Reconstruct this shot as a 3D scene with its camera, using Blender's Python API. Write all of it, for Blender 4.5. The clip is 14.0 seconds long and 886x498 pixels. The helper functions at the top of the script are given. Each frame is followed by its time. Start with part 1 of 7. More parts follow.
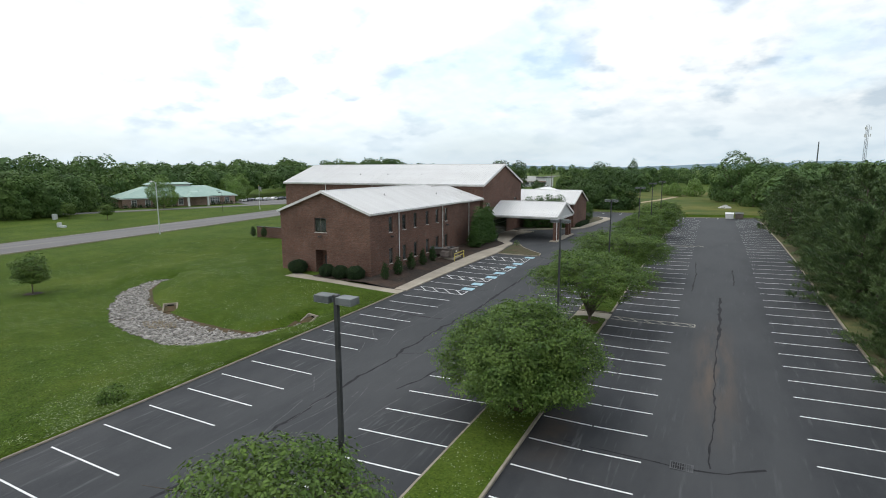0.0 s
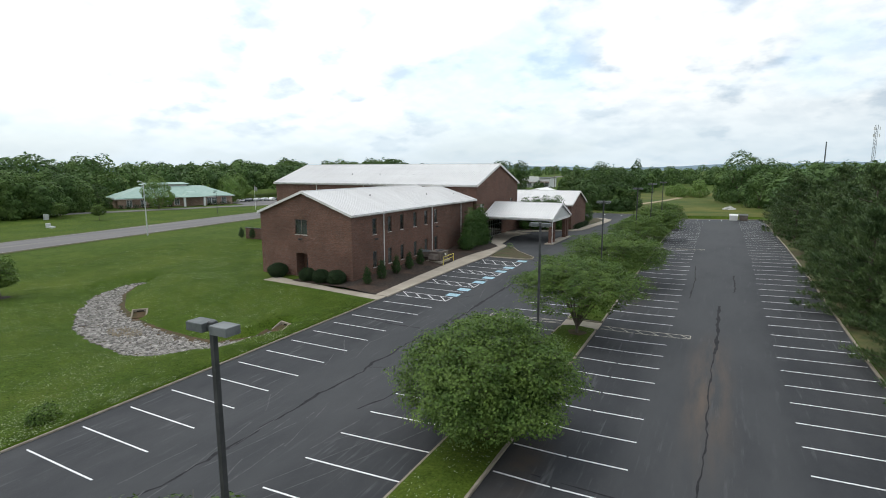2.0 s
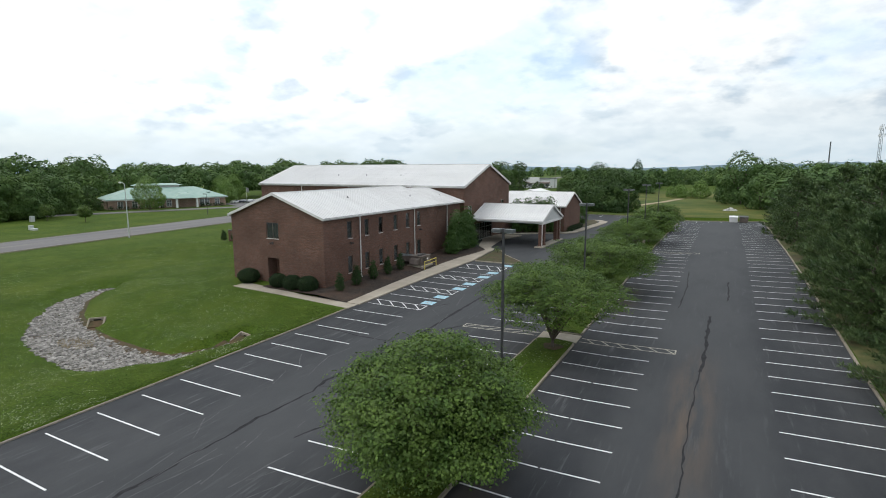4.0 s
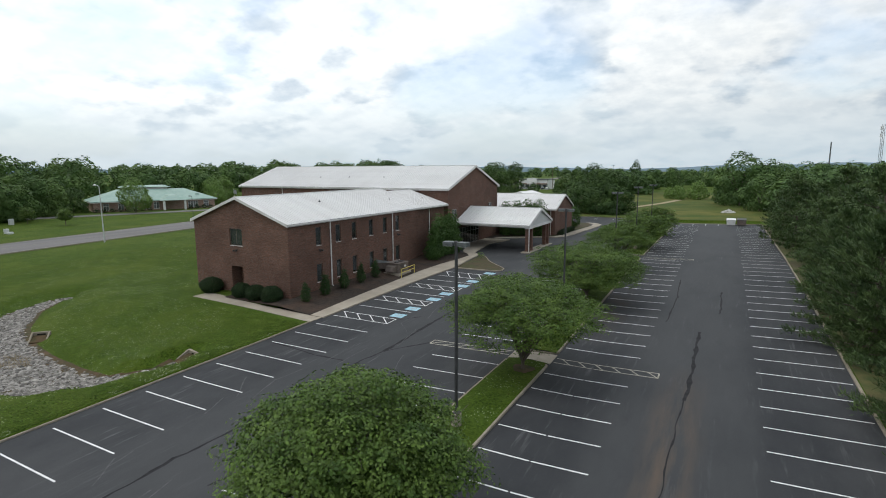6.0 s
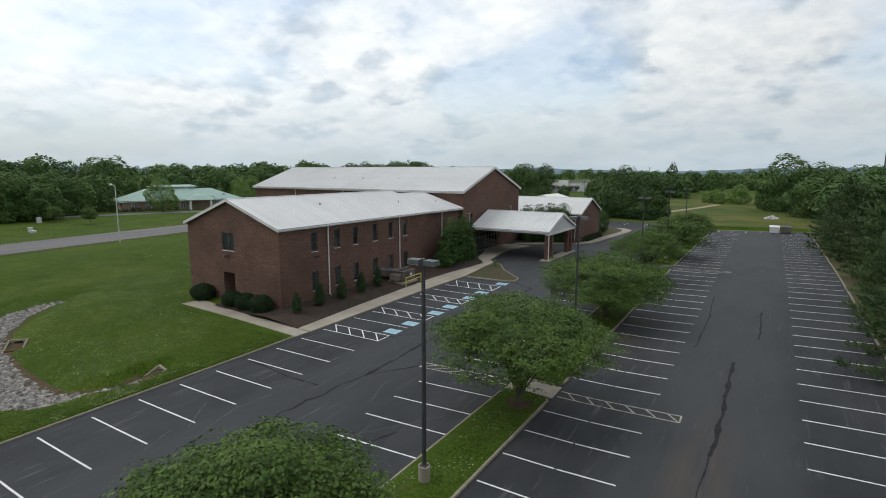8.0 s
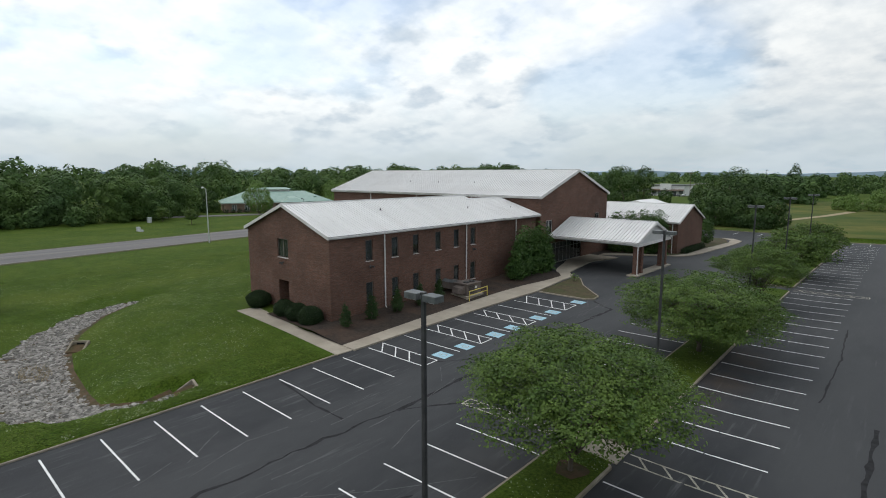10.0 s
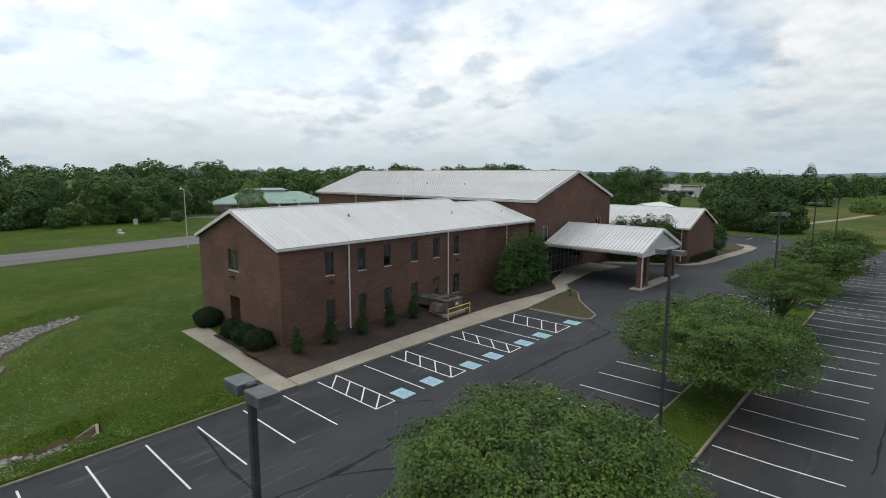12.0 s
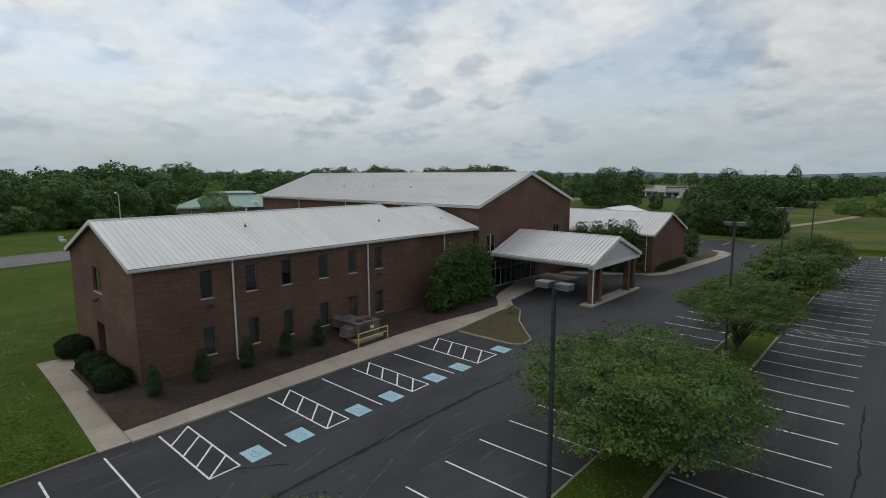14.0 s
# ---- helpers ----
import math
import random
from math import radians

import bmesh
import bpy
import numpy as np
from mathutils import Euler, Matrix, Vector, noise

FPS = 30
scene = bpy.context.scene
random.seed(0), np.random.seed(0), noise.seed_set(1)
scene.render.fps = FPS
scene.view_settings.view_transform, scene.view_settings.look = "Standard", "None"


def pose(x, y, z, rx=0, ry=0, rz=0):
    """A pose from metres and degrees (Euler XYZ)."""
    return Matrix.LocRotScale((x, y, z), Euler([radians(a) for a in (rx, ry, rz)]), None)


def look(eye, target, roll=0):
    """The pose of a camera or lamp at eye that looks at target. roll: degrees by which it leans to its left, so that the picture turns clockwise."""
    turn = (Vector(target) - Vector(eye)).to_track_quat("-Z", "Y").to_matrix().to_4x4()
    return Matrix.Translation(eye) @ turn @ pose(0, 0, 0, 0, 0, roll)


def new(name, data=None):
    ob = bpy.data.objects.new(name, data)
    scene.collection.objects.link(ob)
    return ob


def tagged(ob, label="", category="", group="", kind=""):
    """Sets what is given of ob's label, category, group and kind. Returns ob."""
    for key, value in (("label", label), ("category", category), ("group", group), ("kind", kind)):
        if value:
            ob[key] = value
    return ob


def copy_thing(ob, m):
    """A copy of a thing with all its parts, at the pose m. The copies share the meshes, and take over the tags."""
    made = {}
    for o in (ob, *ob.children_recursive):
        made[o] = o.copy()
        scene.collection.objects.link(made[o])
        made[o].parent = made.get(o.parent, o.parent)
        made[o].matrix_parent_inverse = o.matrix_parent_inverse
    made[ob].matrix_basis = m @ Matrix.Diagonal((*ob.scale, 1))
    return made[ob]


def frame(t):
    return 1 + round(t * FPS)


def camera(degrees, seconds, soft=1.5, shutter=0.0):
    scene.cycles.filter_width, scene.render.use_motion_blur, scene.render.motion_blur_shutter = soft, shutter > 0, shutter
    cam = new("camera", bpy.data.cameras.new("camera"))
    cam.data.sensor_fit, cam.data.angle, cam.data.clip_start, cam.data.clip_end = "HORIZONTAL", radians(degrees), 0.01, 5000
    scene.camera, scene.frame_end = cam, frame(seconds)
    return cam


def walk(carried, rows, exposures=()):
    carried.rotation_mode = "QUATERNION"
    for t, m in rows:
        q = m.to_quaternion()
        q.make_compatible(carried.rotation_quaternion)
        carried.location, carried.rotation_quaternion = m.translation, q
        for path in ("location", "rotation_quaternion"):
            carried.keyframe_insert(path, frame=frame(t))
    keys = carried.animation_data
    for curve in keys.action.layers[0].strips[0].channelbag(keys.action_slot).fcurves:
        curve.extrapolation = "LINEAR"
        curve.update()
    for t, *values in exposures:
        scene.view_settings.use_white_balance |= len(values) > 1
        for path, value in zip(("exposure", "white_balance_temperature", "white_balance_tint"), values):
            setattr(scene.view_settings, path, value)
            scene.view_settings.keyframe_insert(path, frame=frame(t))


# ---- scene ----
cam = camera(80.2, 14.0, soft=1.0)
PATH = [
    (0, (0.042, -0.184, 14.436), (-0.859, 1.575, 14.128), -0.20),
    (0.5, (0.241, 0.683, 14.461), (-0.665, 2.439, 14.151), -0.19),
    (1, (0.364, 1.634, 14.45), (-0.543, 3.389, 14.141), -0.18),
    (1.5, (0.586, 2.672, 14.393), (-0.328, 4.424, 14.084), -0.17),
    (2, (0.693, 3.716, 14.292), (-0.225, 5.466, 13.986), -0.15),
    (2.5, (1.026, 4.737, 14.207), (0.102, 6.484, 13.903), -0.24),
    (3, (1.303, 5.782, 14.203), (0.375, 7.527, 13.9), -0.23),
    (5.5, (2.349, 11.733, 14.368), (1.417, 13.476, 14.065), -0.22),
    (6, (2.487, 12.893, 14.405), (1.554, 14.637, 14.104), -0.26),
    (6.5, (2.627, 14.012, 14.4), (1.699, 15.758, 14.103), -0.36),
    (7, (2.642, 15.528, 14.383), (1.707, 17.271, 14.086), -0.29),
    (9.5, (2.187, 23.399, 14.445), (0.912, 24.913, 14.156), 0.10),
    (10, (1.791, 25.039, 14.449), (0.468, 26.512, 14.164), -0.05),
    (10.5, (1.194, 26.736, 14.512), (-0.143, 28.195, 14.226), 0.10),
    (11, (0.49, 28.515, 14.557), (-0.852, 29.97, 14.268), 0.16),
    (11.5, (-0.261, 30.217, 14.572), (-1.6, 31.674, 14.285), 0.10),
    (12, (-0.603, 32.277, 14.573), (-1.948, 33.73, 14.288), 0.04),
    (12.5, (-0.906, 34.586, 14.621), (-2.25, 36.04, 14.338), -0.03),
    (13, (-1.199, 37.0, 14.635), (-2.531, 38.464, 14.353), -0.14),
    (13.5, (-1.082, 39.722, 14.6), (-2.402, 41.199, 14.322), -0.14),
    (14, (-0.28, 41.961, 14.705), (-1.606, 43.432, 14.425), -0.15),
]
walk(cam, [(t, look(eye, target, roll)) for t, eye, target, roll in PATH],
     exposures=[(0, -0.43), (3, -0.43), (5.5, -0.62), (7, -0.78), (9.5, -0.95), (10.5, -0.68), (11.5, -0.75), (12.5, -0.98), (14, -1.3)])

# ---- sky, sun ----
scene.view_settings.exposure = 0.0
world = bpy.data.worlds.new("sky_world")
scene.world = world
world.use_nodes = True
SUN_EL, SUN_AZ = radians(52), radians(238)   # compass azimuth, +y is north


def sky_nodes():
    nt = world.node_tree
    n, l = nt.nodes, nt.links
    n.clear()
    out = n.new("ShaderNodeOutputWorld")
    bg = n.new("ShaderNodeBackground")
    sky = n.new("ShaderNodeTexSky")
    sky.sky_type = 'NISHITA'
    sky.sun_disc = False
    sky.sun_elevation = SUN_EL
    sky.sun_rotation = SUN_AZ
    sky.dust_density = 2.0
    dim = n.new("ShaderNodeVectorMath")
    dim.operation = 'SCALE'
    dim.inputs["Scale"].default_value = 0.36
    l.new(sky.outputs[0], dim.inputs[0])
    tc = n.new("ShaderNodeTexCoord")
    sep = n.new("ShaderNodeSeparateXYZ")
    l.new(tc.outputs["Generated"], sep.inputs[0])

    def m(op, a, b=None, clamp=False):
        k = n.new("ShaderNodeMath")
        k.operation = op
        k.use_clamp = clamp
        for i, v in enumerate((a, b)):
            if v is None:
                continue
            if isinstance(v, (int, float)):
                k.inputs[i].default_value = v
            else:
                l.new(v, k.inputs[i])
        return k.outputs[0]

    up = m('MAXIMUM', sep.outputs[2], 0.0)
    deep = m('ADD', up, 0.36)
    comb = n.new("ShaderNodeCombineXYZ")
    l.new(m('DIVIDE', sep.outputs[0], deep), comb.inputs[0])
    l.new(m('DIVIDE', sep.outputs[1], deep), comb.inputs[1])

    def fbm(scale, detail, rough, off, near=1.0):
        t = n.new("ShaderNodeTexNoise")
        mp = n.new("ShaderNodeMapping")
        mp.inputs["Location"].default_value = (off, off * 0.7, off * 0.3)
        mp.inputs["Scale"].default_value = (near, near, near)
        l.new(comb.outputs[0], mp.inputs[0])
        l.new(mp.outputs[0], t.inputs["Vector"])
        t.inputs["Scale"].default_value = scale
        t.inputs["Detail"].default_value = detail
        t.inputs["Roughness"].default_value = rough
        return t.outputs[0]

    def smooth(v, lo, hi):
        k = n.new("ShaderNodeMapRange")
        k.interpolation_type = 'SMOOTHSTEP'
        k.inputs[1].default_value, k.inputs[2].default_value = lo, hi
        l.new(v, k.inputs[0])
        return k.outputs[0]

    cover = smooth(fbm(1.7, 6, 0.5, 3.1), 0.36, 0.56)
    glow_dir = n.new("ShaderNodeVectorMath")
    glow_dir.operation = 'DOT_PRODUCT'
    l.new(tc.outputs["Generated"], glow_dir.inputs[0])
    thin_el, thin_az = radians(42), radians(292)
    glow_dir.inputs[1].default_value = (math.sin(thin_az) * math.cos(thin_el), math.cos(thin_az) * math.cos(thin_el), math.sin(thin_el))
    glow = smooth(glow_dir.outputs["Value"], 0.1, 0.98)
    # separate soft bellies, broad grey sheets, fine puffs
    blobs = m('MULTIPLY', smooth(fbm(5.2, 4.0, 0.5, 8.7), 0.50, 0.66), smooth(fbm(1.8, 2, 0.5, 21.0), 0.30, 0.5))
    sheets = smooth(fbm(2.2, 5, 0.5, 12.4), 0.40, 0.70)
    puffs = smooth(fbm(9.0, 7, 0.58, 1.9), 0.36, 0.64)
    rim = m('SUBTRACT', fbm(6.5, 7.0, 0.55, 8.7), fbm(6.5, 7.0, 0.55, 8.7, 0.982))
    grey = m('ADD', m('MULTIPLY', blobs, 0.8), m('ADD', m('MULTIPLY', sheets, 0.18), m('MULTIPLY', puffs, 0.34)))
    grey = m('MULTIPLY', grey, m('SUBTRACT', 1.0, m('MULTIPLY', glow, 0.3)))
    shade = n.new("ShaderNodeMix")
    shade.data_type = 'RGBA'
    shade.inputs["A"].default_value = (1.70, 1.75, 1.75, 1)
    shade.inputs["B"].default_value = (0.90, 1.05, 1.20, 1)
    l.new(m('SUBTRACT', grey, m('MULTIPLY', rim, 0.9), True), shade.inputs["Factor"])
    # the cloud is thin and bright west of the hidden sun
    veil = n.new("ShaderNodeVectorMath")
    veil.operation = 'SCALE'
    l.new(shade.outputs["Result"], veil.inputs[0])
    # and an overcast sky is brightest overhead
    l.new(m('ADD', m('MULTIPLY', m('MULTIPLY', up, up), 0.62), m('ADD', m('MULTIPLY', glow, 0.36), 0.78)), veil.inputs["Scale"])
    mix = n.new("ShaderNodeMix")
    mix.data_type = 'RGBA'
    l.new(m('ADD', m('MULTIPLY', cover, 0.5), 0.5), mix.inputs["Factor"])
    l.new(dim.outputs[0], mix.inputs["A"])
    l.new(veil.outputs[0], mix.inputs["B"])
    # thin haze low over the horizon
    haze = n.new("ShaderNodeMix")
    haze.data_type = 'RGBA'
    haze.inputs["B"].default_value = (0.93, 1.10, 1.21, 1)
    l.new(m('MULTIPLY', m('SUBTRACT', 1.0, smooth(up, 0.0, 0.17)), 0.8), haze.inputs["Factor"])
    l.new(mix.outputs["Result"], haze.inputs["A"])
    l.new(haze.outputs["Result"], bg.inputs[0])
    bg.inputs[1].default_value = 1.0
    l.new(bg.outputs[0], out.inputs[0])


sky_nodes()
sun = new("sun", bpy.data.lights.new("sun", 'SUN'))
sun.data.energy = 1.0
sun.data.angle = radians(24)
sun.data.color = (1.0, 0.95, 0.88)
sun.matrix_world = look((0, 0, 200), (-math.sin(SUN_AZ) * math.cos(SUN_EL), -math.cos(SUN_AZ) * math.cos(SUN_EL), 200 - math.sin(SUN_EL)))


# ---- materials ----
def material(name, c1, c2, scale=1.0, rough=0.8, bump=0.0, bump_scale=40.0, metal=0.0, c3=None, big=0.08,
             stretch=(1, 1, 1), spec=0.3, random=0.0, low=0.35, high=0.65, through_light=0.0, island=False):
    """Two colours by a mid-scale noise, a third by a large one, fine relief, in world metres."""
    mat = bpy.data.materials.new(name)
    mat.use_nodes = True
    nt = mat.node_tree
    n, l = nt.nodes, nt.links
    p = n["Principled BSDF"]
    geo = n.new("ShaderNodeNewGeometry")
    mp = n.new("ShaderNodeMapping")
    mp.inputs["Scale"].default_value = stretch
    l.new(geo.outputs["Position"], mp.inputs[0])

    def noise_of(s, detail=5):
        t = n.new("ShaderNodeTexNoise")
        t.inputs["Scale"].default_value = s
        t.inputs["Detail"].default_value = detail
        t.inputs["Roughness"].default_value = 0.6
        l.new(mp.outputs[0], t.inputs["Vector"])
        return t.outputs[0]

    def ramp(v, lo, hi):
        k = n.new("ShaderNodeMapRange")
        k.inputs[1].default_value, k.inputs[2].default_value = lo, hi
        l.new(v, k.inputs[0])
        return k.outputs[0]

    def blend(f, a, b):
        k = n.new("ShaderNodeMix")
        k.data_type = 'RGBA'
        l.new(f, k.inputs["Factor"])
        for key, v in (("A", a), ("B", b)):
            if isinstance(v, tuple):
                k.inputs[key].default_value = (*v, 1)
            else:
                l.new(v, k.inputs[key])
        return k.outputs["Result"]

    col = blend(ramp(noise_of(scale), low, high), c1, c2)
    if c3:
        col = blend(ramp(noise_of(big, 4), 0.42, 0.68), col, c3)
    if random:
        info = n.new("ShaderNodeObjectInfo")
        hsv = n.new("ShaderNodeHueSaturation")
        k = n.new("ShaderNodeMapRange")
        k.inputs[3].default_value, k.inputs[4].default_value = 1 - random, 1 + random
        l.new(geo.outputs["Random Per Island"] if island else info.outputs["Random"], k.inputs[0])
        l.new(k.outputs[0], hsv.inputs["Value"])
        l.new(col, hsv.inputs["Color"])
        col = hsv.outputs[0]
    l.new(col, p.inputs["Base Color"])
    p.inputs["Roughness"].default_value = rough
    p.inputs["Metallic"].default_value = metal
    p.inputs["Specular IOR Level"].default_value = spec
    if bump:
        b = n.new("ShaderNodeBump")
        b.inputs["Strength"].default_value = bump
        b.inputs["Distance"].default_value = 0.02
        l.new(noise_of(bump_scale, 3), b.inputs["Height"])
        l.new(b.outputs[0], p.inputs["Normal"])
    if through_light:
        tr = n.new("ShaderNodeBsdfTranslucent")
        l.new(col, tr.inputs[0])
        ms = n.new("ShaderNodeMixShader")
        ms.inputs[0].default_value = through_light
        l.new(p.outputs[0], ms.inputs[1])
        l.new(tr.outputs[0], ms.inputs[2])
        l.new(ms.outputs[0], n["Material Output"].inputs[0])
    return mat


def brick_material(name, a, b, mortar):
    mat = bpy.data.materials.new(name)
    mat.use_nodes = True
    nt = mat.node_tree
    n, l = nt.nodes, nt.links
    p = n["Principled BSDF"]
    geo = n.new("ShaderNodeNewGeometry")
    sep = n.new("ShaderNodeSeparateXYZ")
    l.new(geo.outputs["Position"], sep.inputs[0])
    add = n.new("ShaderNodeMath")
    l.new(sep.outputs[0], add.inputs[0])
    l.new(sep.outputs[1], add.inputs[1])
    comb = n.new("ShaderNodeCombineXYZ")
    l.new(add.outputs[0], comb.inputs[0])
    l.new(sep.outputs[2], comb.inputs[1])
    br = n.new("ShaderNodeTexBrick")
    br.inputs["Color1"].default_value = (*a, 1)
    br.inputs["Color2"].default_value = (*b, 1)
    br.inputs["Mortar"].default_value = (*mortar, 1)
    br.inputs["Scale"].default_value = 1.0
    br.inputs["Mortar Size"].default_value = 0.006
    br.inputs["Brick Width"].default_value = 0.203
    br.inputs["Row Height"].default_value = 0.0677
    l.new(comb.outputs[0], br.inputs["Vector"])
    t = n.new("ShaderNodeTexNoise")
    t.inputs["Scale"].default_value = 0.35
    t.inputs["Detail"].default_value = 6
    l.new(geo.outputs["Position"], t.inputs["Vector"])
    t2 = n.new("ShaderNodeTexNoise")
    t2.inputs["Scale"].default_value = 9.0
    t2.inputs["Detail"].default_value = 3
    mp = n.new("ShaderNodeMapping")
    mp.inputs["Scale"].default_value = (0.12, 0.12, 1.5)
    l.new(geo.outputs["Position"], mp.inputs[0])
    l.new(mp.outputs[0], t2.inputs["Vector"])
    s = n.new("ShaderNodeMath")
    s.operation = 'ADD'
    l.new(t.outputs[0], s.inputs[0])
    l.new(t2.outputs[0], s.inputs[1])
    k = n.new("ShaderNodeMapRange")
    k.inputs[1].default_value, k.inputs[2].default_value = 0.7, 1.3
    k.inputs[3].default_value, k.inputs[4].default_value = 0.72, 1.28
    l.new(s.outputs[0], k.inputs[0])
    hsv = n.new("ShaderNodeHueSaturation")
    l.new(br.outputs[0], hsv.inputs["Color"])
    l.new(k.outputs[0], hsv.inputs["Value"])
    l.new(hsv.outputs[0], p.inputs["Base Color"])
    b = n.new("ShaderNodeBump")
    b.inputs["Strength"].default_value = 0.5
    b.inputs["Distance"].default_value = 0.01
    b.invert = True
    l.new(br.outputs["Fac"], b.inputs["Height"])
    l.new(b.outputs[0], p.inputs["Normal"])
    p.inputs["Roughness"].default_value = 0.88
    p.inputs["Specular IOR Level"].default_value = 0.25
    return mat


def glass_material(name, tint=(0.55, 0.6, 0.62)):
    mat = bpy.data.materials.new(name)
    mat.use_nodes = True
    p = mat.node_tree.nodes["Principled BSDF"]
    p.inputs["Base Color"].default_value = (*tint, 1)
    p.inputs["Roughness"].default_value = 0.03
    p.inputs["Transmission Weight"].default_value = 1.0
    p.inputs["IOR"].default_value = 1.45
    return mat


def grass_material():
    """Mown lawn: blades, clumps a hand wide, clover drifts of some metres, and worn yellowish stretches."""
    mat = bpy.data.materials.new("grass")
    mat.use_nodes = True
    n, l = mat.node_tree.nodes, mat.node_tree.links
    p = n["Principled BSDF"]
    geo = n.new("ShaderNodeNewGeometry")

    def tex(scale, detail, lo, hi):
        t = n.new("ShaderNodeTexNoise")
        t.inputs["Scale"].default_value = scale
        t.inputs["Detail"].default_value = detail
        t.inputs["Roughness"].default_value = 0.65
        l.new(geo.outputs["Position"], t.inputs["Vector"])
        k = n.new("ShaderNodeMapRange")
        k.inputs[1].default_value, k.inputs[2].default_value = lo, hi
        l.new(t.outputs[0], k.inputs[0])
        return k.outputs[0]

    def blend(f, a, b):
        k = n.new("ShaderNodeMix")
        k.data_type = 'RGBA'
        l.new(f, k.inputs["Factor"])
        for key, v in (("A", a), ("B", b)):
            if isinstance(v, tuple):
                k.inputs[key].default_value = (*v, 1)
            else:
                l.new(v, k.inputs[key])
        return k.outputs["Result"]

    blades = tex(7.0, 6, 0.36, 0.66)
    col = blend(blades, (0.019, 0.040, 0.004), (0.063, 0.101, 0.010))
    col = blend(tex(0.75, 5, 0.45, 0.72), col, blend(blades, (0.035, 0.067, 0.007), (0.091, 0.137, 0.022)))
    col = blend(tex(0.11, 5, 0.44, 0.70), col, blend(blades, (0.050, 0.075, 0.009), (0.097, 0.129, 0.019)))
    col = blend(tex(1.6, 3, 0.62, 0.78), col, (0.074, 0.081, 0.019))
    l.new(col, p.inputs["Base Color"])
    b = n.new("ShaderNodeBump")
    b.inputs["Strength"].default_value = 0.9
    b.inputs["Distance"].default_value = 0.04
    l.new(tex(14.0, 5, 0.0, 1.0), b.inputs["Height"])
    l.new(b.outputs[0], p.inputs["Normal"])
    p.inputs["Roughness"].default_value = 0.95
    p.inputs["Specular IOR Level"].default_value = 0.1
    return mat


GRASS = grass_material()
FIELD = material("dry_field", (0.054, 0.082, 0.017), (0.128, 0.118, 0.034), 0.11, 0.95, 0.8, 10.0, c3=(0.048, 0.078, 0.018), big=0.03, spec=0.1)


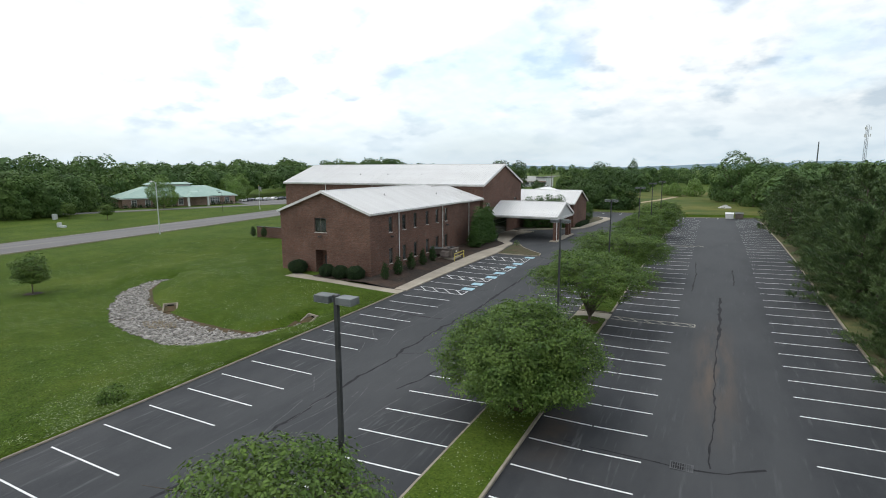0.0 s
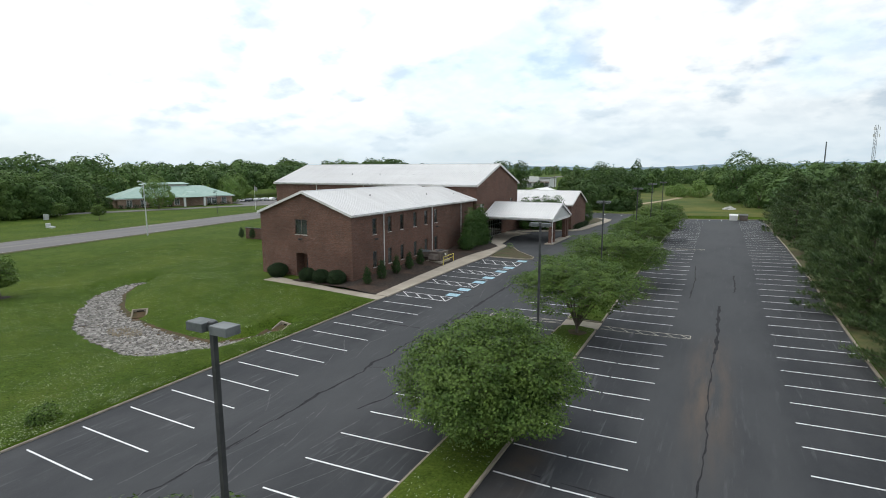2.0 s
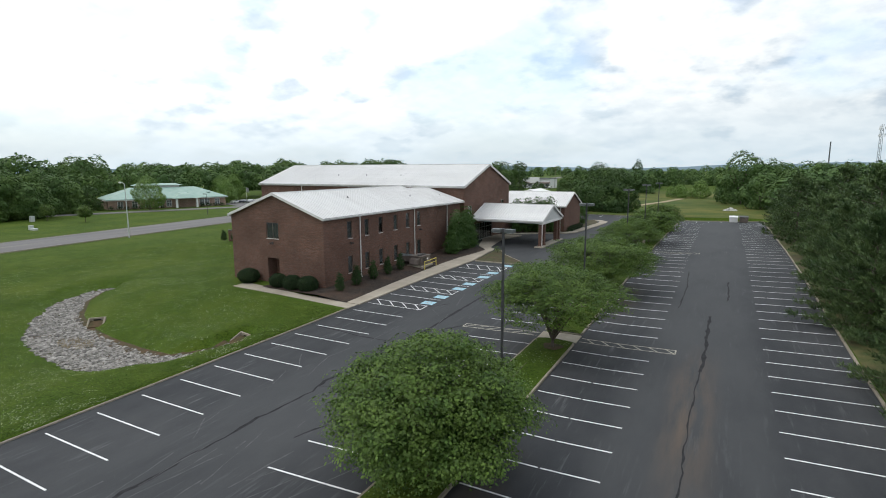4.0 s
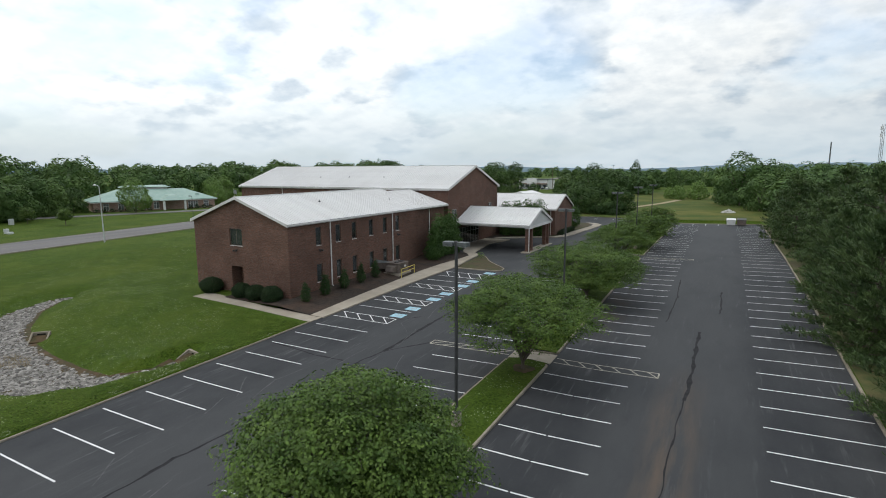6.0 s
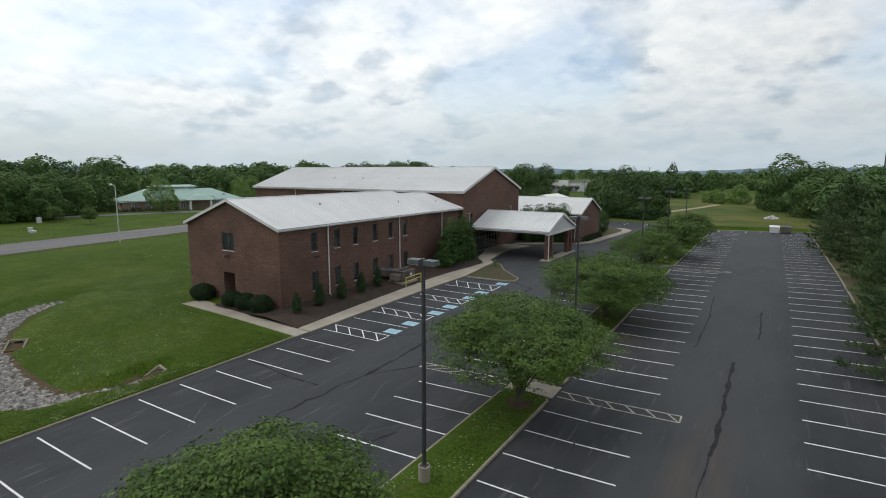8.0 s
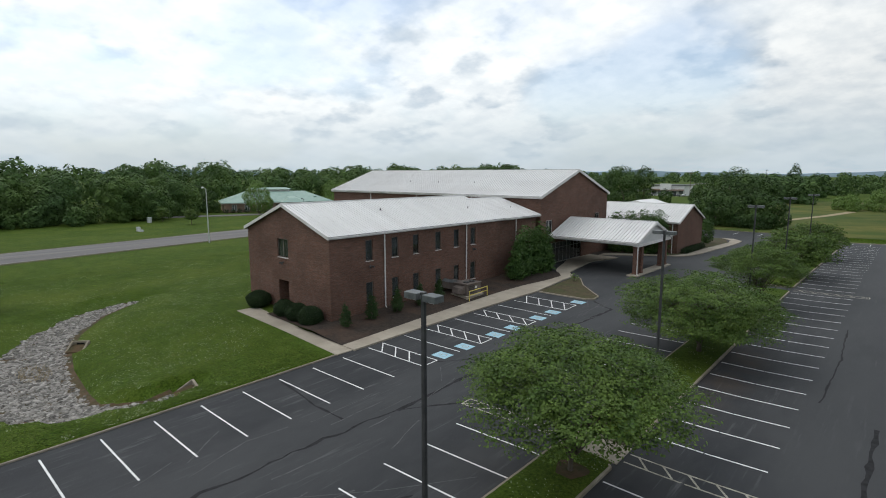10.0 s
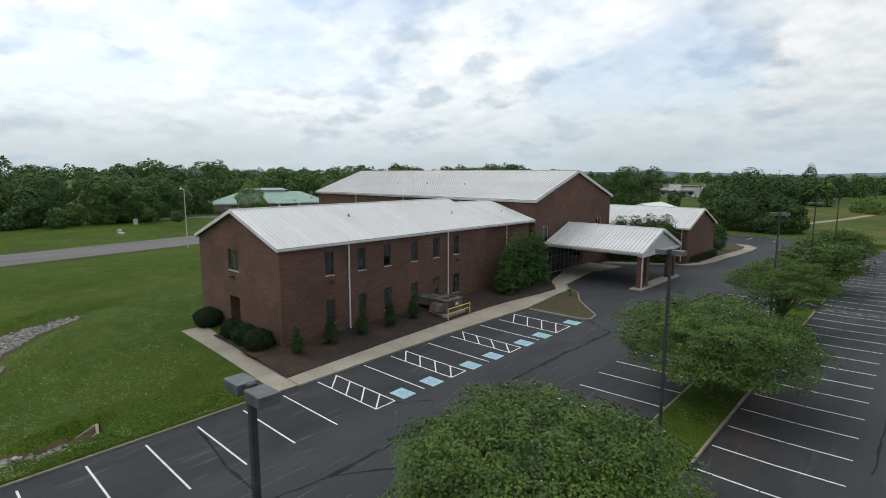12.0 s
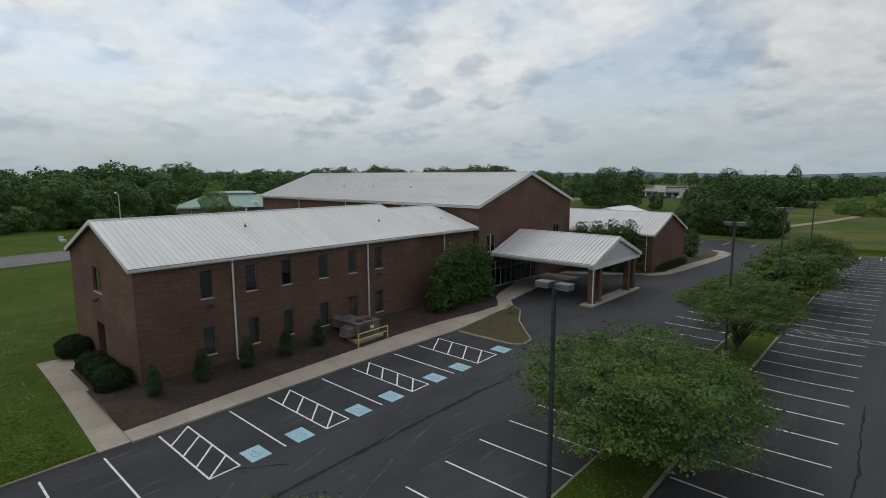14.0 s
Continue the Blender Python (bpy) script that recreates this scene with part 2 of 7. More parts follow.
def asphalt_material():
    """Sealed asphalt: mottled, with pale drag streaks along the aisles and dusty patches."""
    mat = bpy.data.materials.new("asphalt")
    mat.use_nodes = True
    n, l = mat.node_tree.nodes, mat.node_tree.links
    p = n["Principled BSDF"]
    geo = n.new("ShaderNodeNewGeometry")

    def tex(scale, stretch, detail, turn=0.0):
        mp = n.new("ShaderNodeMapping")
        mp.inputs["Scale"].default_value = stretch
        mp.inputs["Rotation"].default_value = (0, 0, turn)
        l.new(geo.outputs["Position"], mp.inputs[0])
        t = n.new("ShaderNodeTexNoise")
        t.inputs["Scale"].default_value = scale
        t.inputs["Detail"].default_value = detail
        t.inputs["Roughness"].default_value = 0.62
        l.new(mp.outputs[0], t.inputs["Vector"])
        return t.outputs[0]

    def ramp(v, lo, hi, top=1.0):
        k = n.new("ShaderNodeMapRange")
        k.inputs[1].default_value, k.inputs[2].default_value, k.inputs[4].default_value = lo, hi, top
        l.new(v, k.inputs[0])
        return k.outputs[0]

    def blend(f, a, b):
        k = n.new("ShaderNodeMix")
        k.data_type = 'RGBA'
        l.new(f, k.inputs["Factor"])
        for key, v in (("A", a), ("B", b)):
            if isinstance(v, tuple):
                k.inputs[key].default_value = (*v, 1)
            else:
                l.new(v, k.inputs[key])
        return k.outputs["Result"]

    col = blend(ramp(tex(0.5, (1, 0.4, 1), 6), 0.35, 0.68), (0.022, 0.024, 0.027), (0.034, 0.036, 0.039))
    col = blend(ramp(tex(0.12, (1, 0.5, 1), 5), 0.46, 0.70, 0.8), col, (0.054, 0.055, 0.057))
    both = n.new("ShaderNodeMath")
    both.operation = 'MULTIPLY'
    l.new(ramp(tex(1.6, (2.2, 0.16, 1), 5, 0.10), 0.57, 0.70), both.inputs[0])
    l.new(ramp(tex(0.22, (1, 1, 1), 4), 0.40, 0.62), both.inputs[1])
    col = blend(both.outputs[0], col, (0.088, 0.089, 0.091))
    col = blend(ramp(tex(9.0, (1, 1, 1), 4), 0.60, 0.82, 0.5), col, (0.075, 0.076, 0.077))
    # traffic has worn the two aisles paler than the sealed stalls
    sep = n.new("ShaderNodeSeparateXYZ")
    l.new(geo.outputs["Position"], sep.inputs[0])
    worn = n.new("ShaderNodeMath")
    worn.operation = 'MULTIPLY'
    across = n.new("ShaderNodeFloatCurve")
    for x, v in ((0.12, 0.0), (0.20, 0.7), (0.30, 0.7), (0.38, 0.0), (0.66, 0.0), (0.72, 1.0), (0.84, 1.0), (0.90, 0.0)):
        across.mapping.curves[0].points.new(x, v)
    across.mapping.curves[0].points[0].location = (0, 0)
    across.mapping.curves[0].points[-1].location = (1, 0)
    across.mapping.update()
    l.new(ramp(sep.outputs[0], -31.0, 10.0), across.inputs["Value"])
    l.new(across.outputs[0], worn.inputs[0])
    l.new(ramp(tex(0.3, (1, 0.3, 1), 5), 0.2, 0.6, 0.8), worn.inputs[1])
    col = blend(worn.outputs[0], col, (0.048, 0.050, 0.052))
    # brown wash where water runs down the middle of the east aisle
    def near(v, mid, half):
        k = n.new("ShaderNodeMath")
        k.operation = 'SUBTRACT'
        l.new(v, k.inputs[0])
        k.inputs[1].default_value = mid
        a = n.new("ShaderNodeMath")
        a.operation = 'ABSOLUTE'
        l.new(k.outputs[0], a.inputs[0])
        return ramp(a.outputs[0], half, half * 0.2)

    def times(a, b):
        k = n.new("ShaderNodeMath")
        k.operation = 'MULTIPLY'
        l.new(a, k.inputs[0])
        l.new(b, k.inputs[1])
        return k.outputs[0]
    wash = times(times(near(sep.outputs[0], 0.9, 1.7), near(sep.outputs[1], 39.0, 13.0)), ramp(tex(0.8, (1.6, 0.18, 1), 6), 0.38, 0.62))
    col = blend(wash, col, (0.085, 0.066, 0.052))
    under = times(times(near(sep.outputs[0], -6.6, 1.6), near(sep.outputs[1], 26.5, 6.0)), ramp(tex(0.5, (1, 1, 1), 5), 0.35, 0.65))
    col = blend(under, col, (0.052, 0.042, 0.034))
    under = times(times(near(sep.outputs[0], -6.4, 1.9), near(sep.outputs[1], 64.0, 11.0)), ramp(tex(0.4, (1, 1, 1), 5), 0.36, 0.66))
    col = blend(under, col, (0.056, 0.044, 0.036))
    l.new(col, p.inputs["Base Color"])
    p.inputs["Roughness"].default_value = 0.82
    p.inputs["Specular IOR Level"].default_value = 0.3
    b = n.new("ShaderNodeBump")
    b.inputs["Strength"].default_value = 0.35
    b.inputs["Distance"].default_value = 0.01
    l.new(tex(55.0, (1, 1, 1), 3), b.inputs["Height"])
    l.new(b.outputs[0], p.inputs["Normal"])
    return mat


ASPHALT = asphalt_material()
ROAD = material("worn_road_asphalt", (0.12, 0.115, 0.115), (0.19, 0.18, 0.175), 0.5, 0.9, 0.3, 40.0, c3=(0.11, 0.105, 0.105), big=0.25, stretch=(1, 0.06, 1))
SEAL = material("crack_sealer", (0.014, 0.014, 0.015), (0.026, 0.026, 0.028), 3.0, 0.85, spec=0.15)
SCUFF = material("grey_scuff", (0.088, 0.088, 0.089), (0.052, 0.052, 0.054), 2.5, 0.9)
PAINT = material("white_road_paint", (0.70, 0.70, 0.69), (0.46, 0.46, 0.46), 3.5, 0.75, 0.2, 60.0, low=0.45, high=0.8)
PAINT_OLD = material("worn_road_paint", (0.44, 0.42, 0.35), (0.24, 0.225, 0.18), 3.0, 0.8, 0.2, 60.0)
BLUE = material("faded_blue_paint", (0.24, 0.43, 0.53), (0.36, 0.53, 0.61), 3.0, 0.75, 0.2, 60.0)
CONCRETE = material("concrete", (0.29, 0.255, 0.205), (0.36, 0.32, 0.26), 1.2, 0.9, 0.3, 50.0, c3=(0.26, 0.225, 0.18), big=0.3, random=0.05)
KERB = material("weathered_kerb", (0.22, 0.19, 0.15), (0.32, 0.28, 0.225), 1.6, 0.92, 0.4, 40.0, c3=(0.22, 0.19, 0.14), big=0.25)
MULCH = material("dark_mulch", (0.020, 0.016, 0.013), (0.046, 0.034, 0.026), 3.0, 0.98, 1.0, 22.0, c3=(0.062, 0.038, 0.026), big=0.35)
DIRT = material("bare_dirt", (0.040, 0.040, 0.014), (0.085, 0.052, 0.028), 1.1, 0.98, 0.8, 20.0)
STRAW = material("thin_brown_grass", (0.050, 0.040, 0.022), (0.080, 0.064, 0.033), 2.0, 0.98, 0.9, 18.0, c3=(0.045, 0.058, 0.018), big=0.5)
STONE = material("grey_rock", (0.12, 0.112, 0.100), (0.27, 0.255, 0.235), 2.0, 0.9, 0.5, 12.0, random=0.6, island=True)
BRICK = brick_material("red_brown_brick", (0.152, 0.075, 0.052), (0.092, 0.048, 0.035), (0.165, 0.130, 0.108))
BRICK_PALE = brick_material("pinkish_brick", (0.33, 0.215, 0.165), (0.27, 0.175, 0.135), (0.36, 0.31, 0.27))
ROOF = material("pale_grey_metal_roof", (0.63, 0.625, 0.615), (0.67, 0.665, 0.655), 0.8, 0.42, 0.1, 6.0, c3=(0.59, 0.58, 0.57), big=0.2, stretch=(0.5, 2, 1), spec=0.5, random=0.03)
ROOF_GREEN = material("green_metal_roof", (0.21, 0.32, 0.27), (0.26, 0.37, 0.32), 0.6, 0.45, spec=0.5)
TRIM = material("white_trim", (0.72, 0.71, 0.69), (0.62, 0.61, 0.59), 1.5, 0.5, c3=(0.55, 0.53, 0.50), big=0.4)
STUCCO = material("grey_stucco", (0.50, 0.50, 0.49), (0.56, 0.56, 0.55), 2.0, 0.85, 0.2, 50.0)
DARK_METAL = material("dark_bronze_metal", (0.045, 0.046, 0.048), (0.07, 0.071, 0.072), 3.0, 0.5, metal=0.3)
LAMP_GREY = material("weathered_grey_metal", (0.075, 0.083, 0.084), (0.115, 0.124, 0.125), 4.0, 0.55, 0.1, 30.0, metal=0.2, c3=(0.16, 0.17, 0.17), big=1.5)
FRAME = material("window_frame_bronze", (0.13, 0.11, 0.095), (0.19, 0.17, 0.15), 2.0, 0.5)
PALE_METAL = material("pale_galvanised_metal", (0.42, 0.44, 0.43), (0.50, 0.52, 0.51), 3.0, 0.5)
LENS = material("lamp_lens", (0.55, 0.56, 0.55), (0.62, 0.62, 0.6), 3.0, 0.25)
INSIDE = material("pale_interior", (0.38, 0.38, 0.38), (0.45, 0.445, 0.44), 1.0, 0.9)
BLIND = material("blind_fabric", (0.20, 0.215, 0.21), (0.27, 0.28, 0.27), 2.0, 0.8)
AC_TAN = material("dusty_brown_metal", (0.13, 0.105, 0.09), (0.18, 0.15, 0.13), 2.0, 0.6, c3=(0.10, 0.08, 0.07), big=0.6)
FADED = material("faded_yellow_paint", (0.28, 0.25, 0.16), (0.20, 0.19, 0.16), 0.8, 0.8)
VERGE = material("rough_verge_grass", (0.050, 0.070, 0.020), (0.105, 0.095, 0.036), 0.9, 0.98, 0.9, 18.0, c3=(0.060, 0.046, 0.028), big=0.3)
RUBBLE = material("pale_rubble", (0.42, 0.42, 0.40), (0.55, 0.54, 0.52), 2.0, 0.9, random=0.2, island=True)
SAND = material("pale_tan_track", (0.26, 0.21, 0.13), (0.32, 0.26, 0.17), 0.8, 0.95)
YELLOW = material("yellow_pipe_paint", (0.62, 0.50, 0.10), (0.55, 0.46, 0.14), 2.0, 0.6)
RUST_PIPE = material("brown_steel", (0.10, 0.07, 0.05), (0.14, 0.10, 0.075), 3.0, 0.7)
WHITE = material("white_paint", (0.70, 0.70, 0.69), (0.62, 0.62, 0.61), 1.0, 0.6)
BARK = material("grey_brown_bark", (0.075, 0.060, 0.047), (0.125, 0.105, 0.085), 6.0, 0.95, 0.8, 25.0, stretch=(1, 1, 0.3))
WOOD_POLE = material("weathered_wood_pole", (0.12, 0.09, 0.065), (0.17, 0.13, 0.095), 4.0, 0.9, stretch=(1, 1, 0.2))
LEAF = material("fresh_green_leaf", (0.043, 0.090, 0.012), (0.102, 0.162, 0.026), 0.9, 0.6, spec=0.3, random=0.34, island=True, through_light=0.2)
LEAF_DARK = material("dark_green_leaf", (0.024, 0.052, 0.015), (0.042, 0.078, 0.023), 0.8, 0.65, spec=0.2, random=0.28, island=True, through_light=0.2)
LEAF_WOOD = material("woodland_leaf", (0.044, 0.088, 0.022), (0.104, 0.164, 0.042), 0.10, 0.7, c3=(0.052, 0.098, 0.033), big=0.06, spec=0.2, random=0.22, island=True, through_light=0.14)
LEAF_DEEP = material("deep_green_leaf", (0.034, 0.070, 0.016), (0.070, 0.118, 0.030), 0.35, 0.7, c3=(0.030, 0.060, 0.018), big=0.2, spec=0.2, random=0.25, island=True, through_light=0.12)
LEAF_LIGHT = material("yellow_green_leaf", (0.10, 0.175, 0.035), (0.14, 0.22, 0.05), 0.6, 0.6, spec=0.3, random=0.25, island=True, through_light=0.28)
NEEDLE = material("blue_green_needle", (0.040, 0.074, 0.026), (0.098, 0.146, 0.050), 0.6, 0.6, spec=0.25, random=0.3, island=True, through_light=0.15)
HEDGE = material("clipped_hedge_leaf", (0.016, 0.034, 0.012), (0.028, 0.050, 0.017), 1.5, 0.7, spec=0.2, random=0.3, island=True, through_light=0.12)
# the hills' base colour carries the blue of distance haze
HILL = material("haze_tinted_hill", (0.22, 0.30, 0.36), (0.25, 0.33, 0.38), 0.01, 1.0, spec=0.0)
GLASS_DARK = glass_material("tinted_glass", (0.42, 0.45, 0.47))

TUFT = material("grass_blade", (0.041, 0.078, 0.010), (0.084, 0.128, 0.020), 0.4, 0.9, spec=0.1, random=0.5, island=True, through_light=0.25)
CLOVER = material("clover_flower", (0.17, 0.22, 0.10), (0.30, 0.34, 0.20), 2.0, 0.9, random=0.3, island=True)
LEAF_HOLLY = material("holly_leaf", (0.034, 0.080, 0.017), (0.070, 0.130, 0.027), 1.2, 0.65, spec=0.25, random=0.35, island=True, through_light=0.2)
CAR_SILVER = material("silver_car_paint", (0.32, 0.33, 0.34), (0.36, 0.37, 0.38), 1.0, 0.3, spec=0.5)
CAR_DARK = material("dark_car_paint", (0.03, 0.035, 0.05), (0.04, 0.045, 0.06), 1.0, 0.3, spec=0.5)


# ---- mesh helpers ----
class Mesh:
    """Collects corners and faces of one mesh in world metres."""

    def __init__(self):
        self.v, self.f = [], []

    def face(self, *pts):
        i = len(self.v)
        self.v.extend(tuple(p) for p in pts)
        self.f.append(tuple(range(i, i + len(pts))))
        return self

    def box(self, x0, x1, y0, y1, z0, z1):
        i = len(self.v)
        self.v += [(x0, y0, z0), (x1, y0, z0), (x1, y1, z0), (x0, y1, z0), (x0, y0, z1), (x1, y0, z1), (x1, y1, z1), (x0, y1, z1)]
        self.f += [tuple(i + k for k in q) for q in ((0, 3, 2, 1), (4, 5, 6, 7), (0, 1, 5, 4), (1, 2, 6, 5), (2, 3, 7, 6), (3, 0, 4, 7))]
        return self

    def soft_box(self, x0, x1, y0, y1, z0, z1, b=0.02):
        """A box with bevelled upright and top edges."""
        rings = []
        for z, inset in ((z0, 0.0), (z1 - b, 0.0), (z1, b)):
            a0, a1, c0, c1 = x0 + inset, x1 - inset, y0 + inset, y1 - inset
            rings.append([(a0 + b, c0, z), (a1 - b, c0, z), (a1, c0 + b, z), (a1, c1 - b, z), (a1 - b, c1, z), (a0 + b, c1, z), (a0, c1 - b, z), (a0, c0 + b, z)])
        return self.loft(rings)

    def loft(self, rings, caps=True):
        i, k = len(self.v), len(rings[0])
        for r in rings:
            self.v.extend(tuple(p) for p in r)
        for a in range(len(rings) - 1):
            for b in range(k):
                c = (b + 1) % k
                self.f.append((i + a * k + b, i + a * k + c, i + (a + 1) * k + c, i + (a + 1) * k + b))
        if caps:
            self.f.append(tuple(i + b for b in reversed(range(k))))
            self.f.append(tuple(i + (len(rings) - 1) * k + b for b in range(k)))
        return self

    def tube(self, pts, radii, sides=8):
        """A round bar along points, with a radius at each."""
        pts = [Vector(p) for p in pts]
        rings = []
        for j, p in enumerate(pts):
            d = (pts[min(j + 1, len(pts) - 1)] - pts[max(j - 1, 0)]).normalized()
            u = d.cross(Vector((0.31, 0.95, 0.05) if abs(d.y) < 0.9 else (1, 0, 0))).normalized()
            w = d.cross(u)
            r = radii[j] if isinstance(radii, (list, tuple)) else radii
            rings.append([p + (u * math.cos(6.2832 * s / sides) + w * math.sin(6.2832 * s / sides)) * r for s in range(sides)])
        return self.loft(rings)

    def prism(self, outline, axis, a, b):
        """A flat outline of (u, z) pushed along x or y from a to b."""
        put = (lambda u, z, s: (s, u, z)) if axis == "x" else (lambda u, z, s: (u, s, z))
        return self.loft([[put(u, z, a) for u, z in outline], [put(u, z, b) for u, z in outline]])

    def panel(self, axis, at, thick, u0, u1, z0, z1, holes=()):
        """A wall across an axis from at to at + thick, with holes (ua, ub, za, zb) right through it."""
        us = sorted({u0, u1, *[h for q in holes for h in q[:2]]})
        zs = sorted({z0, z1, *[h for q in holes for h in q[2:]]})
        put = (lambda s, u, z: (s, u, z)) if axis == "x" else (lambda s, u, z: (u, s, z))
        solid = [[not any(a < (us[i] + us[i + 1]) / 2 < b and c < (zs[j] + zs[j + 1]) / 2 < d for a, b, c, d in holes) for j in range(len(zs) - 1)] for i in range(len(us) - 1)]
        s, t = at, at + thick
        for i in range(len(us) - 1):
            for j in range(len(zs) - 1):
                if not solid[i][j]:
                    continue
                a, b, c, d = us[i], us[i + 1], zs[j], zs[j + 1]
                self.face(put(s, a, c), put(s, b, c), put(s, b, d), put(s, a, d))
                self.face(put(t, a, d), put(t, b, d), put(t, b, c), put(t, a, c))
                for di, dj, q in ((-1, 0, (a, a, c, d)), (1, 0, (b, b, c, d)), (0, -1, (a, b, c, c)), (0, 1, (a, b, d, d))):
                    ii, jj = i + di, j + dj
                    if 0 <= ii < len(us) - 1 and 0 <= jj < len(zs) - 1 and solid[ii][jj]:
                        continue
                    self.face(put(s, q[0], q[2]), put(s, q[1], q[3]), put(t, q[1], q[3]), put(t, q[0], q[2]))
        return self

    def data(self, name, mat, origin=(0, 0, 0), smooth=False):
        me = bpy.data.meshes.new(name)
        ox, oy, oz = origin
        me.from_pydata([(x - ox, y - oy, z - oz) for x, y, z in self.v], [], self.f)
        me.materials.append(mat)
        if smooth:
            me.polygons.foreach_set("use_smooth", [True] * len(me.polygons))
        me.update()
        return me


def root_of(ob):
    while ob.parent:
        ob = ob.parent
    return ob


def thing(name, loc, label, category, group="", kind=""):
    ob = new(name)
    ob.empty_display_size = 0.3
    ob.location = loc
    return tagged(ob, label, category, group, kind)


def part(name, mesh, mat, parent, label="", smooth=False, kind=""):
    """One mesh object under a thing or a part; the mesh is in world metres."""
    ob = new(name, mesh.data(name, mat, root_of(parent).location, smooth))
    ob.parent = parent
    return tagged(ob, label, kind=kind)


def single(name, mesh, mat, label, category, group="", kind="", smooth=False, origin=(0, 0, 0)):
    ob = new(name, mesh.data(name, mat, origin, smooth))
    ob.location = origin
    return tagged(ob, label, category, group, kind)


def lerp(x, pts):
    if x <= pts[0][0]:
        return pts[0][1]
    for (a, u), (b, w) in zip(pts, pts[1:]):
        if x <= b:
            return u + (w - u) * (x - a) / (b - a)
    return pts[-1][1]


def ease(x, a, b):
    s = min(1.0, max(0.0, (x - a) / (b - a)))
    return s * s * (3 - 2 * s)


# ---- the lie of the land ----
KERB_W, KERB_E = -31.05, 10.38          # inner faces of the lot's long kerbs
ISL_W, ISL_E = -10.95, -7.75            # the planted island between the two bays
LOT_S, LOT_N = -45.0, 155.0
WEST = [(-45, -0.45), (19, -0.13), (27, -0.06), (33, 0.01), (38, 0.07), (44, 0.14), (49, 0.24), (52, 0.31), (60, 0.52), (70, 0.78), (76, 0.95), (84, 1.12), (92, 1.22), (120, 1.15), (165, 0.8), (240, 0.6)]
EAST = [(-45, 0.62), (48, 0.56), (60, 0.80), (74, 1.06), (85, 1.28), (100, 1.35), (155, 0.75), (240, 0.5)]
SWALE = [(-69.0, 47.9, 0.3), (-69.6, 46.2, 0.75), (-66.2, 41.1, 1.5), (-60.2, 36.5, 1.9), (-55.0, 33.9, 2.4), (-48.6, 32.4, 2.6), (-43.0, 31.9, 2.5), (-39.9, 32.3, 2.1), (-37.5, 33.3, 1.4), (-36.0, 34.8, 0.8), (-35.2, 36.6, 0.55), (-35.3, 38.6, 0.45)]


def swale_at(x, y):
    """Distance from the stony ditch's middle line, as a share of its half width, and that half width."""
    best = (9e9, 1.0, 9e9)
    for (ax, ay, aw), (bx, by, bw) in zip(SWALE, SWALE[1:]):
        dx, dy = bx - ax, by - ay
        s = min(1.0, max(0.0, ((x - ax) * dx + (y - ay) * dy) / (dx * dx + dy * dy)))
        d = math.hypot(x - ax - s * dx, y - ay - s * dy)
        w = aw + (bw - aw) * s
        if d / w < best[0]:
            best = (d / w, w, d)
    return best


def lot_z(x, y):
    """The asphalt's level."""
    w, e = lerp(y, WEST), lerp(y, EAST)
    s = min(1.0, max(0.0, (x + 24.7) / 15.0)) ** 1.35
    return w + (e - w) * s + 0.03 * max(0.0, min(x, 14.0) + 5.0)


def road_x(y):
    return -112.5 - 0.14 * (y - 44)


def lawn_z(x, y):
    """The grass, field and woods."""
    if x > KERB_E:
        return lot_z(KERB_E, y) + 0.12 + 0.3 * ease(x, 11, 40) + 0.25 * noise.noise((x * 0.05, y * 0.05, 2))
    if y > LOT_N and x > -60:
        return lot_z(x, LOT_N) + 0.1 + 0.6 * noise.noise((x * 0.012, y * 0.012, 5)) * ease(y, LOT_N, LOT_N + 40)
    side = lerp(y, WEST) + 0.13
    low = -0.75 + 1.2 * ease(y, 40, 95)
    z = side + (low - side) * ease(-x, 31.2, 44.0)
    z += (0.05 - low) * ease(-x, 78, 103) if x < -78 else 0
    # the bank that carries the building
    dx, dy = max(-x - 53.5, 0.0, x + 31.5), max(49.0 - y, 0.0)
    pad = lerp(y, [(50.5, lerp(-x, [(31, 0.30), (38, 0.48), (48, 0.66)])), (56, 0.8), (75, 1.1), (100, 1.2)])
    z += (pad - z) * (1 - ease(math.hypot(dx * 0.62, dy), 0.2, 13.0))
    q, w, d = swale_at(x, y)
    if d < w + 6.0:
        z += (lerp(x, [(-70.0, -1.6), (-43.0, -1.75), (-38.5, -1.45), (-36.0, -1.1)]) + 0.15 * min(q, 1) ** 2 - z) * (1 - ease(d, w * 0.85, w + lerp(x, [(-60.0, 4.6), (-48.0, 3.4), (-38.0, 2.4)])))
    if x < -33 and y < 48:
        z += 0.06 * noise.noise((x * 0.35, y * 0.35, 1))
    return z


def in_lot(x, y):
    west = KERB_W - 0.16 if y < 50.17 else -37.0
    return west < x < KERB_E + 0.16 and LOT_S < y < LOT_N + 8.5


def ground_z(x, y):
    if in_lot(x, y):
        return lot_z(x, y) - 0.25
    return lawn_z(x, y)


def spread(a, b, step):
    k = max(1, round((b - a) / step))
    return [a + (b - a) * i / k for i in range(k)]


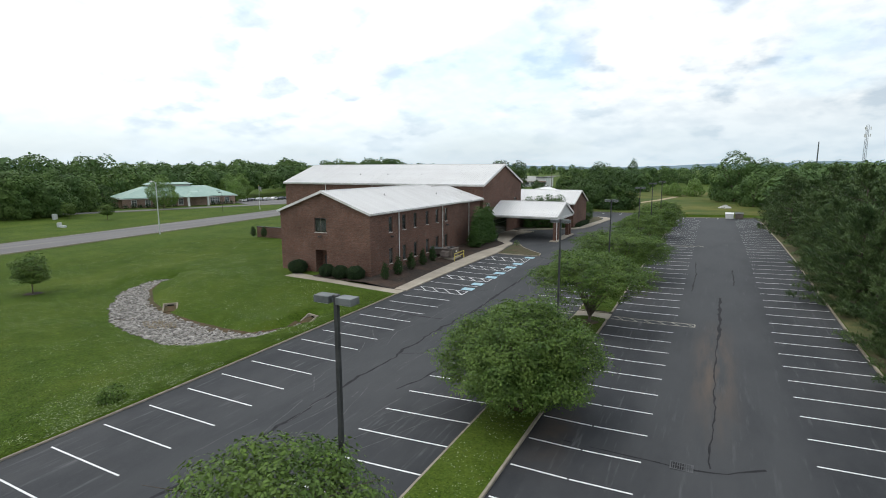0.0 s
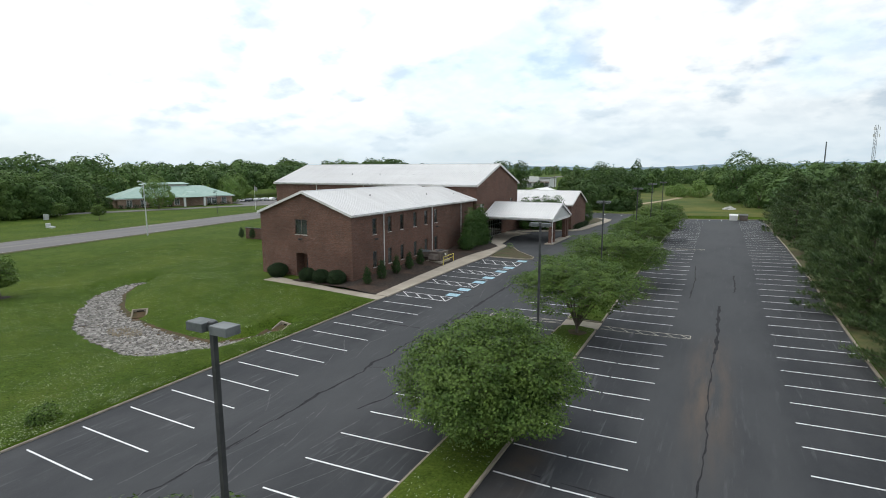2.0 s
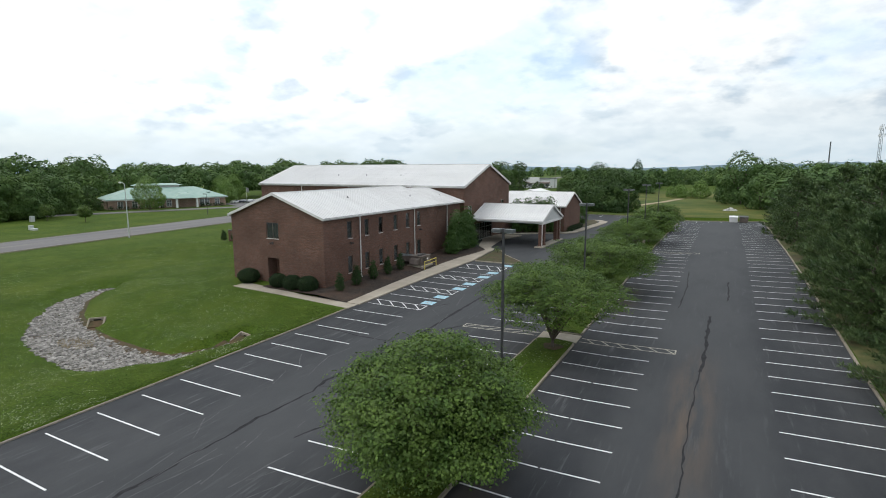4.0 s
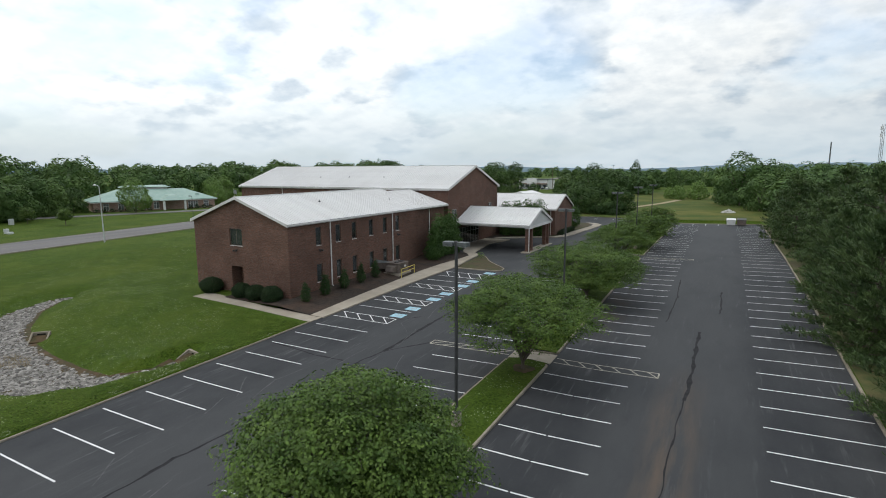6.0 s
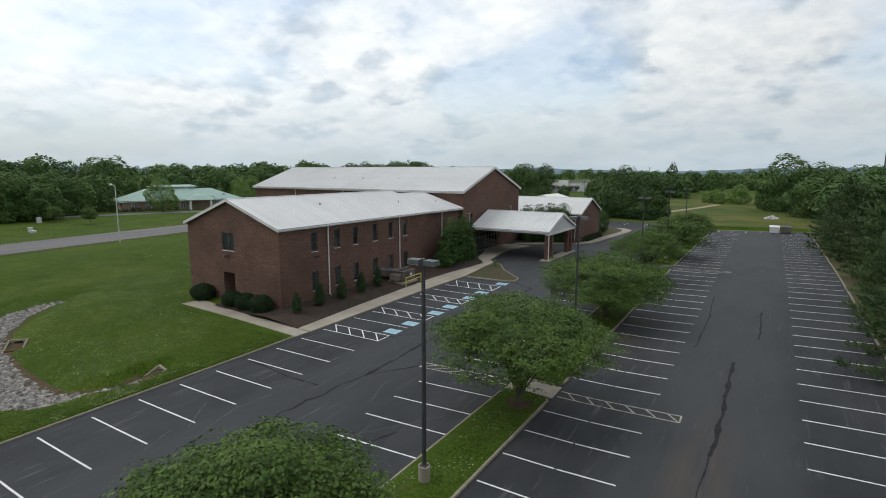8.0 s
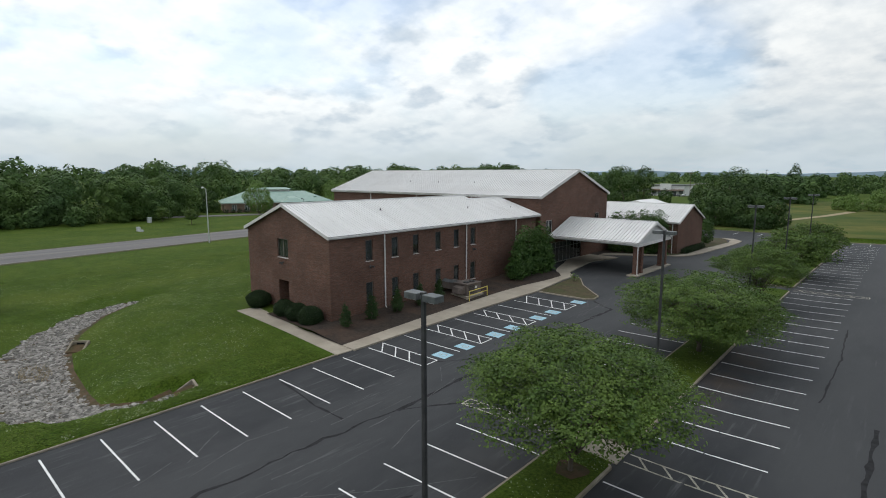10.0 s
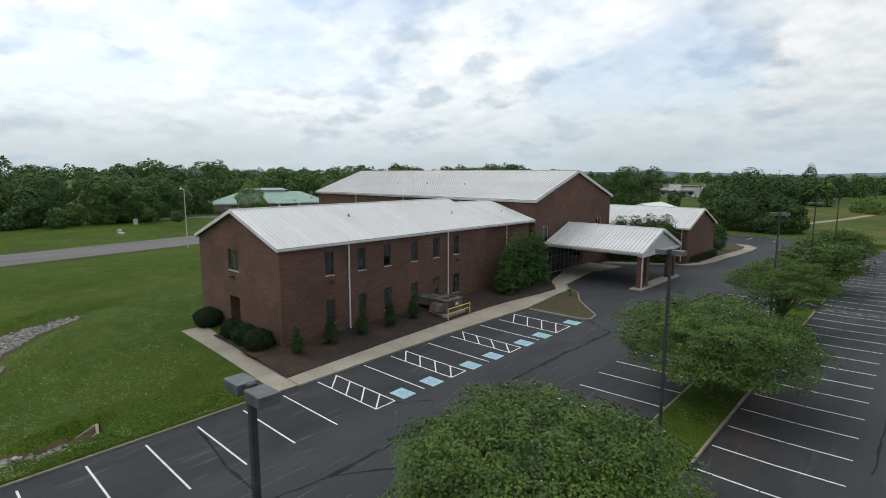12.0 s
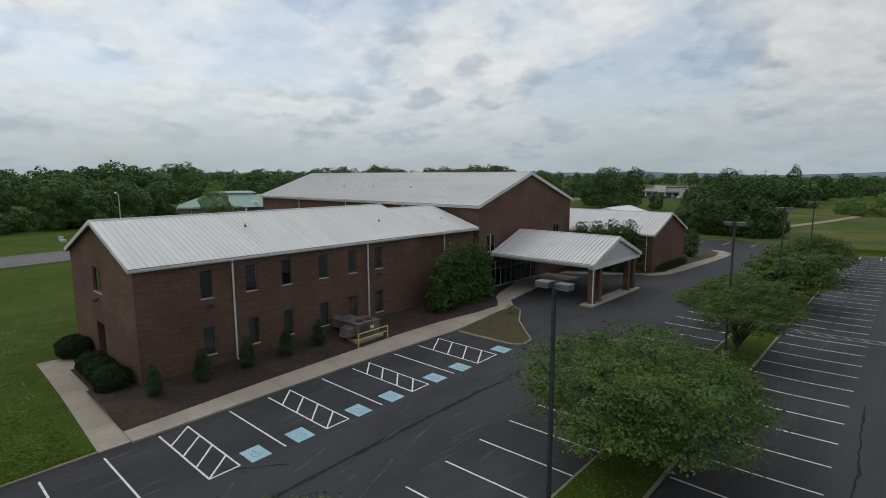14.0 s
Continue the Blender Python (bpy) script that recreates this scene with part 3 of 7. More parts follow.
def build_ground():
    xs = spread(-2600, -600, 400) + spread(-600, -230, 45) + spread(-230, -140, 6) + spread(-140, -80, 2.5) + spread(-80, -76, 0.8) + spread(-76, KERB_W - 0.18, 0.5) + [KERB_W - 0.18, KERB_W - 0.1] + spread(KERB_W, KERB_E, 3) + [KERB_E + 0.1, KERB_E + 0.18] + spread(KERB_E + 0.8, 60, 3) + spread(60, 300, 30) + spread(300, 2600, 400) + [2600]
    ys = spread(-2600, -300, 400) + spread(-300, -50, 30) + spread(-50, 15, 4) + spread(15, 26, 0.8) + spread(26, 49.2, 0.5) + [49.2, 49.7, 50.14, 50.2] + spread(50.8, 60, 0.8) + spread(60, 160, 3) + [LOT_N + 8.45, LOT_N + 8.55] + spread(165, 300, 8) + spread(300, 700, 50) + spread(700, 2600, 400) + [2600]
    k = len(ys)
    m = Mesh()
    m.v = [(x, y, ground_z(x, y)) for x in xs for y in ys]
    m.f = [(i * k + j, (i + 1) * k + j, (i + 1) * k + j + 1, i * k + j + 1) for i in range(len(xs) - 1) for j in range(k - 1)]
    return single("ground", m, GRASS, "mown green lawn with clover and a stony ditch", "ground", kind="structure", smooth=True)


def sheet(outline_rows, z_of, lift):
    """A sheet over rows of (y, x0, x1), split across."""
    m = Mesh()
    rings = []
    for y, x0, x1 in outline_rows:
        k = 10
        rings.append([(x0 + (x1 - x0) * i / k, y, z_of(x0 + (x1 - x0) * i / k, y) + lift) for i in range(k + 1)])
    for r in rings:
        m.v.extend(r)
    k = len(rings[0])
    m.f = [(a * k + b, a * k + b + 1, (a + 1) * k + b + 1, (a + 1) * k + b) for a in range(len(rings) - 1) for b in range(k - 1)]
    return m


def grid_sheet(x0, x1, y0, y1, z_of, lift, step=1.0):
    xs, ys = spread(x0, x1, step) + [x1], spread(y0, y1, step) + [y1]
    m = Mesh()
    k = len(ys)
    m.v = [(x, y, z_of(x, y) + lift) for x in xs for y in ys]
    m.f = [(i * k + j, (i + 1) * k + j, (i + 1) * k + j + 1, i * k + j + 1) for i in range(len(xs) - 1) for j in range(k - 1)]
    return m


ground = build_ground()
parking_lot = thing("parking_lot", (-10, 50, 0), "dark sealed asphalt car park with white stall lines", "car park", kind="structure")
lot_a = grid_sheet(KERB_W, KERB_E, LOT_S, 49.24, lot_z, 0, 1.5)
lot_b = grid_sheet(-40.0, KERB_E, 49.24, LOT_N, lot_z, 0, 1.5)
lot_c = grid_sheet(-36.0, -12.0, LOT_N, LOT_N + 8.5, lot_z, 0, 1.5)
for piece in (lot_a, lot_b, lot_c):
    part("asphalt", piece, ASPHALT, parking_lot, smooth=True)


# ---- lines painted on the asphalt ----
def strip(points, width, lift, z_of=lot_z):
    """A thin flat band along points on the asphalt."""
    m = Mesh()
    fine = []
    for (ax, ay), (bx, by) in zip(points, points[1:]):
        k = max(1, round(math.hypot(bx - ax, by - ay) / 0.7))
        fine += [(ax + (bx - ax) * i / k, ay + (by - ay) * i / k) for i in range(k)]
    fine.append(points[-1])
    for i, (x, y) in enumerate(fine):
        px, py = fine[max(i - 1, 0)]
        qx, qy = fine[min(i + 1, len(fine) - 1)]
        d = math.hypot(qx - px, qy - py)
        w = width[i % len(width)] if isinstance(width, list) else width
        nx, ny = -(qy - py) / d * w / 2, (qx - px) / d * w / 2
        m.v += [(x + nx, y + ny, z_of(x + nx, y + ny) + lift), (x - nx, y - ny, z_of(x - nx, y - ny) + lift)]
    m.f = [(2 * i, 2 * i + 1, 2 * i + 3, 2 * i + 2) for i in range(len(fine) - 1)]
    return m


STALL, LINE = 2.743, 0.1


def stall_lines():
    def row(x0, x1, ys, mat=PAINT, slant=0.0):
        for y in ys:
            part("stall_line", strip([(x0, y), (x1, y + slant)], LINE, 0.008), mat, parking_lot)
    row(-30.3, -24.45, [49.09 - STALL * i for i in range(20)])
    west_bay = [46.53 - STALL * i for i in range(18)] + [57.36 + STALL * i for i in range(-2, 15)]
    row(-16.5, -10.98, west_bay)
    row(-7.62, -2.15, [46.38 - STALL * i for i in range(18)] + [51.91 + STALL * i for i in range(16)])
    row(-7.62, -2.3, [97.1 + STALL * i for i in range(20)])
    row(5.08, 10.24, [46.5 + STALL * (i - 19) for i in range(58)], slant=0.07)
    for y in (156.0, 158.7, 161.4):
        part("stall_line", strip([(-33.0 + (y - 156) * 1.8, 155.2), (-33.0 + (y - 156) * 1.8, 160.4)], LINE, 0.008), PAINT, parking_lot)
    for x in (-6.6, -3.9, -1.2, 1.5):
        part("stall_line", strip([(x, 150.8), (x, 154.6)], LINE, 0.008), PAINT, parking_lot)


def hatched(x0, x1, y0, y1, k, mat, flip=False):
    """A hatched no-parking bay between two long lines."""
    part("hatch_line", strip([(x0, y0), (x1, y0)], LINE, 0.009), mat, parking_lot)
    part("hatch_line", strip([(x0, y1), (x1, y1)], LINE, 0.009), mat, parking_lot)
    part("hatch_line", strip([(x1, y0), (x1, y1)], LINE, 0.011), mat, parking_lot)
    for i in range(k):
        a = x0 + (x1 - x0) * (i + (0.05 if flip else 0.35)) / k
        b = x0 + (x1 - x0) * min(i + (1.05 if flip else 0.98), k - 0.02) / k
        part("hatch_line", strip([(a, y1), (b, y0)], LINE, 0.013), mat, parking_lot)


def accessible_bays():
    y = 51.82
    for k in range(4):
        x_in = lerp(y, [(51.8, -30.48), (58.5, -30.28), (65, -29.95), (72, -29.6)])
        x_out = lerp(y, [(51.8, -24.23), (58.5, -23.94), (65, -23.71), (72, -23.44)])
        hatch = 1.53 if k < 3 else 2.35
        hatched(x_in, x_out, y, y + hatch, 4, PAINT, True)
        pads = [y + hatch + 1.08, y + hatch + 3.67] if k < 3 else [y + hatch + 1.15]
        if k < 3:
            part("stall_line", strip([(x_in + 0.1, y + hatch + 2.49), (x_out + 0.15, y + hatch + 2.49)], LINE, 0.008), PAINT, parking_lot)
        for py in pads:
            px = x_out - 0.55 + 0.04 * (py - y)
            pad = part("accessible_pad", grid_sheet(px - 0.70, px + 0.70, py - 0.55, py + 0.55, lot_z, 0.006, 0.7), BLUE, parking_lot, "faded blue painted accessible parking square")
            ring = [(px + 0.08 + 0.27 * math.cos(a), py + 0.02 + 0.27 * math.sin(a)) for a in [radians(-150 + 18 * i) for i in range(14)]]
            part("wheel_mark", strip(ring, 0.06, 0.014), PAINT_OLD, pad, "worn white wheelchair sign")
            part("seat_mark", strip([(px - 0.42, py + 0.02), (px - 0.12, py + 0.02), (px + 0.05, py + 0.02), (px + 0.16, py + 0.2)], 0.06, 0.016), PAINT_OLD, pad)
            part("back_mark", strip([(px - 0.16, py + 0.02), (px - 0.12, py + 0.26)], 0.06, 0.018), PAINT_OLD, pad)
        y += hatch + 5.03


def wear():
    rng = random.Random(4)
    # black crack sealer along old cracks
    def crack(points, wide, sway=0.10):
        fine = []
        for (ax, ay), (bx, by) in zip(points, points[1:]):
            k = max(1, round(math.hypot(bx - ax, by - ay) / 0.6))
            fine += [(ax + (bx - ax) * i / k, ay + (by - ay) * i / k) for i in range(k)]
        fine.append(points[-1])
        fine = [(x + sway * (noise.noise((x * 0.5, y * 0.5, 3)) + 0.7 * noise.noise((x * 1.9, y * 1.9, 6))) * 1.6, y + sway * noise.noise((x, y, 9))) for x, y in fine]
        part("sealed_crack", strip(fine, [wide * rng.uniform(0.5, 1.5) for _ in range(11)], 0.004), SEAL, parking_lot)
    crack([(-21.3, 10.0), (-21.0, 24.0), (-20.9, 33.0), (-21.0, 37.5), (-20.9, 41.3), (-20.5, 45.5)], 0.20, 0.22)
    crack([(-20.5, 45.5), (-19.4, 47.1), (-18.0, 48.9)], 0.15)
    crack([(-20.4, 45.6), (-20.5, 52.0), (-20.5, 58.1), (-20.4, 65.0), (-20.2, 69.5), (-19.9, 74.6)], 0.26, 0.08)
    crack([(-19.9, 74.6), (-21.0, 75.0), (-22.8, 76.4)], 0.16)
    crack([(-17.4, 27.3), (-16.8, 29.0), (-16.3, 32.0), (-15.2, 36.0), (-13.5, 40.0)], 0.15)
    crack([(-20.9, 33.2), (-18.6, 34.2), (-16.4, 34.9)], 0.08)
    crack([(-29.8, 43.4), (-27.5, 43.2), (-24.9, 42.8), (-22.0, 42.8)], 0.16)
    crack([(-24.6, 52.5), (-22.4, 55.0)], 0.09)
    crack([(1.15, 45.6), (1.3, 50.0), (1.33, 54.0), (1.36, 59.8)], 0.26, 0.06)
    crack([(0.75, 25.2), (0.95, 31.0), (0.85, 36.0), (0.97, 40.0), (1.15, 45.6)], 0.09)
    crack([(2.8, 66.0), (2.9, 75.0)], 0.13)
    crack([(-1.4, 62.0), (-1.2, 70.0), (-1.5, 80.0)], 0.11, 0.1)
    crack([(-6.0, 25.0), (-0.9, 24.7)], 0.08)
    crack([(0.05, 24.7), (1.4, 24.9), (2.9, 26.0)], 0.12)
    # pale tyre scuffs and old scratches
    for _ in range(80):
        x, y = rng.uniform(-24.3, -16.5), rng.uniform(8, 100)
        a = rng.gauss(-0.1, 0.28)
        length = rng.uniform(1.5, 6.5)
        pts = [(x + s * math.sin(a) + 0.04 * math.sin(s * 2.3), y + s * math.cos(a)) for s in spread(0, length, 0.8)]
        if len(pts) > 1:
            part("tyre_scuff", strip(pts, [rng.uniform(0.03, 0.12) for _ in range(5)], 0.005), SCUFF, parking_lot)
    for x0, y0, x1, y1 in ((-18.5, 15.5, -11.6, 32.5), (-17.6, 15.0, -12.0, 27.5), (-18.0, 36.0, -12.2, 43.0), (-15.5, 55.5, -11.5, 66.0)):
        part("tyre_scuff", strip([(x0, y0), ((x0 + x1) / 2 + 0.3, (y0 + y1) / 2), (x1, y1)], 0.06, 0.005), SCUFF, parking_lot)


stall_lines()
accessible_bays()
hatched(-7.6, -0.62, 48.6, 49.45, 6, PAINT_OLD)
hatched(-11.1, -17.95, 48.75, 49.6, 6, PAINT_OLD, True)
hatched(-7.6, -0.9, 94.3, 95.2, 6, PAINT_OLD)
wear()


def drain_grate(x, y):
    g = thing("drain_grate", (x, y, lot_z(x, y)), "dark iron storm drain grate set in the asphalt", "drain")
    z = lot_z(x, y)
    part("frame", Mesh().panel("x", x - 0.5, 0.06, y - 0.35, y + 0.35, z - 0.02, z + 0.02).panel("x", x + 0.44, 0.06, y - 0.35, y + 0.35, z - 0.02, z + 0.02).panel("y", y - 0.35, 0.06, x - 0.44, x + 0.44, z - 0.02, z + 0.02).panel("y", y + 0.29, 0.06, x - 0.44, x + 0.44, z - 0.02, z + 0.02), DARK_METAL, g)
    # solid block, coloured black for the shade below the bars
    part("pit", Mesh().box(x - 0.44, x + 0.44, y - 0.29, y + 0.29, z - 0.1, z + 0.004), SEAL, g)
    for i in range(9):
        part("bar", Mesh().box(x - 0.40 + i * 0.098, x - 0.365 + i * 0.098, y - 0.29, y + 0.29, z + 0.005, z + 0.022), DARK_METAL, g)
    part("crossbar", Mesh().box(x - 0.43, x + 0.43, y - 0.02, y + 0.02, z + 0.023, z + 0.03), DARK_METAL, g)


drain_grate(-0.42, 24.8)


# ---- kerbs, island, pavements ----
def kerb_run(points, parent, high=0.14, wide=0.16, z_of=lot_z):
    """Kerb stones about 3 m long end to end; the line is the kerb's middle."""
    fine = []
    for (ax, ay), (bx, by) in zip(points, points[1:]):
        k = max(1, round(math.hypot(bx - ax, by - ay) / 3.0))
        fine += [((ax + (bx - ax) * i / k, ay + (by - ay) * i / k), (ax + (bx - ax) * (i + 1) / k, ay + (by - ay) * (i + 1) / k)) for i in range(k)]
    for (ax, ay), (bx, by) in fine:
        d = math.hypot(bx - ax, by - ay)
        ux, uy = (bx - ax) / d, (by - ay) / d
        rings = []
        for s in (0.004, d - 0.004):
            x, y = ax + ux * s, ay + uy * s
            z = z_of(x, y)
            rings.append([(x - uy * o, y + ux * o, z + h) for o, h in ((-wide / 2, -0.2), (wide / 2, -0.2), (wide / 2, high - 0.03), (wide / 2 - 0.03, high), (-wide / 2 + 0.03, high), (-wide / 2, high - 0.03))])
        part("kerb_stone", Mesh().loft(rings), KERB, parent)


west_kerb = thing("kerb", (KERB_W, 0, 0), "weathered concrete kerb along the lawn", "kerb", kind="structure")
kerb_run([(KERB_W - 0.06, -30), (KERB_W - 0.06, 49.1)], west_kerb, 0.11, 0.12)
east_kerb = thing("kerb", (KERB_E, 0, 0), "weathered concrete kerb below the pines", "kerb", kind="structure")
kerb_run([(KERB_E + 0.08, -20), (KERB_E + 0.08, LOT_N)], east_kerb)
north_kerb = thing("kerb", (0, LOT_N, 0), "pale concrete kerb along the field", "kerb", kind="structure")
kerb_run([(KERB_E, LOT_N + 0.08), (-12, LOT_N + 0.08), (-12, LOT_N + 8.6), (-36, LOT_N + 8.6)], north_kerb)


def island(y0, y1, name="island"):
    isl = thing("planting_island", ((ISL_W + ISL_E) / 2, y0, 0), "long kerbed island of clover and grass between parking bays", "island", kind="structure")
    part("turf", grid_sheet(ISL_W + 0.14, ISL_E - 0.14, y0 + 0.14, y1 - 0.14, lambda x, y: lot_z(x, y) + 0.12 + 0.10 * math.sin((x - ISL_W) / (ISL_E - ISL_W) * 3.1416) + 0.03 * noise.noise((x, y, 0)), 0, 0.6), GRASS, isl, smooth=True)
    c = 0.5
    kerb_run([(ISL_W + 0.08, y0 + c), (ISL_W + 0.08, y1 - c), (ISL_W + c, y1 - 0.08), (ISL_E - c, y1 - 0.08), (ISL_E - 0.08, y1 - c), (ISL_E - 0.08, y0 + c), (ISL_E - c, y0 + 0.08), (ISL_W + c, y0 + 0.08), (ISL_W + 0.08, y0 + c)], isl)
    return isl


def slab_run(name, quads, parent, z_of, high=0.13, joint=0.008):
    """Concrete slabs from quads of (x, y) corners."""
    for q in quads:
        cx, cy = sum(p[0] for p in q) / 4, sum(p[1] for p in q) / 4
        inset = [(x + (cx - x) * joint, y + (cy - y) * joint) for x, y in q]
        part(name, Mesh().loft([[(x, y, z_of(x, y) - 0.15) for x, y in inset], [(x, y, z_of(x, y) + high) for x, y in inset]]), CONCRETE, parent)


island(-16.0, 48.1)
island(50.0, 93.7)
island(95.8, 148.0)
crossing = thing("crossing_slab", (-9.3, 49.0, 0), "concrete walk crossing the planted island", "pavement", kind="structure")
slab_run("slab", [[(ISL_W + i * 1.07, 48.12), (ISL_W + (i + 1) * 1.07, 48.12), (ISL_W + (i + 1) * 1.07, 49.98), (ISL_W + i * 1.07, 49.98)] for i in range(3)], crossing, lot_z, 0.05)

walkway = thing("pavement", (-31, 60, 0), "pale concrete pavement round the brick building", "pavement", kind="structure")


def walk_edge(y):
    """Outer edge of the walk beside the accessible bays."""
    return lerp(y, [(49.3, -30.8), (57, -30.62), (66, -30.35), (73, -29.9), (76, -29.6), (80, -29.95), (84, -30.4), (86.2, -30.3), (88, -32.0), (91.6, -32.6), (98, -33.8), (104, -32.4)])


def walk_inner(y):
    return lerp(y, [(49.3, -32.35), (60, -32.7), (72.5, -32.8), (78, -32.4), (82, -31.75), (85.4, -31.6), (88.5, -34.4), (93.9, -36.1), (97, -37.4), (104, -37.4)])


slabs = []
for i in range(36):
    a, b = 50.6 + i * 1.5, 50.6 + (i + 1) * 1.5
    slabs.append([(walk_inner(a), a), (walk_edge(a), a), (walk_edge(b), b), (walk_inner(b), b)])
slab_run("slab", slabs, walkway, lambda x, y: lot_z(min(x, -25), y))
# the branch along the gable to the side door
side = [(-31.0, 49.0, 50.6), (-34.2, 49.15, 50.75), (-37.5, 49.3, 50.95), (-40.8, 49.45, 51.05), (-44.2, 49.55, 51.2), (-46.2, 49.6, 53.2), (-48.4, 49.65, 52.3)]


def pad_z(x, y):
    return lerp(-x, [(31, 0.24), (38, 0.42), (48, 0.62)])


slab_run("slab", [[(a[0], a[1]), (b[0], b[1]), (b[0], b[2]), (a[0], a[2])] for a, b in zip(side, side[1:])], walkway, pad_z, 0.08)


def bed_z(x, y):
    return lot_z(-30, y) + 0.12 + (lerp(y, [(50, 0.75), (60, 0.95), (73, 1.3), (90, 1.35)]) - lot_z(-30, y) - 0.1) * ease(-x, 32.6, 37.0)


def rows_sheet(rows, z_of, k=8):
    """A sheet over rows (y, x0, x1)."""
    m = Mesh()
    for y, a, b in rows:
        m.v += [(a + (b - a) * i / k, y, z_of(a + (b - a) * i / k, y)) for i in range(k + 1)]
    k += 1
    m.f = [(r * k + i, r * k + i + 1, (r + 1) * k + i + 1, (r + 1) * k + i) for r in range(len(rows) - 1) for i in range(k - 1)]
    return m


single("mulch_bed", rows_sheet([(y, -39.5, walk_inner(y) - 0.01) for y in spread(50.62, 87.0, 0.9) + [87.0]], lambda x, y: bed_z(x, y) + 0.05 * noise.noise((x * 1.3, y * 1.3, 4))), MULCH, "dark brown mulch bed along the brick wall", "planting bed", kind="structure", smooth=True)
single("mulch_bed", grid_sheet(-45.0, -37.0, 51.0, 54.0, lambda x, y: 0.58 + 0.04 * (-38 - x) * 0.5 + 0.05 * noise.noise((x, y, 1)), 0, 0.6), MULCH, "dark brown mulch bed below the gable wall", "planting bed", kind="structure", smooth=True)

# the kerbed corner of thin brown grass before the entrance
corner = thing("planting_island", (-27, 78, 0), "kerbed corner bed of thin brown grass", "island", kind="structure")
CORNER = [(-29.4, 76.25), (-23.7, 76.35), (-23.0, 76.85), (-23.2, 78.3), (-24.8, 79.9), (-27.0, 82.2), (-29.0, 85.4), (-30.1, 86.0)]
m = Mesh()
m.face(*[(x, y, lot_z(x, y) + 0.13) for x, y in CORNER])
part("turf", m, STRAW, corner)
kerb_run(CORNER, corner)

# the apron before the low north wing
apron = thing("pavement", (-27, 115, 0), "pale concrete pavement curving round the low wing", "pavement", kind="structure")
path = [(-36.0, 105.2, 107.0), (-32.5, 107.6, 109.6), (-30.0, 109.6, 111.4), (-27.2, 112.0, 113.8)]
slab_run("slab", [[(a[0], a[1]), (b[0], b[1]), (b[0], b[2]), (a[0], a[2])] for a, b in zip(path, path[1:])], apron, lot_z)
east_path = [(112.0, -27.2, -26.0), (114.0, -26.2, -24.6), (118.0, -25.6, -23.9), (124.0, -25.4, -23.6), (130.0, -25.0, -23.2), (137.0, -24.6, -22.9), (141.5, -25.2, -23.2), (144.5, -27.6, -25.4)]
slab_run("slab", [[(a[1], a[0]), (a[2], a[0]), (b[2], b[0]), (b[1], b[0])] for a, b in zip(east_path, east_path[1:])], apron, lot_z)
single("mulch_bed", rows_sheet([(112.5, -40, -26.8), (114.2, -40, -26.2), (118, -40, -25.65), (124, -40, -25.45), (130, -40, -25.05), (137, -40, -24.65), (143.5, -40, -26.8)], lambda x, y: lot_z(x, y) + 0.15), STRAW, "thin grass and mulch beside the low wing", "planting bed", kind="structure")
single("mulch_bed", rows_sheet([(104.6, -40, -36.2), (107.2, -40, -36.0), (109.7, -40, -32.4), (111.6, -40, -29.8), (113.6, -40, -27.2)], lambda x, y: lot_z(x, y) + 0.14), MULCH, "dark mulch bed behind the entrance canopy", "planting bed", kind="structure")


# ---- the road beyond the lawn ----
road = thing("road", (-113, 60, 0), "two-lane weathered grey road", "road", kind="structure")
ys = spread(-500, -40, 60) + spread(-40, 300, 8) + spread(300, 900, 60)


def road_band(o0, o1, lift):
    m = Mesh()
    for y in ys:
        for i in range(4):
            x = road_x(y) + o0 + (o1 - o0) * i / 3
            m.v.append((x, y, max(lawn_z(x, y), -0.6 + 0.0) * 0 + 0.12 + lift))
    m.f = [(a * 4 + b, a * 4 + b + 1, a * 4 + b + 5, a * 4 + b + 4) for a in range(len(ys) - 1) for b in range(3)]
    return m


part("carriageway", road_band(-8.0, 6.2, 0.0), ROAD, road)
part("gravel_shoulder", road_band(6.2, 7.4, -0.02), VERGE, road)
part("gravel_shoulder", road_band(-9.0, -8.0, -0.02), VERGE, road)
part("centre_line", road_band(-0.75, -0.6, 0.012), FADED, road, "faded yellow centre line")
part("edge_line", road_band(5.6, 5.72, 0.012), PAINT_OLD, road)
part("edge_line", road_band(-7.5, -7.38, 0.012), PAINT_OLD, road)

single("verge", rows_sheet([(y, KERB_E + 0.2, 13.2 + 0.9 * noise.noise((y * 0.15, 0.5, 0))) for y in spread(-10, LOT_N, 2.0)], lambda x, y: lawn_z(x, y) + 0.03 + 0.04 * noise.noise((x * 2, y * 2, 0)), 4), VERGE, "strip of rough yellow-green grass and pine litter below the pines", "verge", kind="structure")


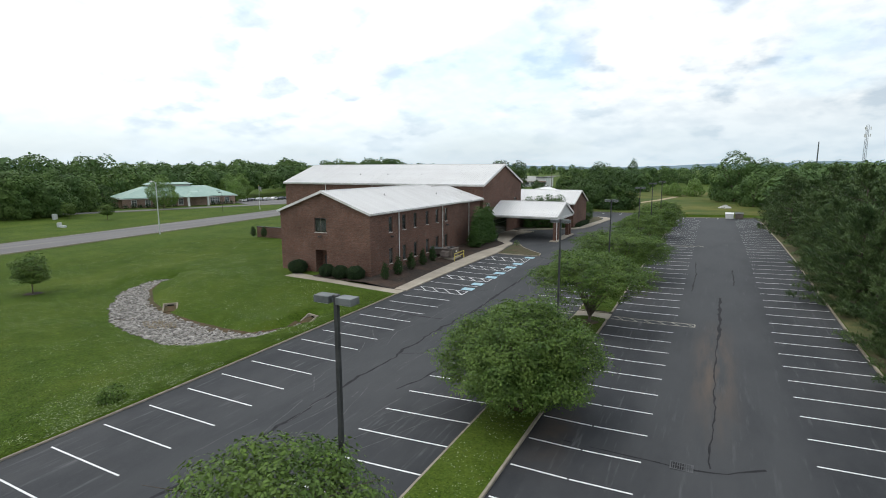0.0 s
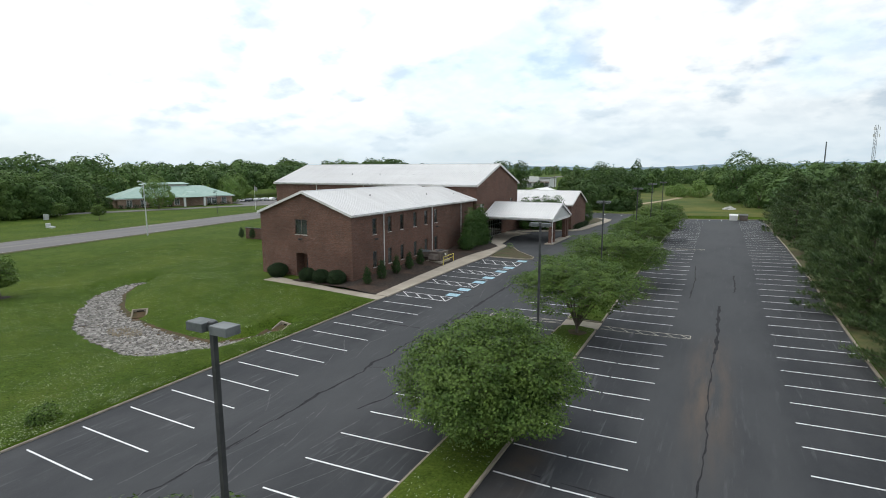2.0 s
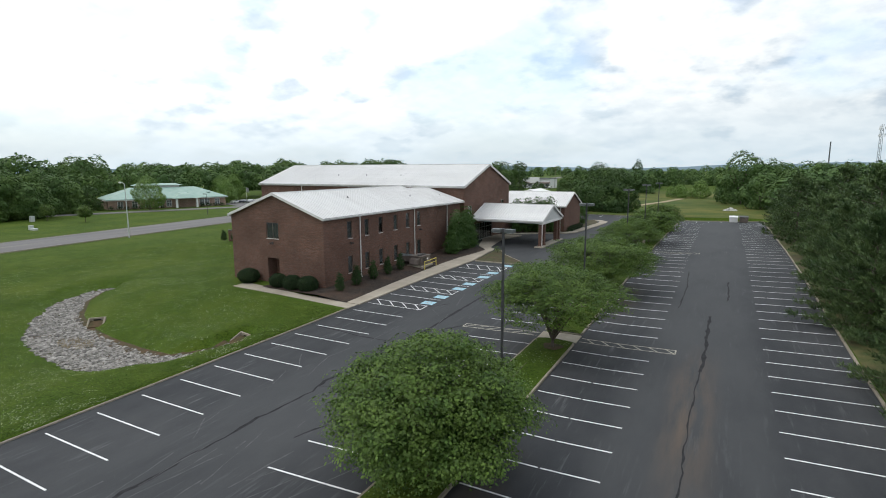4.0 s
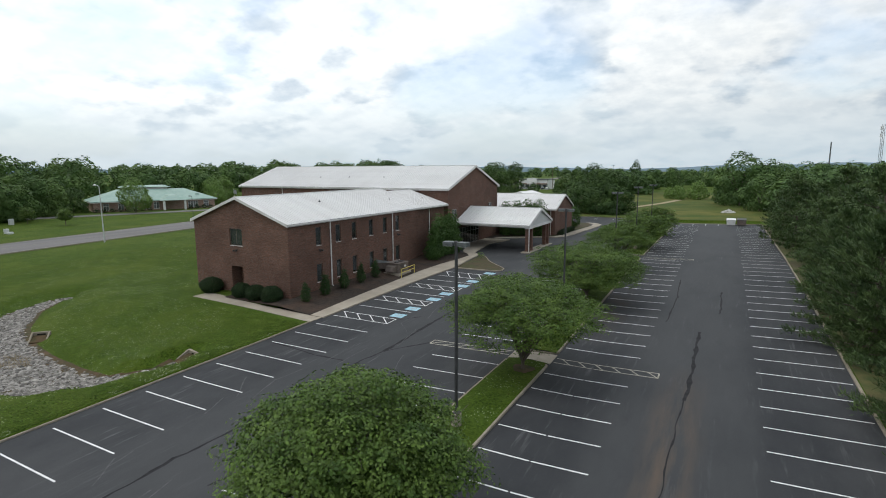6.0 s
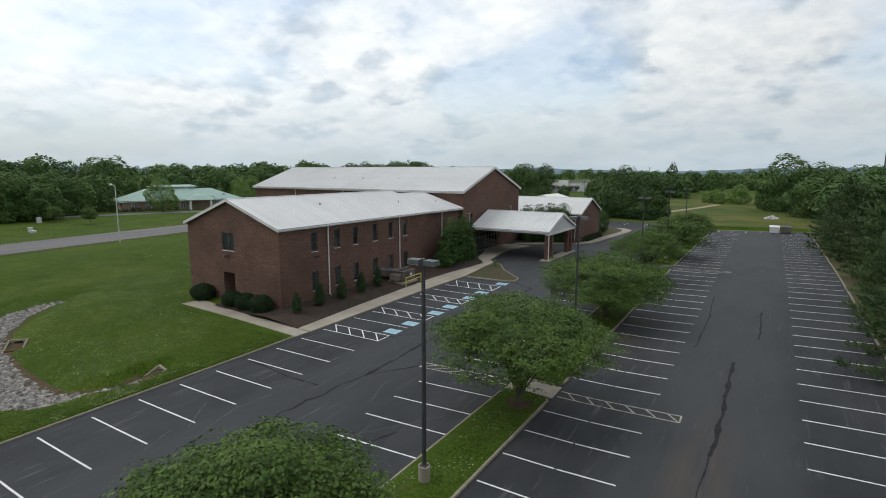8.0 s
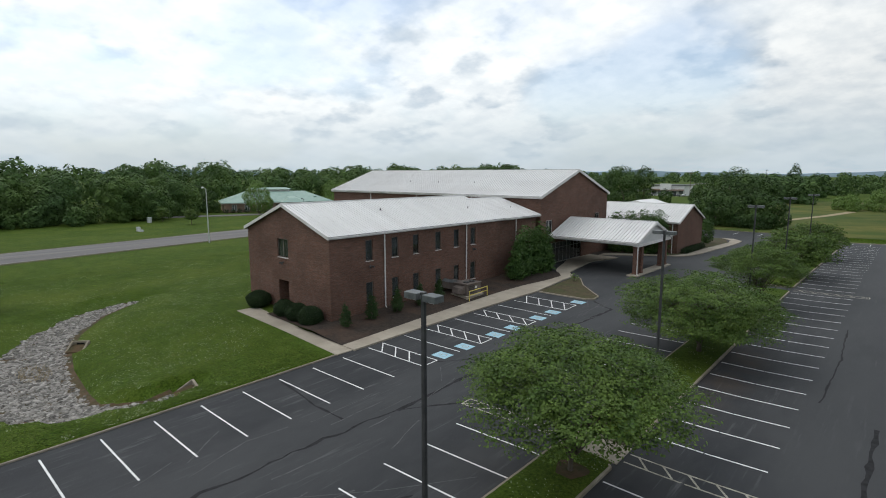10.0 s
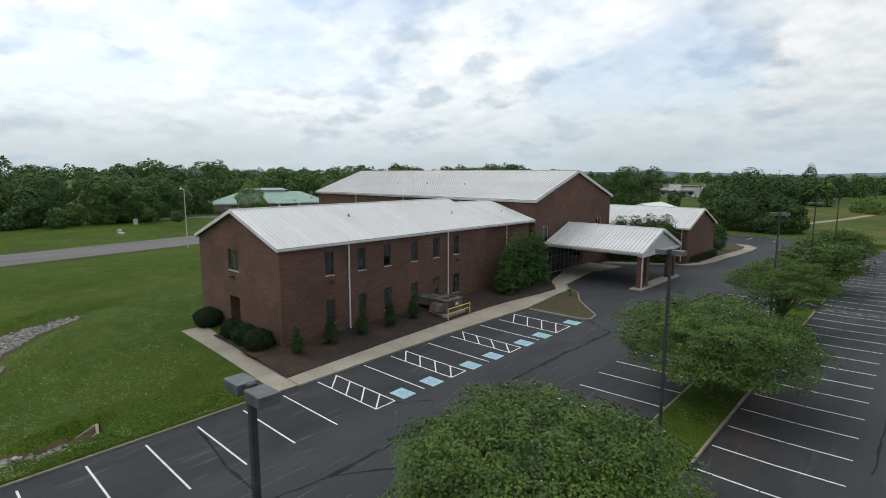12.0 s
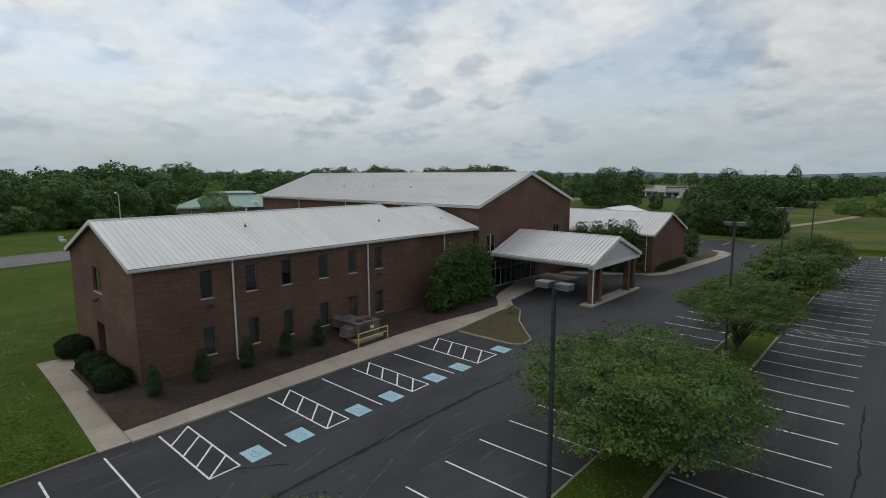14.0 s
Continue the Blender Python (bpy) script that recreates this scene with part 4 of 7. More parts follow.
# ---- the brick buildings ----
def window(parent, axis, face, inward, u0, u1, z0, z1, mullions=(), bars=(), pane=GLASS_DARK, frame_mat=FRAME, blind=0.0, wide=0.06, label="", sill_mat=None):
    """A window set back in an opening. face: the wall's outer plane; inward: +1 or -1 along the axis."""
    a = face + inward * 0.10
    b = a + inward * 0.06
    lo, hi = min(a, b), max(a, b)
    put = (lambda m, s0, s1, p0, p1, q0, q1: m.box(s0, s1, p0, p1, q0, q1)) if axis == "x" else (lambda m, s0, s1, p0, p1, q0, q1: m.box(p0, p1, s0, s1, q0, q1))
    w = Mesh()
    put(w, lo, hi, u0, u0 + wide, z0, z1)
    put(w, lo, hi, u1 - wide, u1, z0, z1)
    put(w, lo, hi, u0 + wide, u1 - wide, z1 - wide, z1)
    put(w, lo, hi, u0 + wide, u1 - wide, z0, z0 + wide)
    win = part("window", w, frame_mat, parent, label)
    for u in mullions:
        part("mullion", put(Mesh(), lo + 0.004, hi - 0.004, u - wide * 0.5, u + wide * 0.5, z0 + wide, z1 - wide), frame_mat, win)
    for z in bars:
        part("crossbar", put(Mesh(), lo + 0.008, hi - 0.008, u0 + wide, u1 - wide, z - 0.025, z + 0.025), frame_mat, win)
    mid = (a + b) / 2
    glass = part("pane", put(Mesh(), mid - 0.006, mid + 0.006, u0 + wide * 0.6, u1 - wide * 0.6, z0 + wide * 0.6, z1 - wide * 0.6), pane, win)
    glass.visible_shadow = False
    s0, s1 = sorted((face - inward * 0.03, face + inward * 0.099))
    part("sill", put(Mesh(), s0, s1, u0 - 0.02, u1 + 0.02, z0 - 0.06, z0 - 0.002), sill_mat or frame_mat, win)
    # grey blind added behind the glass, its tone imitating the reflected sky
    if blind:
        k0, k1 = sorted((face + inward * 0.2, face + inward * 0.22))
        part("blind", put(Mesh(), k0, k1, u0 + 0.02, u1 - 0.02, z0 + (z1 - z0) * (1 - blind), z1 - 0.03), BLIND, win)
    return win


def metal_slope(parent, axis, a0, a1, top, bottom, pane_w, separate=True):
    """Standing-seam panels over one slope; top and bottom are (u, z), the seams run down the slope."""
    k = max(1, round((a1 - a0) / pane_w))
    w = (a1 - a0) / k
    (ut, zt), (ub, zb) = top, bottom
    run = math.hypot(ub - ut, zb - zt)
    nu, nz = -(zb - zt) / run, (ub - ut) / run
    if nz < 0:
        nu, nz = -nu, -nz

    def put(s, u, z):
        return (u, s, z) if axis == "y" else (s, u, z)

    def one(m, s0):
        # each panel stops short, so the dark deck reads as shade along the seam
        outline = [(0.0, 0.0), (w - 0.045, 0.0), (w - 0.045, 0.075), (w - 0.085, 0.075), (w - 0.09, 0.022), (0.0, 0.022)]
        m.loft([[put(s0 + s, ut + nu * h, zt + nz * h) for s, h in outline], [put(s0 + s, ub + nu * h, zb + nz * h) for s, h in outline]])

    if not separate:
        m = Mesh()
        for i in range(k):
            one(m, a0 + i * w)
        part("roof_panels", m, ROOF, parent, kind="stuff")
        return
    m = Mesh()
    one(m, a0)
    me = m.data("roof_panel", ROOF, root_of(parent).location)
    for i in range(k):
        ob = new("roof_panel", me)
        ob.parent = parent
        ob.location = (0, i * w, 0) if axis == "y" else (i * w, 0, 0)


def gable_roof(parent, axis, a0, a1, ridge, low, high, seen, pane_w=0.46, board=0.26):
    """A gabled metal roof along an axis from a0 to a1; ridge, low and high are (u, z), low and high the two eaves."""
    # deck coloured dark: its strips between panels imitate the seams' shadow
    seam_shade_deck = Mesh()
    t = 0.16
    for (u, z) in (low, high):
        seam_shade_deck.prism([(ridge[0], ridge[1] - 0.03), (u, z - 0.03), (u, z - 0.03 - t), (ridge[0], ridge[1] - 0.03 - t)], "x" if axis == "x" else "y", a0 + 0.03, a1 - 0.03)
    roof = part("roof", seam_shade_deck, LAMP_GREY, parent, "pale grey standing-seam metal roof")
    for (u, z), flag in ((low, seen in ("low", "both")), (high, seen in ("high", "both"))):
        metal_slope(roof, axis, a0, a1, ridge, (u, z), pane_w, flag)
    put = (lambda m, s0, s1, u0, u1, z0, z1: m.box(u0, u1, s0, s1, z0, z1)) if axis == "y" else (lambda m, s0, s1, u0, u1, z0, z1: m.box(s0, s1, u0, u1, z0, z1))
    part("ridge_cap", put(Mesh(), a0 - 0.02, a1 + 0.02, ridge[0] - 0.16, ridge[0] + 0.16, ridge[1] - 0.01, ridge[1] + 0.06), ROOF, roof)
    for (u, z) in (low, high):
        s = 1 if u > ridge[0] else -1
        u0, u1 = sorted((u - s * 0.02, u - s * 0.06))
        part("fascia", put(Mesh(), a0, a1, u0, u1, z - board, z - 0.04), TRIM, roof)
        g0, g1 = sorted((u - s * 0.015, u + s * 0.11))
        part("gutter", put(Mesh(), a0 + 0.02, a1 - 0.02, g0, g1, z - 0.17, z - 0.045), TRIM, roof, "white metal gutter")
    for a, s in ((a0, -1), (a1, 1)):
        for (u, z) in (low, high):
            b0, b1 = sorted((a, a + s * 0.05))
            part("rake_board", Mesh().prism([(ridge[0], ridge[1] + 0.055), (u, z + 0.055), (u, z - board), (ridge[0], ridge[1] - board)], axis, b0, b1), TRIM, roof)
    return roof


def downspout(parent, x, y, z0, z1, mat=TRIM):
    m = Mesh().soft_box(x - 0.05, x + 0.05, y - 0.06, y + 0.06, z0 + 0.2, z1, 0.012)
    m.loft([[(x + dx, y + dy, z0 + dz) for dx, dy, dz in ((-0.05, -0.055, 0.3), (-0.05, 0.055, 0.3), (0.05, 0.055, 0.22), (0.05, -0.055, 0.22))], [(x + dx + 0.22, y + dy, z0 + dz) for dx, dy, dz in ((-0.05, -0.055, 0.1), (-0.05, 0.055, 0.1), (0.05, 0.055, 0.02), (0.05, -0.055, 0.02))]])
    sp = part("downspout", m, mat, parent, "white metal downspout")
    for z in (z0 + 1.2, (z0 + z1) / 2, z1 - 0.8):
        part("strap", Mesh().box(x - 0.06, x + 0.055, y - 0.085, y + 0.085, z, z + 0.04), mat, sp)


def wall_lamp(parent, axis, face, out, u, z):
    """A small twin floodlight on the wall."""
    def pt(d, s, h):
        return (face + out * d, u + s, z + h) if axis == "x" else (u + s, face + out * d, z + h)
    m = Mesh().loft([[pt(0, -0.08, -0.08), pt(0, 0.08, -0.08), pt(0, 0.08, 0.08), pt(0, -0.08, 0.08)], [pt(0.07, -0.06, -0.06), pt(0.07, 0.06, -0.06), pt(0.07, 0.06, 0.06), pt(0.07, -0.06, 0.06)]])
    lamp = part("wall_lamp", m, DARK_METAL, parent, "dark twin wall floodlight")
    for s in (-1, 1):
        part("lamp_head", Mesh().tube([pt(0.06, s * 0.05, 0), pt(0.18, s * 0.16, -0.02), pt(0.34, s * 0.24, -0.1)], [0.03, 0.07, 0.1], 8), DARK_METAL, lamp)


def roof_vent(parent, x, y, z):
    v = part("roof_vent", Mesh().tube([(x, y, z - 0.15), (x, y, z + 0.2)], 0.05, 8).tube([(x, y, z + 0.205), (x, y, z + 0.24), (x, y, z + 0.26)], [0.08, 0.08, 0.03], 8), LAMP_GREY, parent, "short grey vent pipe")
    part("flashing", Mesh().loft([[(x + 0.2 * math.cos(a), y + 0.2 * math.sin(a), z - 0.1) for a in [i * 0.785 for i in range(8)]], [(x + 0.09 * math.cos(a), y + 0.09 * math.sin(a), z + 0.1) for a in [i * 0.785 for i in range(8)]]]), DARK_METAL, v)


# the two-storey wing
AX, AY = -37.5, 53.3                      # outer faces of its east and south walls
A_W, A_N = -52.2, 89.0
wing = thing("brick_building", (-45, 53.3, 0.6), "two-storey red-brown brick wing with pale metal gable roof", "building")
UP = [(57.55, 58.48), (60.97, 61.90), (64.03, 64.93), (67.53, 68.47), (70.66, 71.60), (73.72, 74.70)]
east_holes = [(a, b, z0, z1) for a, b in UP for z0, z1 in ((5.98, 8.03), (1.79, 3.86))]
part("wall", Mesh().panel("x", AX - 0.3, 0.3, AY, 79.7, 0.0, 8.66, east_holes), BRICK, wing)
part("wall", Mesh().panel("x", AX - 0.85, 0.3, 79.7, A_N, 0.0, 8.66), BRICK, wing)
part("wall", Mesh().panel("y", 79.4, 0.3, AX - 0.85, AX - 0.302, 0.0, 8.66), BRICK, wing)
gable_holes = [(-46.3, -44.35, 6.05, 7.95), (-46.3, -44.45, 0.55, 3.7)]
part("wall", Mesh().panel("y", AY + 0.002, 0.3, A_W, AX - 0.302, 0.0, 8.6, gable_holes), BRICK, wing)
part("gable", Mesh().prism([(A_W, 8.602), (AX - 0.302, 8.602), (AX - 0.302, 8.75), (-44.85, 11.25), (A_W, 8.7)], "y", AY + 0.002, AY + 0.3), BRICK, wing)
part("wall", Mesh().panel("x", A_W, 0.3, AY + 0.304, A_N, 0.0, 8.66), BRICK, wing)
part("floor_slab", Mesh().box(A_W + 0.31, AX - 0.9, AY + 0.31, A_N, 4.5, 4.8), INSIDE, wing)
part("inner_wall", Mesh().box(-42.0, -41.8, AY + 0.31, A_N, 0.4, 8.6), INSIDE, wing)
for i, (a, b) in enumerate(UP):
    window(wing, "x", AX, -1, a, b, 5.98, 8.03, blind=(0.93, 0.9, 0.55, 0.93, 0.95, 0.95)[i], sill_mat=TRIM, label="narrow dark upper window")
    window(wing, "x", AX, -1, a, b, 1.79, 3.86, blind=(0.95, 0.95, 0.9, 0.95, 0.92, 0.95)[i], sill_mat=TRIM, label="narrow dark lower window")
window(wing, "y", AY, 1, -46.3, -44.35, 6.05, 7.95, mullions=(-45.32,), blind=0.95, sill_mat=TRIM, label="twin gable window with a pale sill")
# brick joint courses across the walls
part("brick_course", Mesh().box(AX - 0.01, AX + 0.012, AY, 79.7, 4.98, 5.03), BRICK, wing)
part("brick_course", Mesh().box(A_W, AX, AY - 0.012, AY + 0.01, 4.98, 5.03), BRICK, wing)
# the recessed side door
part("door_recess", Mesh().panel("x", -46.6, 0.29, AY + 0.302, AY + 1.4, 0.4, 3.9).panel("x", -44.44, 0.29, AY + 0.302, AY + 1.4, 0.4, 3.9).panel("y", AY + 1.4, 0.1, -46.6, -44.1, 0.4, 3.9, [(-45.9, -44.85, 0.72, 2.85)]).box(-46.3, -44.45, AY + 0.302, AY + 1.4, 3.71, 3.85).box(-46.3, -44.45, AY + 0.0, AY + 1.4, 0.5, 0.72), BRICK, wing)
door = part("door", Mesh().box(-45.88, -44.87, AY + 1.42, AY + 1.47, 0.73, 2.83), DARK_METAL, wing, "dark metal side door")
part("handle", Mesh().tube([(-45.0, AY + 1.36, 1.7), (-45.0, AY + 1.40, 1.75), (-45.0, AY + 1.36, 1.85)], 0.015, 6), LAMP_GREY, door)
gable_roof(wing, "y", 53.02, 80.9, (-44.85, 11.45), (-52.45, 8.74), (-37.22, 8.74), "high", 0.41)
gable_roof(wing, "y", 80.92, 89.1, (-44.6, 10.95), (-52.3, 8.70), (-37.30, 8.70), "high", 0.41)
part("roof_step", Mesh().prism([(-52.3, 8.6), (-37.4, 8.6), (-44.85, 11.35)], "y", 80.6, 80.88), TRIM, wing)
for y, z in ((59.95, 0.86), (72.85, 1.2), (84.0, 1.3)):
    downspout(wing, AX + 0.10 if y < 79 else AX - 0.45, y, z, 8.56)
for x, y in ((-42.0, 63.5), (-40.8, 77.2), (-40.6, 86.4)):
    roof_vent(wing, x, y, lerp(x, [(-44.85, 11.45), (-37.22, 8.74)]) - (0.3 if y > 81 else 0))
wall_lamp(wing, "x", AX, 1, 58.1, 5.45)
wall_lamp(wing, "x", AX, 1, 74.2, 5.45)
wall_lamp(wing, "y", AY, -1, -45.3, 5.55)

# the tall hall behind it
hall = thing("brick_building", (-60, 100, 1.0), "tall red-brown brick hall with wide pale metal roof", "building")
B_S, B_N, B_W = 89.4, 110.6, -85.4
hall_holes = [(90.9, 92.7, 5.6, 7.7), (106.2, 107.8, 6.2, 8.0), (90.6, 101.8, 1.25, 4.3)]
part("wall", Mesh().panel("x", AX - 0.3, 0.3, B_S, B_N, 0.4, 11.0, hall_holes), BRICK, hall)
part("gable", Mesh().prism([(B_S, 11.002), (B_N, 11.002), (B_N, 11.1), (99.9, 14.85), (B_S, 11.1)], "x", AX - 0.3, AX), BRICK, hall)
part("wall", Mesh().panel("y", B_S, 0.3, B_W, AX - 0.302, 0.4, 11.0), BRICK, hall)
part("wall", Mesh().panel("y", B_N - 0.3, 0.3, B_W, AX - 0.302, 0.4, 11.0), BRICK, hall)
part("wall", Mesh().panel("x", B_W, 0.3, B_S + 0.302, B_N - 0.302, 0.4, 11.0), BRICK, hall)
part("gable", Mesh().prism([(B_S, 11.002), (B_N, 11.002), (99.9, 14.85)], "x", B_W, B_W + 0.3), BRICK, hall)
part("inner_wall", Mesh().box(-44.2, -44.0, B_S + 0.31, B_N - 0.31, 0.6, 10.8), INSIDE, hall)
part("floor_slab", Mesh().box(-44.0, AX - 0.31, B_S + 0.31, B_N - 0.31, 4.5, 4.8), INSIDE, hall)
part("floor_slab", Mesh().box(-44.0, AX - 0.31, B_S + 0.31, B_N - 0.31, 1.0, 1.24), INSIDE, hall)
window(hall, "x", AX, -1, 90.9, 92.7, 5.6, 7.7, mullions=(91.8,), frame_mat=TRIM, label="pale-framed twin window")
window(hall, "x", AX, -1, 106.2, 107.8, 6.2, 8.0, mullions=(107.0,), frame_mat=TRIM)
entrance = window(hall, "x", AX, -1, 90.6, 101.8, 1.25, 4.3, mullions=[90.6 + 1.12 * i for i in range(1, 10)], bars=(3.45,), frame_mat=PALE_METAL, label="glazed entrance front with slim metal mullions")
for y in (95.1, 96.2, 98.5, 99.6):
    part("door_handle", Mesh().tube([(AX - 0.04, y - 0.2, 2.1), (AX - 0.0, y - 0.2, 2.15), (AX - 0.0, y - 0.2, 2.55), (AX - 0.04, y - 0.2, 2.6)], 0.018, 6), LAMP_GREY, entrance)
gable_roof(hall, "x", -85.7, -37.2, (99.9, 15.0), (89.0, 11.2), (110.9, 11.2), "low", 0.46, 0.34)
for x in (-42.3, -53.0, -61.0, -68.0):
    if x < -43:
        roof_vent(hall, x, 93.8, 12.85)
for x in (-50.0, -62.0, -74.0):
    downspout(hall, x, B_S - 0.1, 1.0, 10.95)

# the low north wing
low = thing("brick_building", (-32, 120.7, 1.2), "low red-brown brick wing with pale metal roof", "building")
C_S, C_N, C_E = 114.3, 127.2, -26.75
part("wall", Mesh().panel("x", C_E - 0.3, 0.3, C_S, C_N, 0.6, 6.3), BRICK, low)
part("gable", Mesh().prism([(C_S, 6.302), (C_N, 6.302), (C_N, 6.4), (120.7, 9.0), (C_S, 6.4)], "x", C_E - 0.3, C_E), BRICK, low)
part("wall", Mesh().panel("y", C_S, 0.3, -60.0, C_E - 0.302, 0.6, 6.3), BRICK, low)
part("wall", Mesh().panel("y", C_N - 0.3, 0.3, -60.0, C_E - 0.302, 0.6, 6.3), BRICK, low)
gable_roof(low, "x", -60.0, -26.45, (120.7, 9.12), (113.9, 6.48), (127.5, 6.48), "low", 0.46)
downspout(low, -27.6, C_S - 0.1, 1.15, 6.3)
part("cross_roof", Mesh().prism([(-40.5, 8.4), (-33.0, 8.4), (-36.75, 9.5)], "y", 121.0, 130.0), ROOF, low, "pale metal cross gable behind")
part("link_wall", Mesh().box(-44.0, -37.6, 110.62, 114.2, 0.6, 6.4), BRICK, low)

# the canopy over the entrance drive
canopy = thing("entrance_canopy", (-31, 97.4, 1.2), "drive-through entrance canopy with pale metal gable roof on brick pillars", "canopy")
K_S, K_N = 91.25, 103.55
gable_roof(canopy, "x", -37.1, -24.1, (97.35, 7.9), (K_S, 5.58), (K_N, 5.58), "low", 0.46, 0.36)
part("gable", Mesh().prism([(K_S + 0.35, 5.35), (K_N - 0.35, 5.35), (97.4, 7.75)], "x", -24.55, -24.3), STUCCO, canopy, "plain grey stucco gable")
part("soffit", Mesh().box(-37.4, -24.56, K_S + 0.25, K_N - 0.25, 5.12, 5.3), STUCCO, canopy)
part("beam", Mesh().box(-24.9, -24.16, K_S + 0.3, K_N - 0.3, 5.0, 5.34), TRIM, canopy)
for y in (92.1, 93.6, 100.9, 102.4):
    pl = part("pillar", Mesh().soft_box(-25.0, -24.4, y - 0.3, y + 0.3, 1.2, 5.0, 0.03), BRICK, canopy, "brick pillar")
    part("plinth", Mesh().soft_box(-25.06, -24.34, y - 0.36, y + 0.36, 1.15, 1.55, 0.03), BRICK, pl)
downspout(canopy, -24.25, 91.5, 1.25, 5.4)
pier = thing("canopy_kerb", (-24.6, 97, 1.2), "raised concrete kerb island below the canopy pillars", "kerb", kind="structure")
part("kerb_stone", Mesh().soft_box(-25.4, -23.95, 90.9, 103.3, 0.9, lot_z(-24.6, 97) + 0.17, 0.05), CONCRETE, pier)

# the low screen wall west of the wing
screen = thing("screen_wall", (-76, 79, 0.6), "low brown brick screen wall on the lawn", "wall")
part("wall", Mesh().box(-84.0, -66.0, 79.0, 79.3, 0.2, 2.3), BRICK, screen)
part("coping", Mesh().box(-84.1, -65.9, 78.95, 79.35, 2.302, 2.42), DARK_METAL, screen)


# the green-roofed building over the road
def green_office():
    o = (-188.0, 114.6)
    d = Vector((0.385, 0.923, 0))
    n = Vector((-0.923, 0.385, 0))
    g = thing("office_building", (-185, 133, 0), "single-storey pinkish brick office with green metal hip roof", "building")

    def at(u, v, z):
        return (o[0] + d.x * u + n.x * v, o[1] + d.y * u + n.y * v, z)

    def block(m, u0, u1, v0, v1, z0, z1):
        return m.loft([[at(u0, v0, z), at(u1, v0, z), at(u1, v1, z), at(u0, v1, z)] for z in (z0, z1)])
    part("wall", block(Mesh(), 0.8, 40.6, 0.8, 20.0, -0.3, 3.5), BRICK_PALE, g)
    r = Mesh().loft([[at(0, 0, 3.45), at(41.4, 0, 3.45), at(41.4, 20.8, 3.45), at(0, 20.8, 3.45)], [at(0, 0, 3.7), at(41.4, 0, 3.7), at(41.4, 20.8, 3.7), at(0, 20.8, 3.7)], [at(9.5, 8, 7.4), at(32, 8, 7.4), at(32, 13, 7.4), at(9.5, 13, 7.4)]])
    roof = part("roof", r, ROOF_GREEN, g)
    part("fascia", block(Mesh(), -0.1, 41.5, -0.1, 20.9, 3.25, 3.44), TRIM, roof)
    part("monitor", block(Mesh(), 11, 26, 9, 13, 7.2, 8.2), TRIM, roof)
    part("monitor_roof", Mesh().loft([[at(10, 8, 8.2), at(27, 8, 8.2), at(27, 14, 8.2), at(10, 14, 8.2)], [at(12, 10.6, 8.9), at(25, 10.6, 8.9), at(25, 11.4, 8.9), at(12, 11.4, 8.9)]]), ROOF_GREEN, roof)
    port = part("portico_roof", Mesh().loft([[at(21, -4, 3.6), at(30, -4, 3.6), at(30, 3, 3.6), at(21, 3, 3.6)], [at(24, -1, 5.2), at(27, -1, 5.2), at(27, 4, 5.6), at(24, 4, 5.6)]]), ROOF_GREEN, g)
    for u in (22, 29):
        part("column", block(Mesh(), u - 0.35, u + 0.35, -3.6, -2.9, -0.2, 3.6), WHITE, port, "white square column")
    for u in (27.0, 35.0):
        part("dormer", block(Mesh(), u - 0.6, u + 0.6, 3.0, 5.0, 4.6, 5.5), ROOF_GREEN, roof)
    for u in (4.5, 9.0, 13.2, 17.2, 20.2, 31.8, 33.6, 37.4):
        wn = part("window", block(Mesh(), u - 0.9, u + 0.9, 0.70, 0.82, 0.5, 2.9), WHITE, g)
        for s in (-0.42, 0.42):
            part("pane", block(Mesh(), u + s - 0.34, u + s + 0.34, 0.66, 0.699, 0.65, 2.0), GLASS_DARK, wn)
            part("pane", block(Mesh(), u + s - 0.34, u + s + 0.34, 0.66, 0.699, 2.1, 2.8), GLASS_DARK, wn)
    return at


office_at = green_office()


# ---- lamp posts ----
def lamp_post():
    p = thing("lamp_post", (0, 0, 0), "dark square lamp post with two grey shoebox heads", "lamp post", "car park lamp posts")
    b = Mesh()
    b.loft([[(0.27 * math.cos(a), 0.27 * math.sin(a), z) for a in [i * 0.3927 for i in range(16)]] for z in (0, 0.72, 0.76)])
    part("concrete_base", b, CONCRETE, p, "round concrete footing", smooth=False)
    part("base_plate", Mesh().soft_box(-0.17, 0.17, -0.17, 0.17, 0.76, 0.8, 0.01), DARK_METAL, p)
    rings = []
    for z, h in ((0.8, 0.068), (5.0, 0.065), (9.95, 0.06)):
        rings.append([(-h, -h, z), (h, -h, z), (h, h, z), (-h, h, z)])
    part("pole", Mesh().loft(rings), DARK_METAL, p)
    part("cap", Mesh().soft_box(-0.09, 0.09, -0.09, 0.09, 9.95, 10.04, 0.02), DARK_METAL, p)
    for s in (-1, 1):
        a, c = sorted((s * 0.06, s * 0.12))
        part("arm", Mesh().box(a, c, -0.06, 0.06, 9.80, 9.94), LAMP_GREY, p)
        a, c = sorted((s * 0.12, s * 0.68))
        head = part("lamp_head", Mesh().soft_box(a, c, -0.21, 0.21, 9.79, 10.0, 0.012), LAMP_GREY, p, "weathered grey shoebox lamp head")
        part("lens", Mesh().box(a + 0.07, c - 0.07, -0.15, 0.15, 9.765, 9.788), LENS, head)
    return p


post = lamp_post()
spots = [(-9.55, 11.7), (-9.45, 36.64), (-9.6, 58.2), (-9.6, 82.6), (-9.7, 101.3), (-9.7, 120.5)]
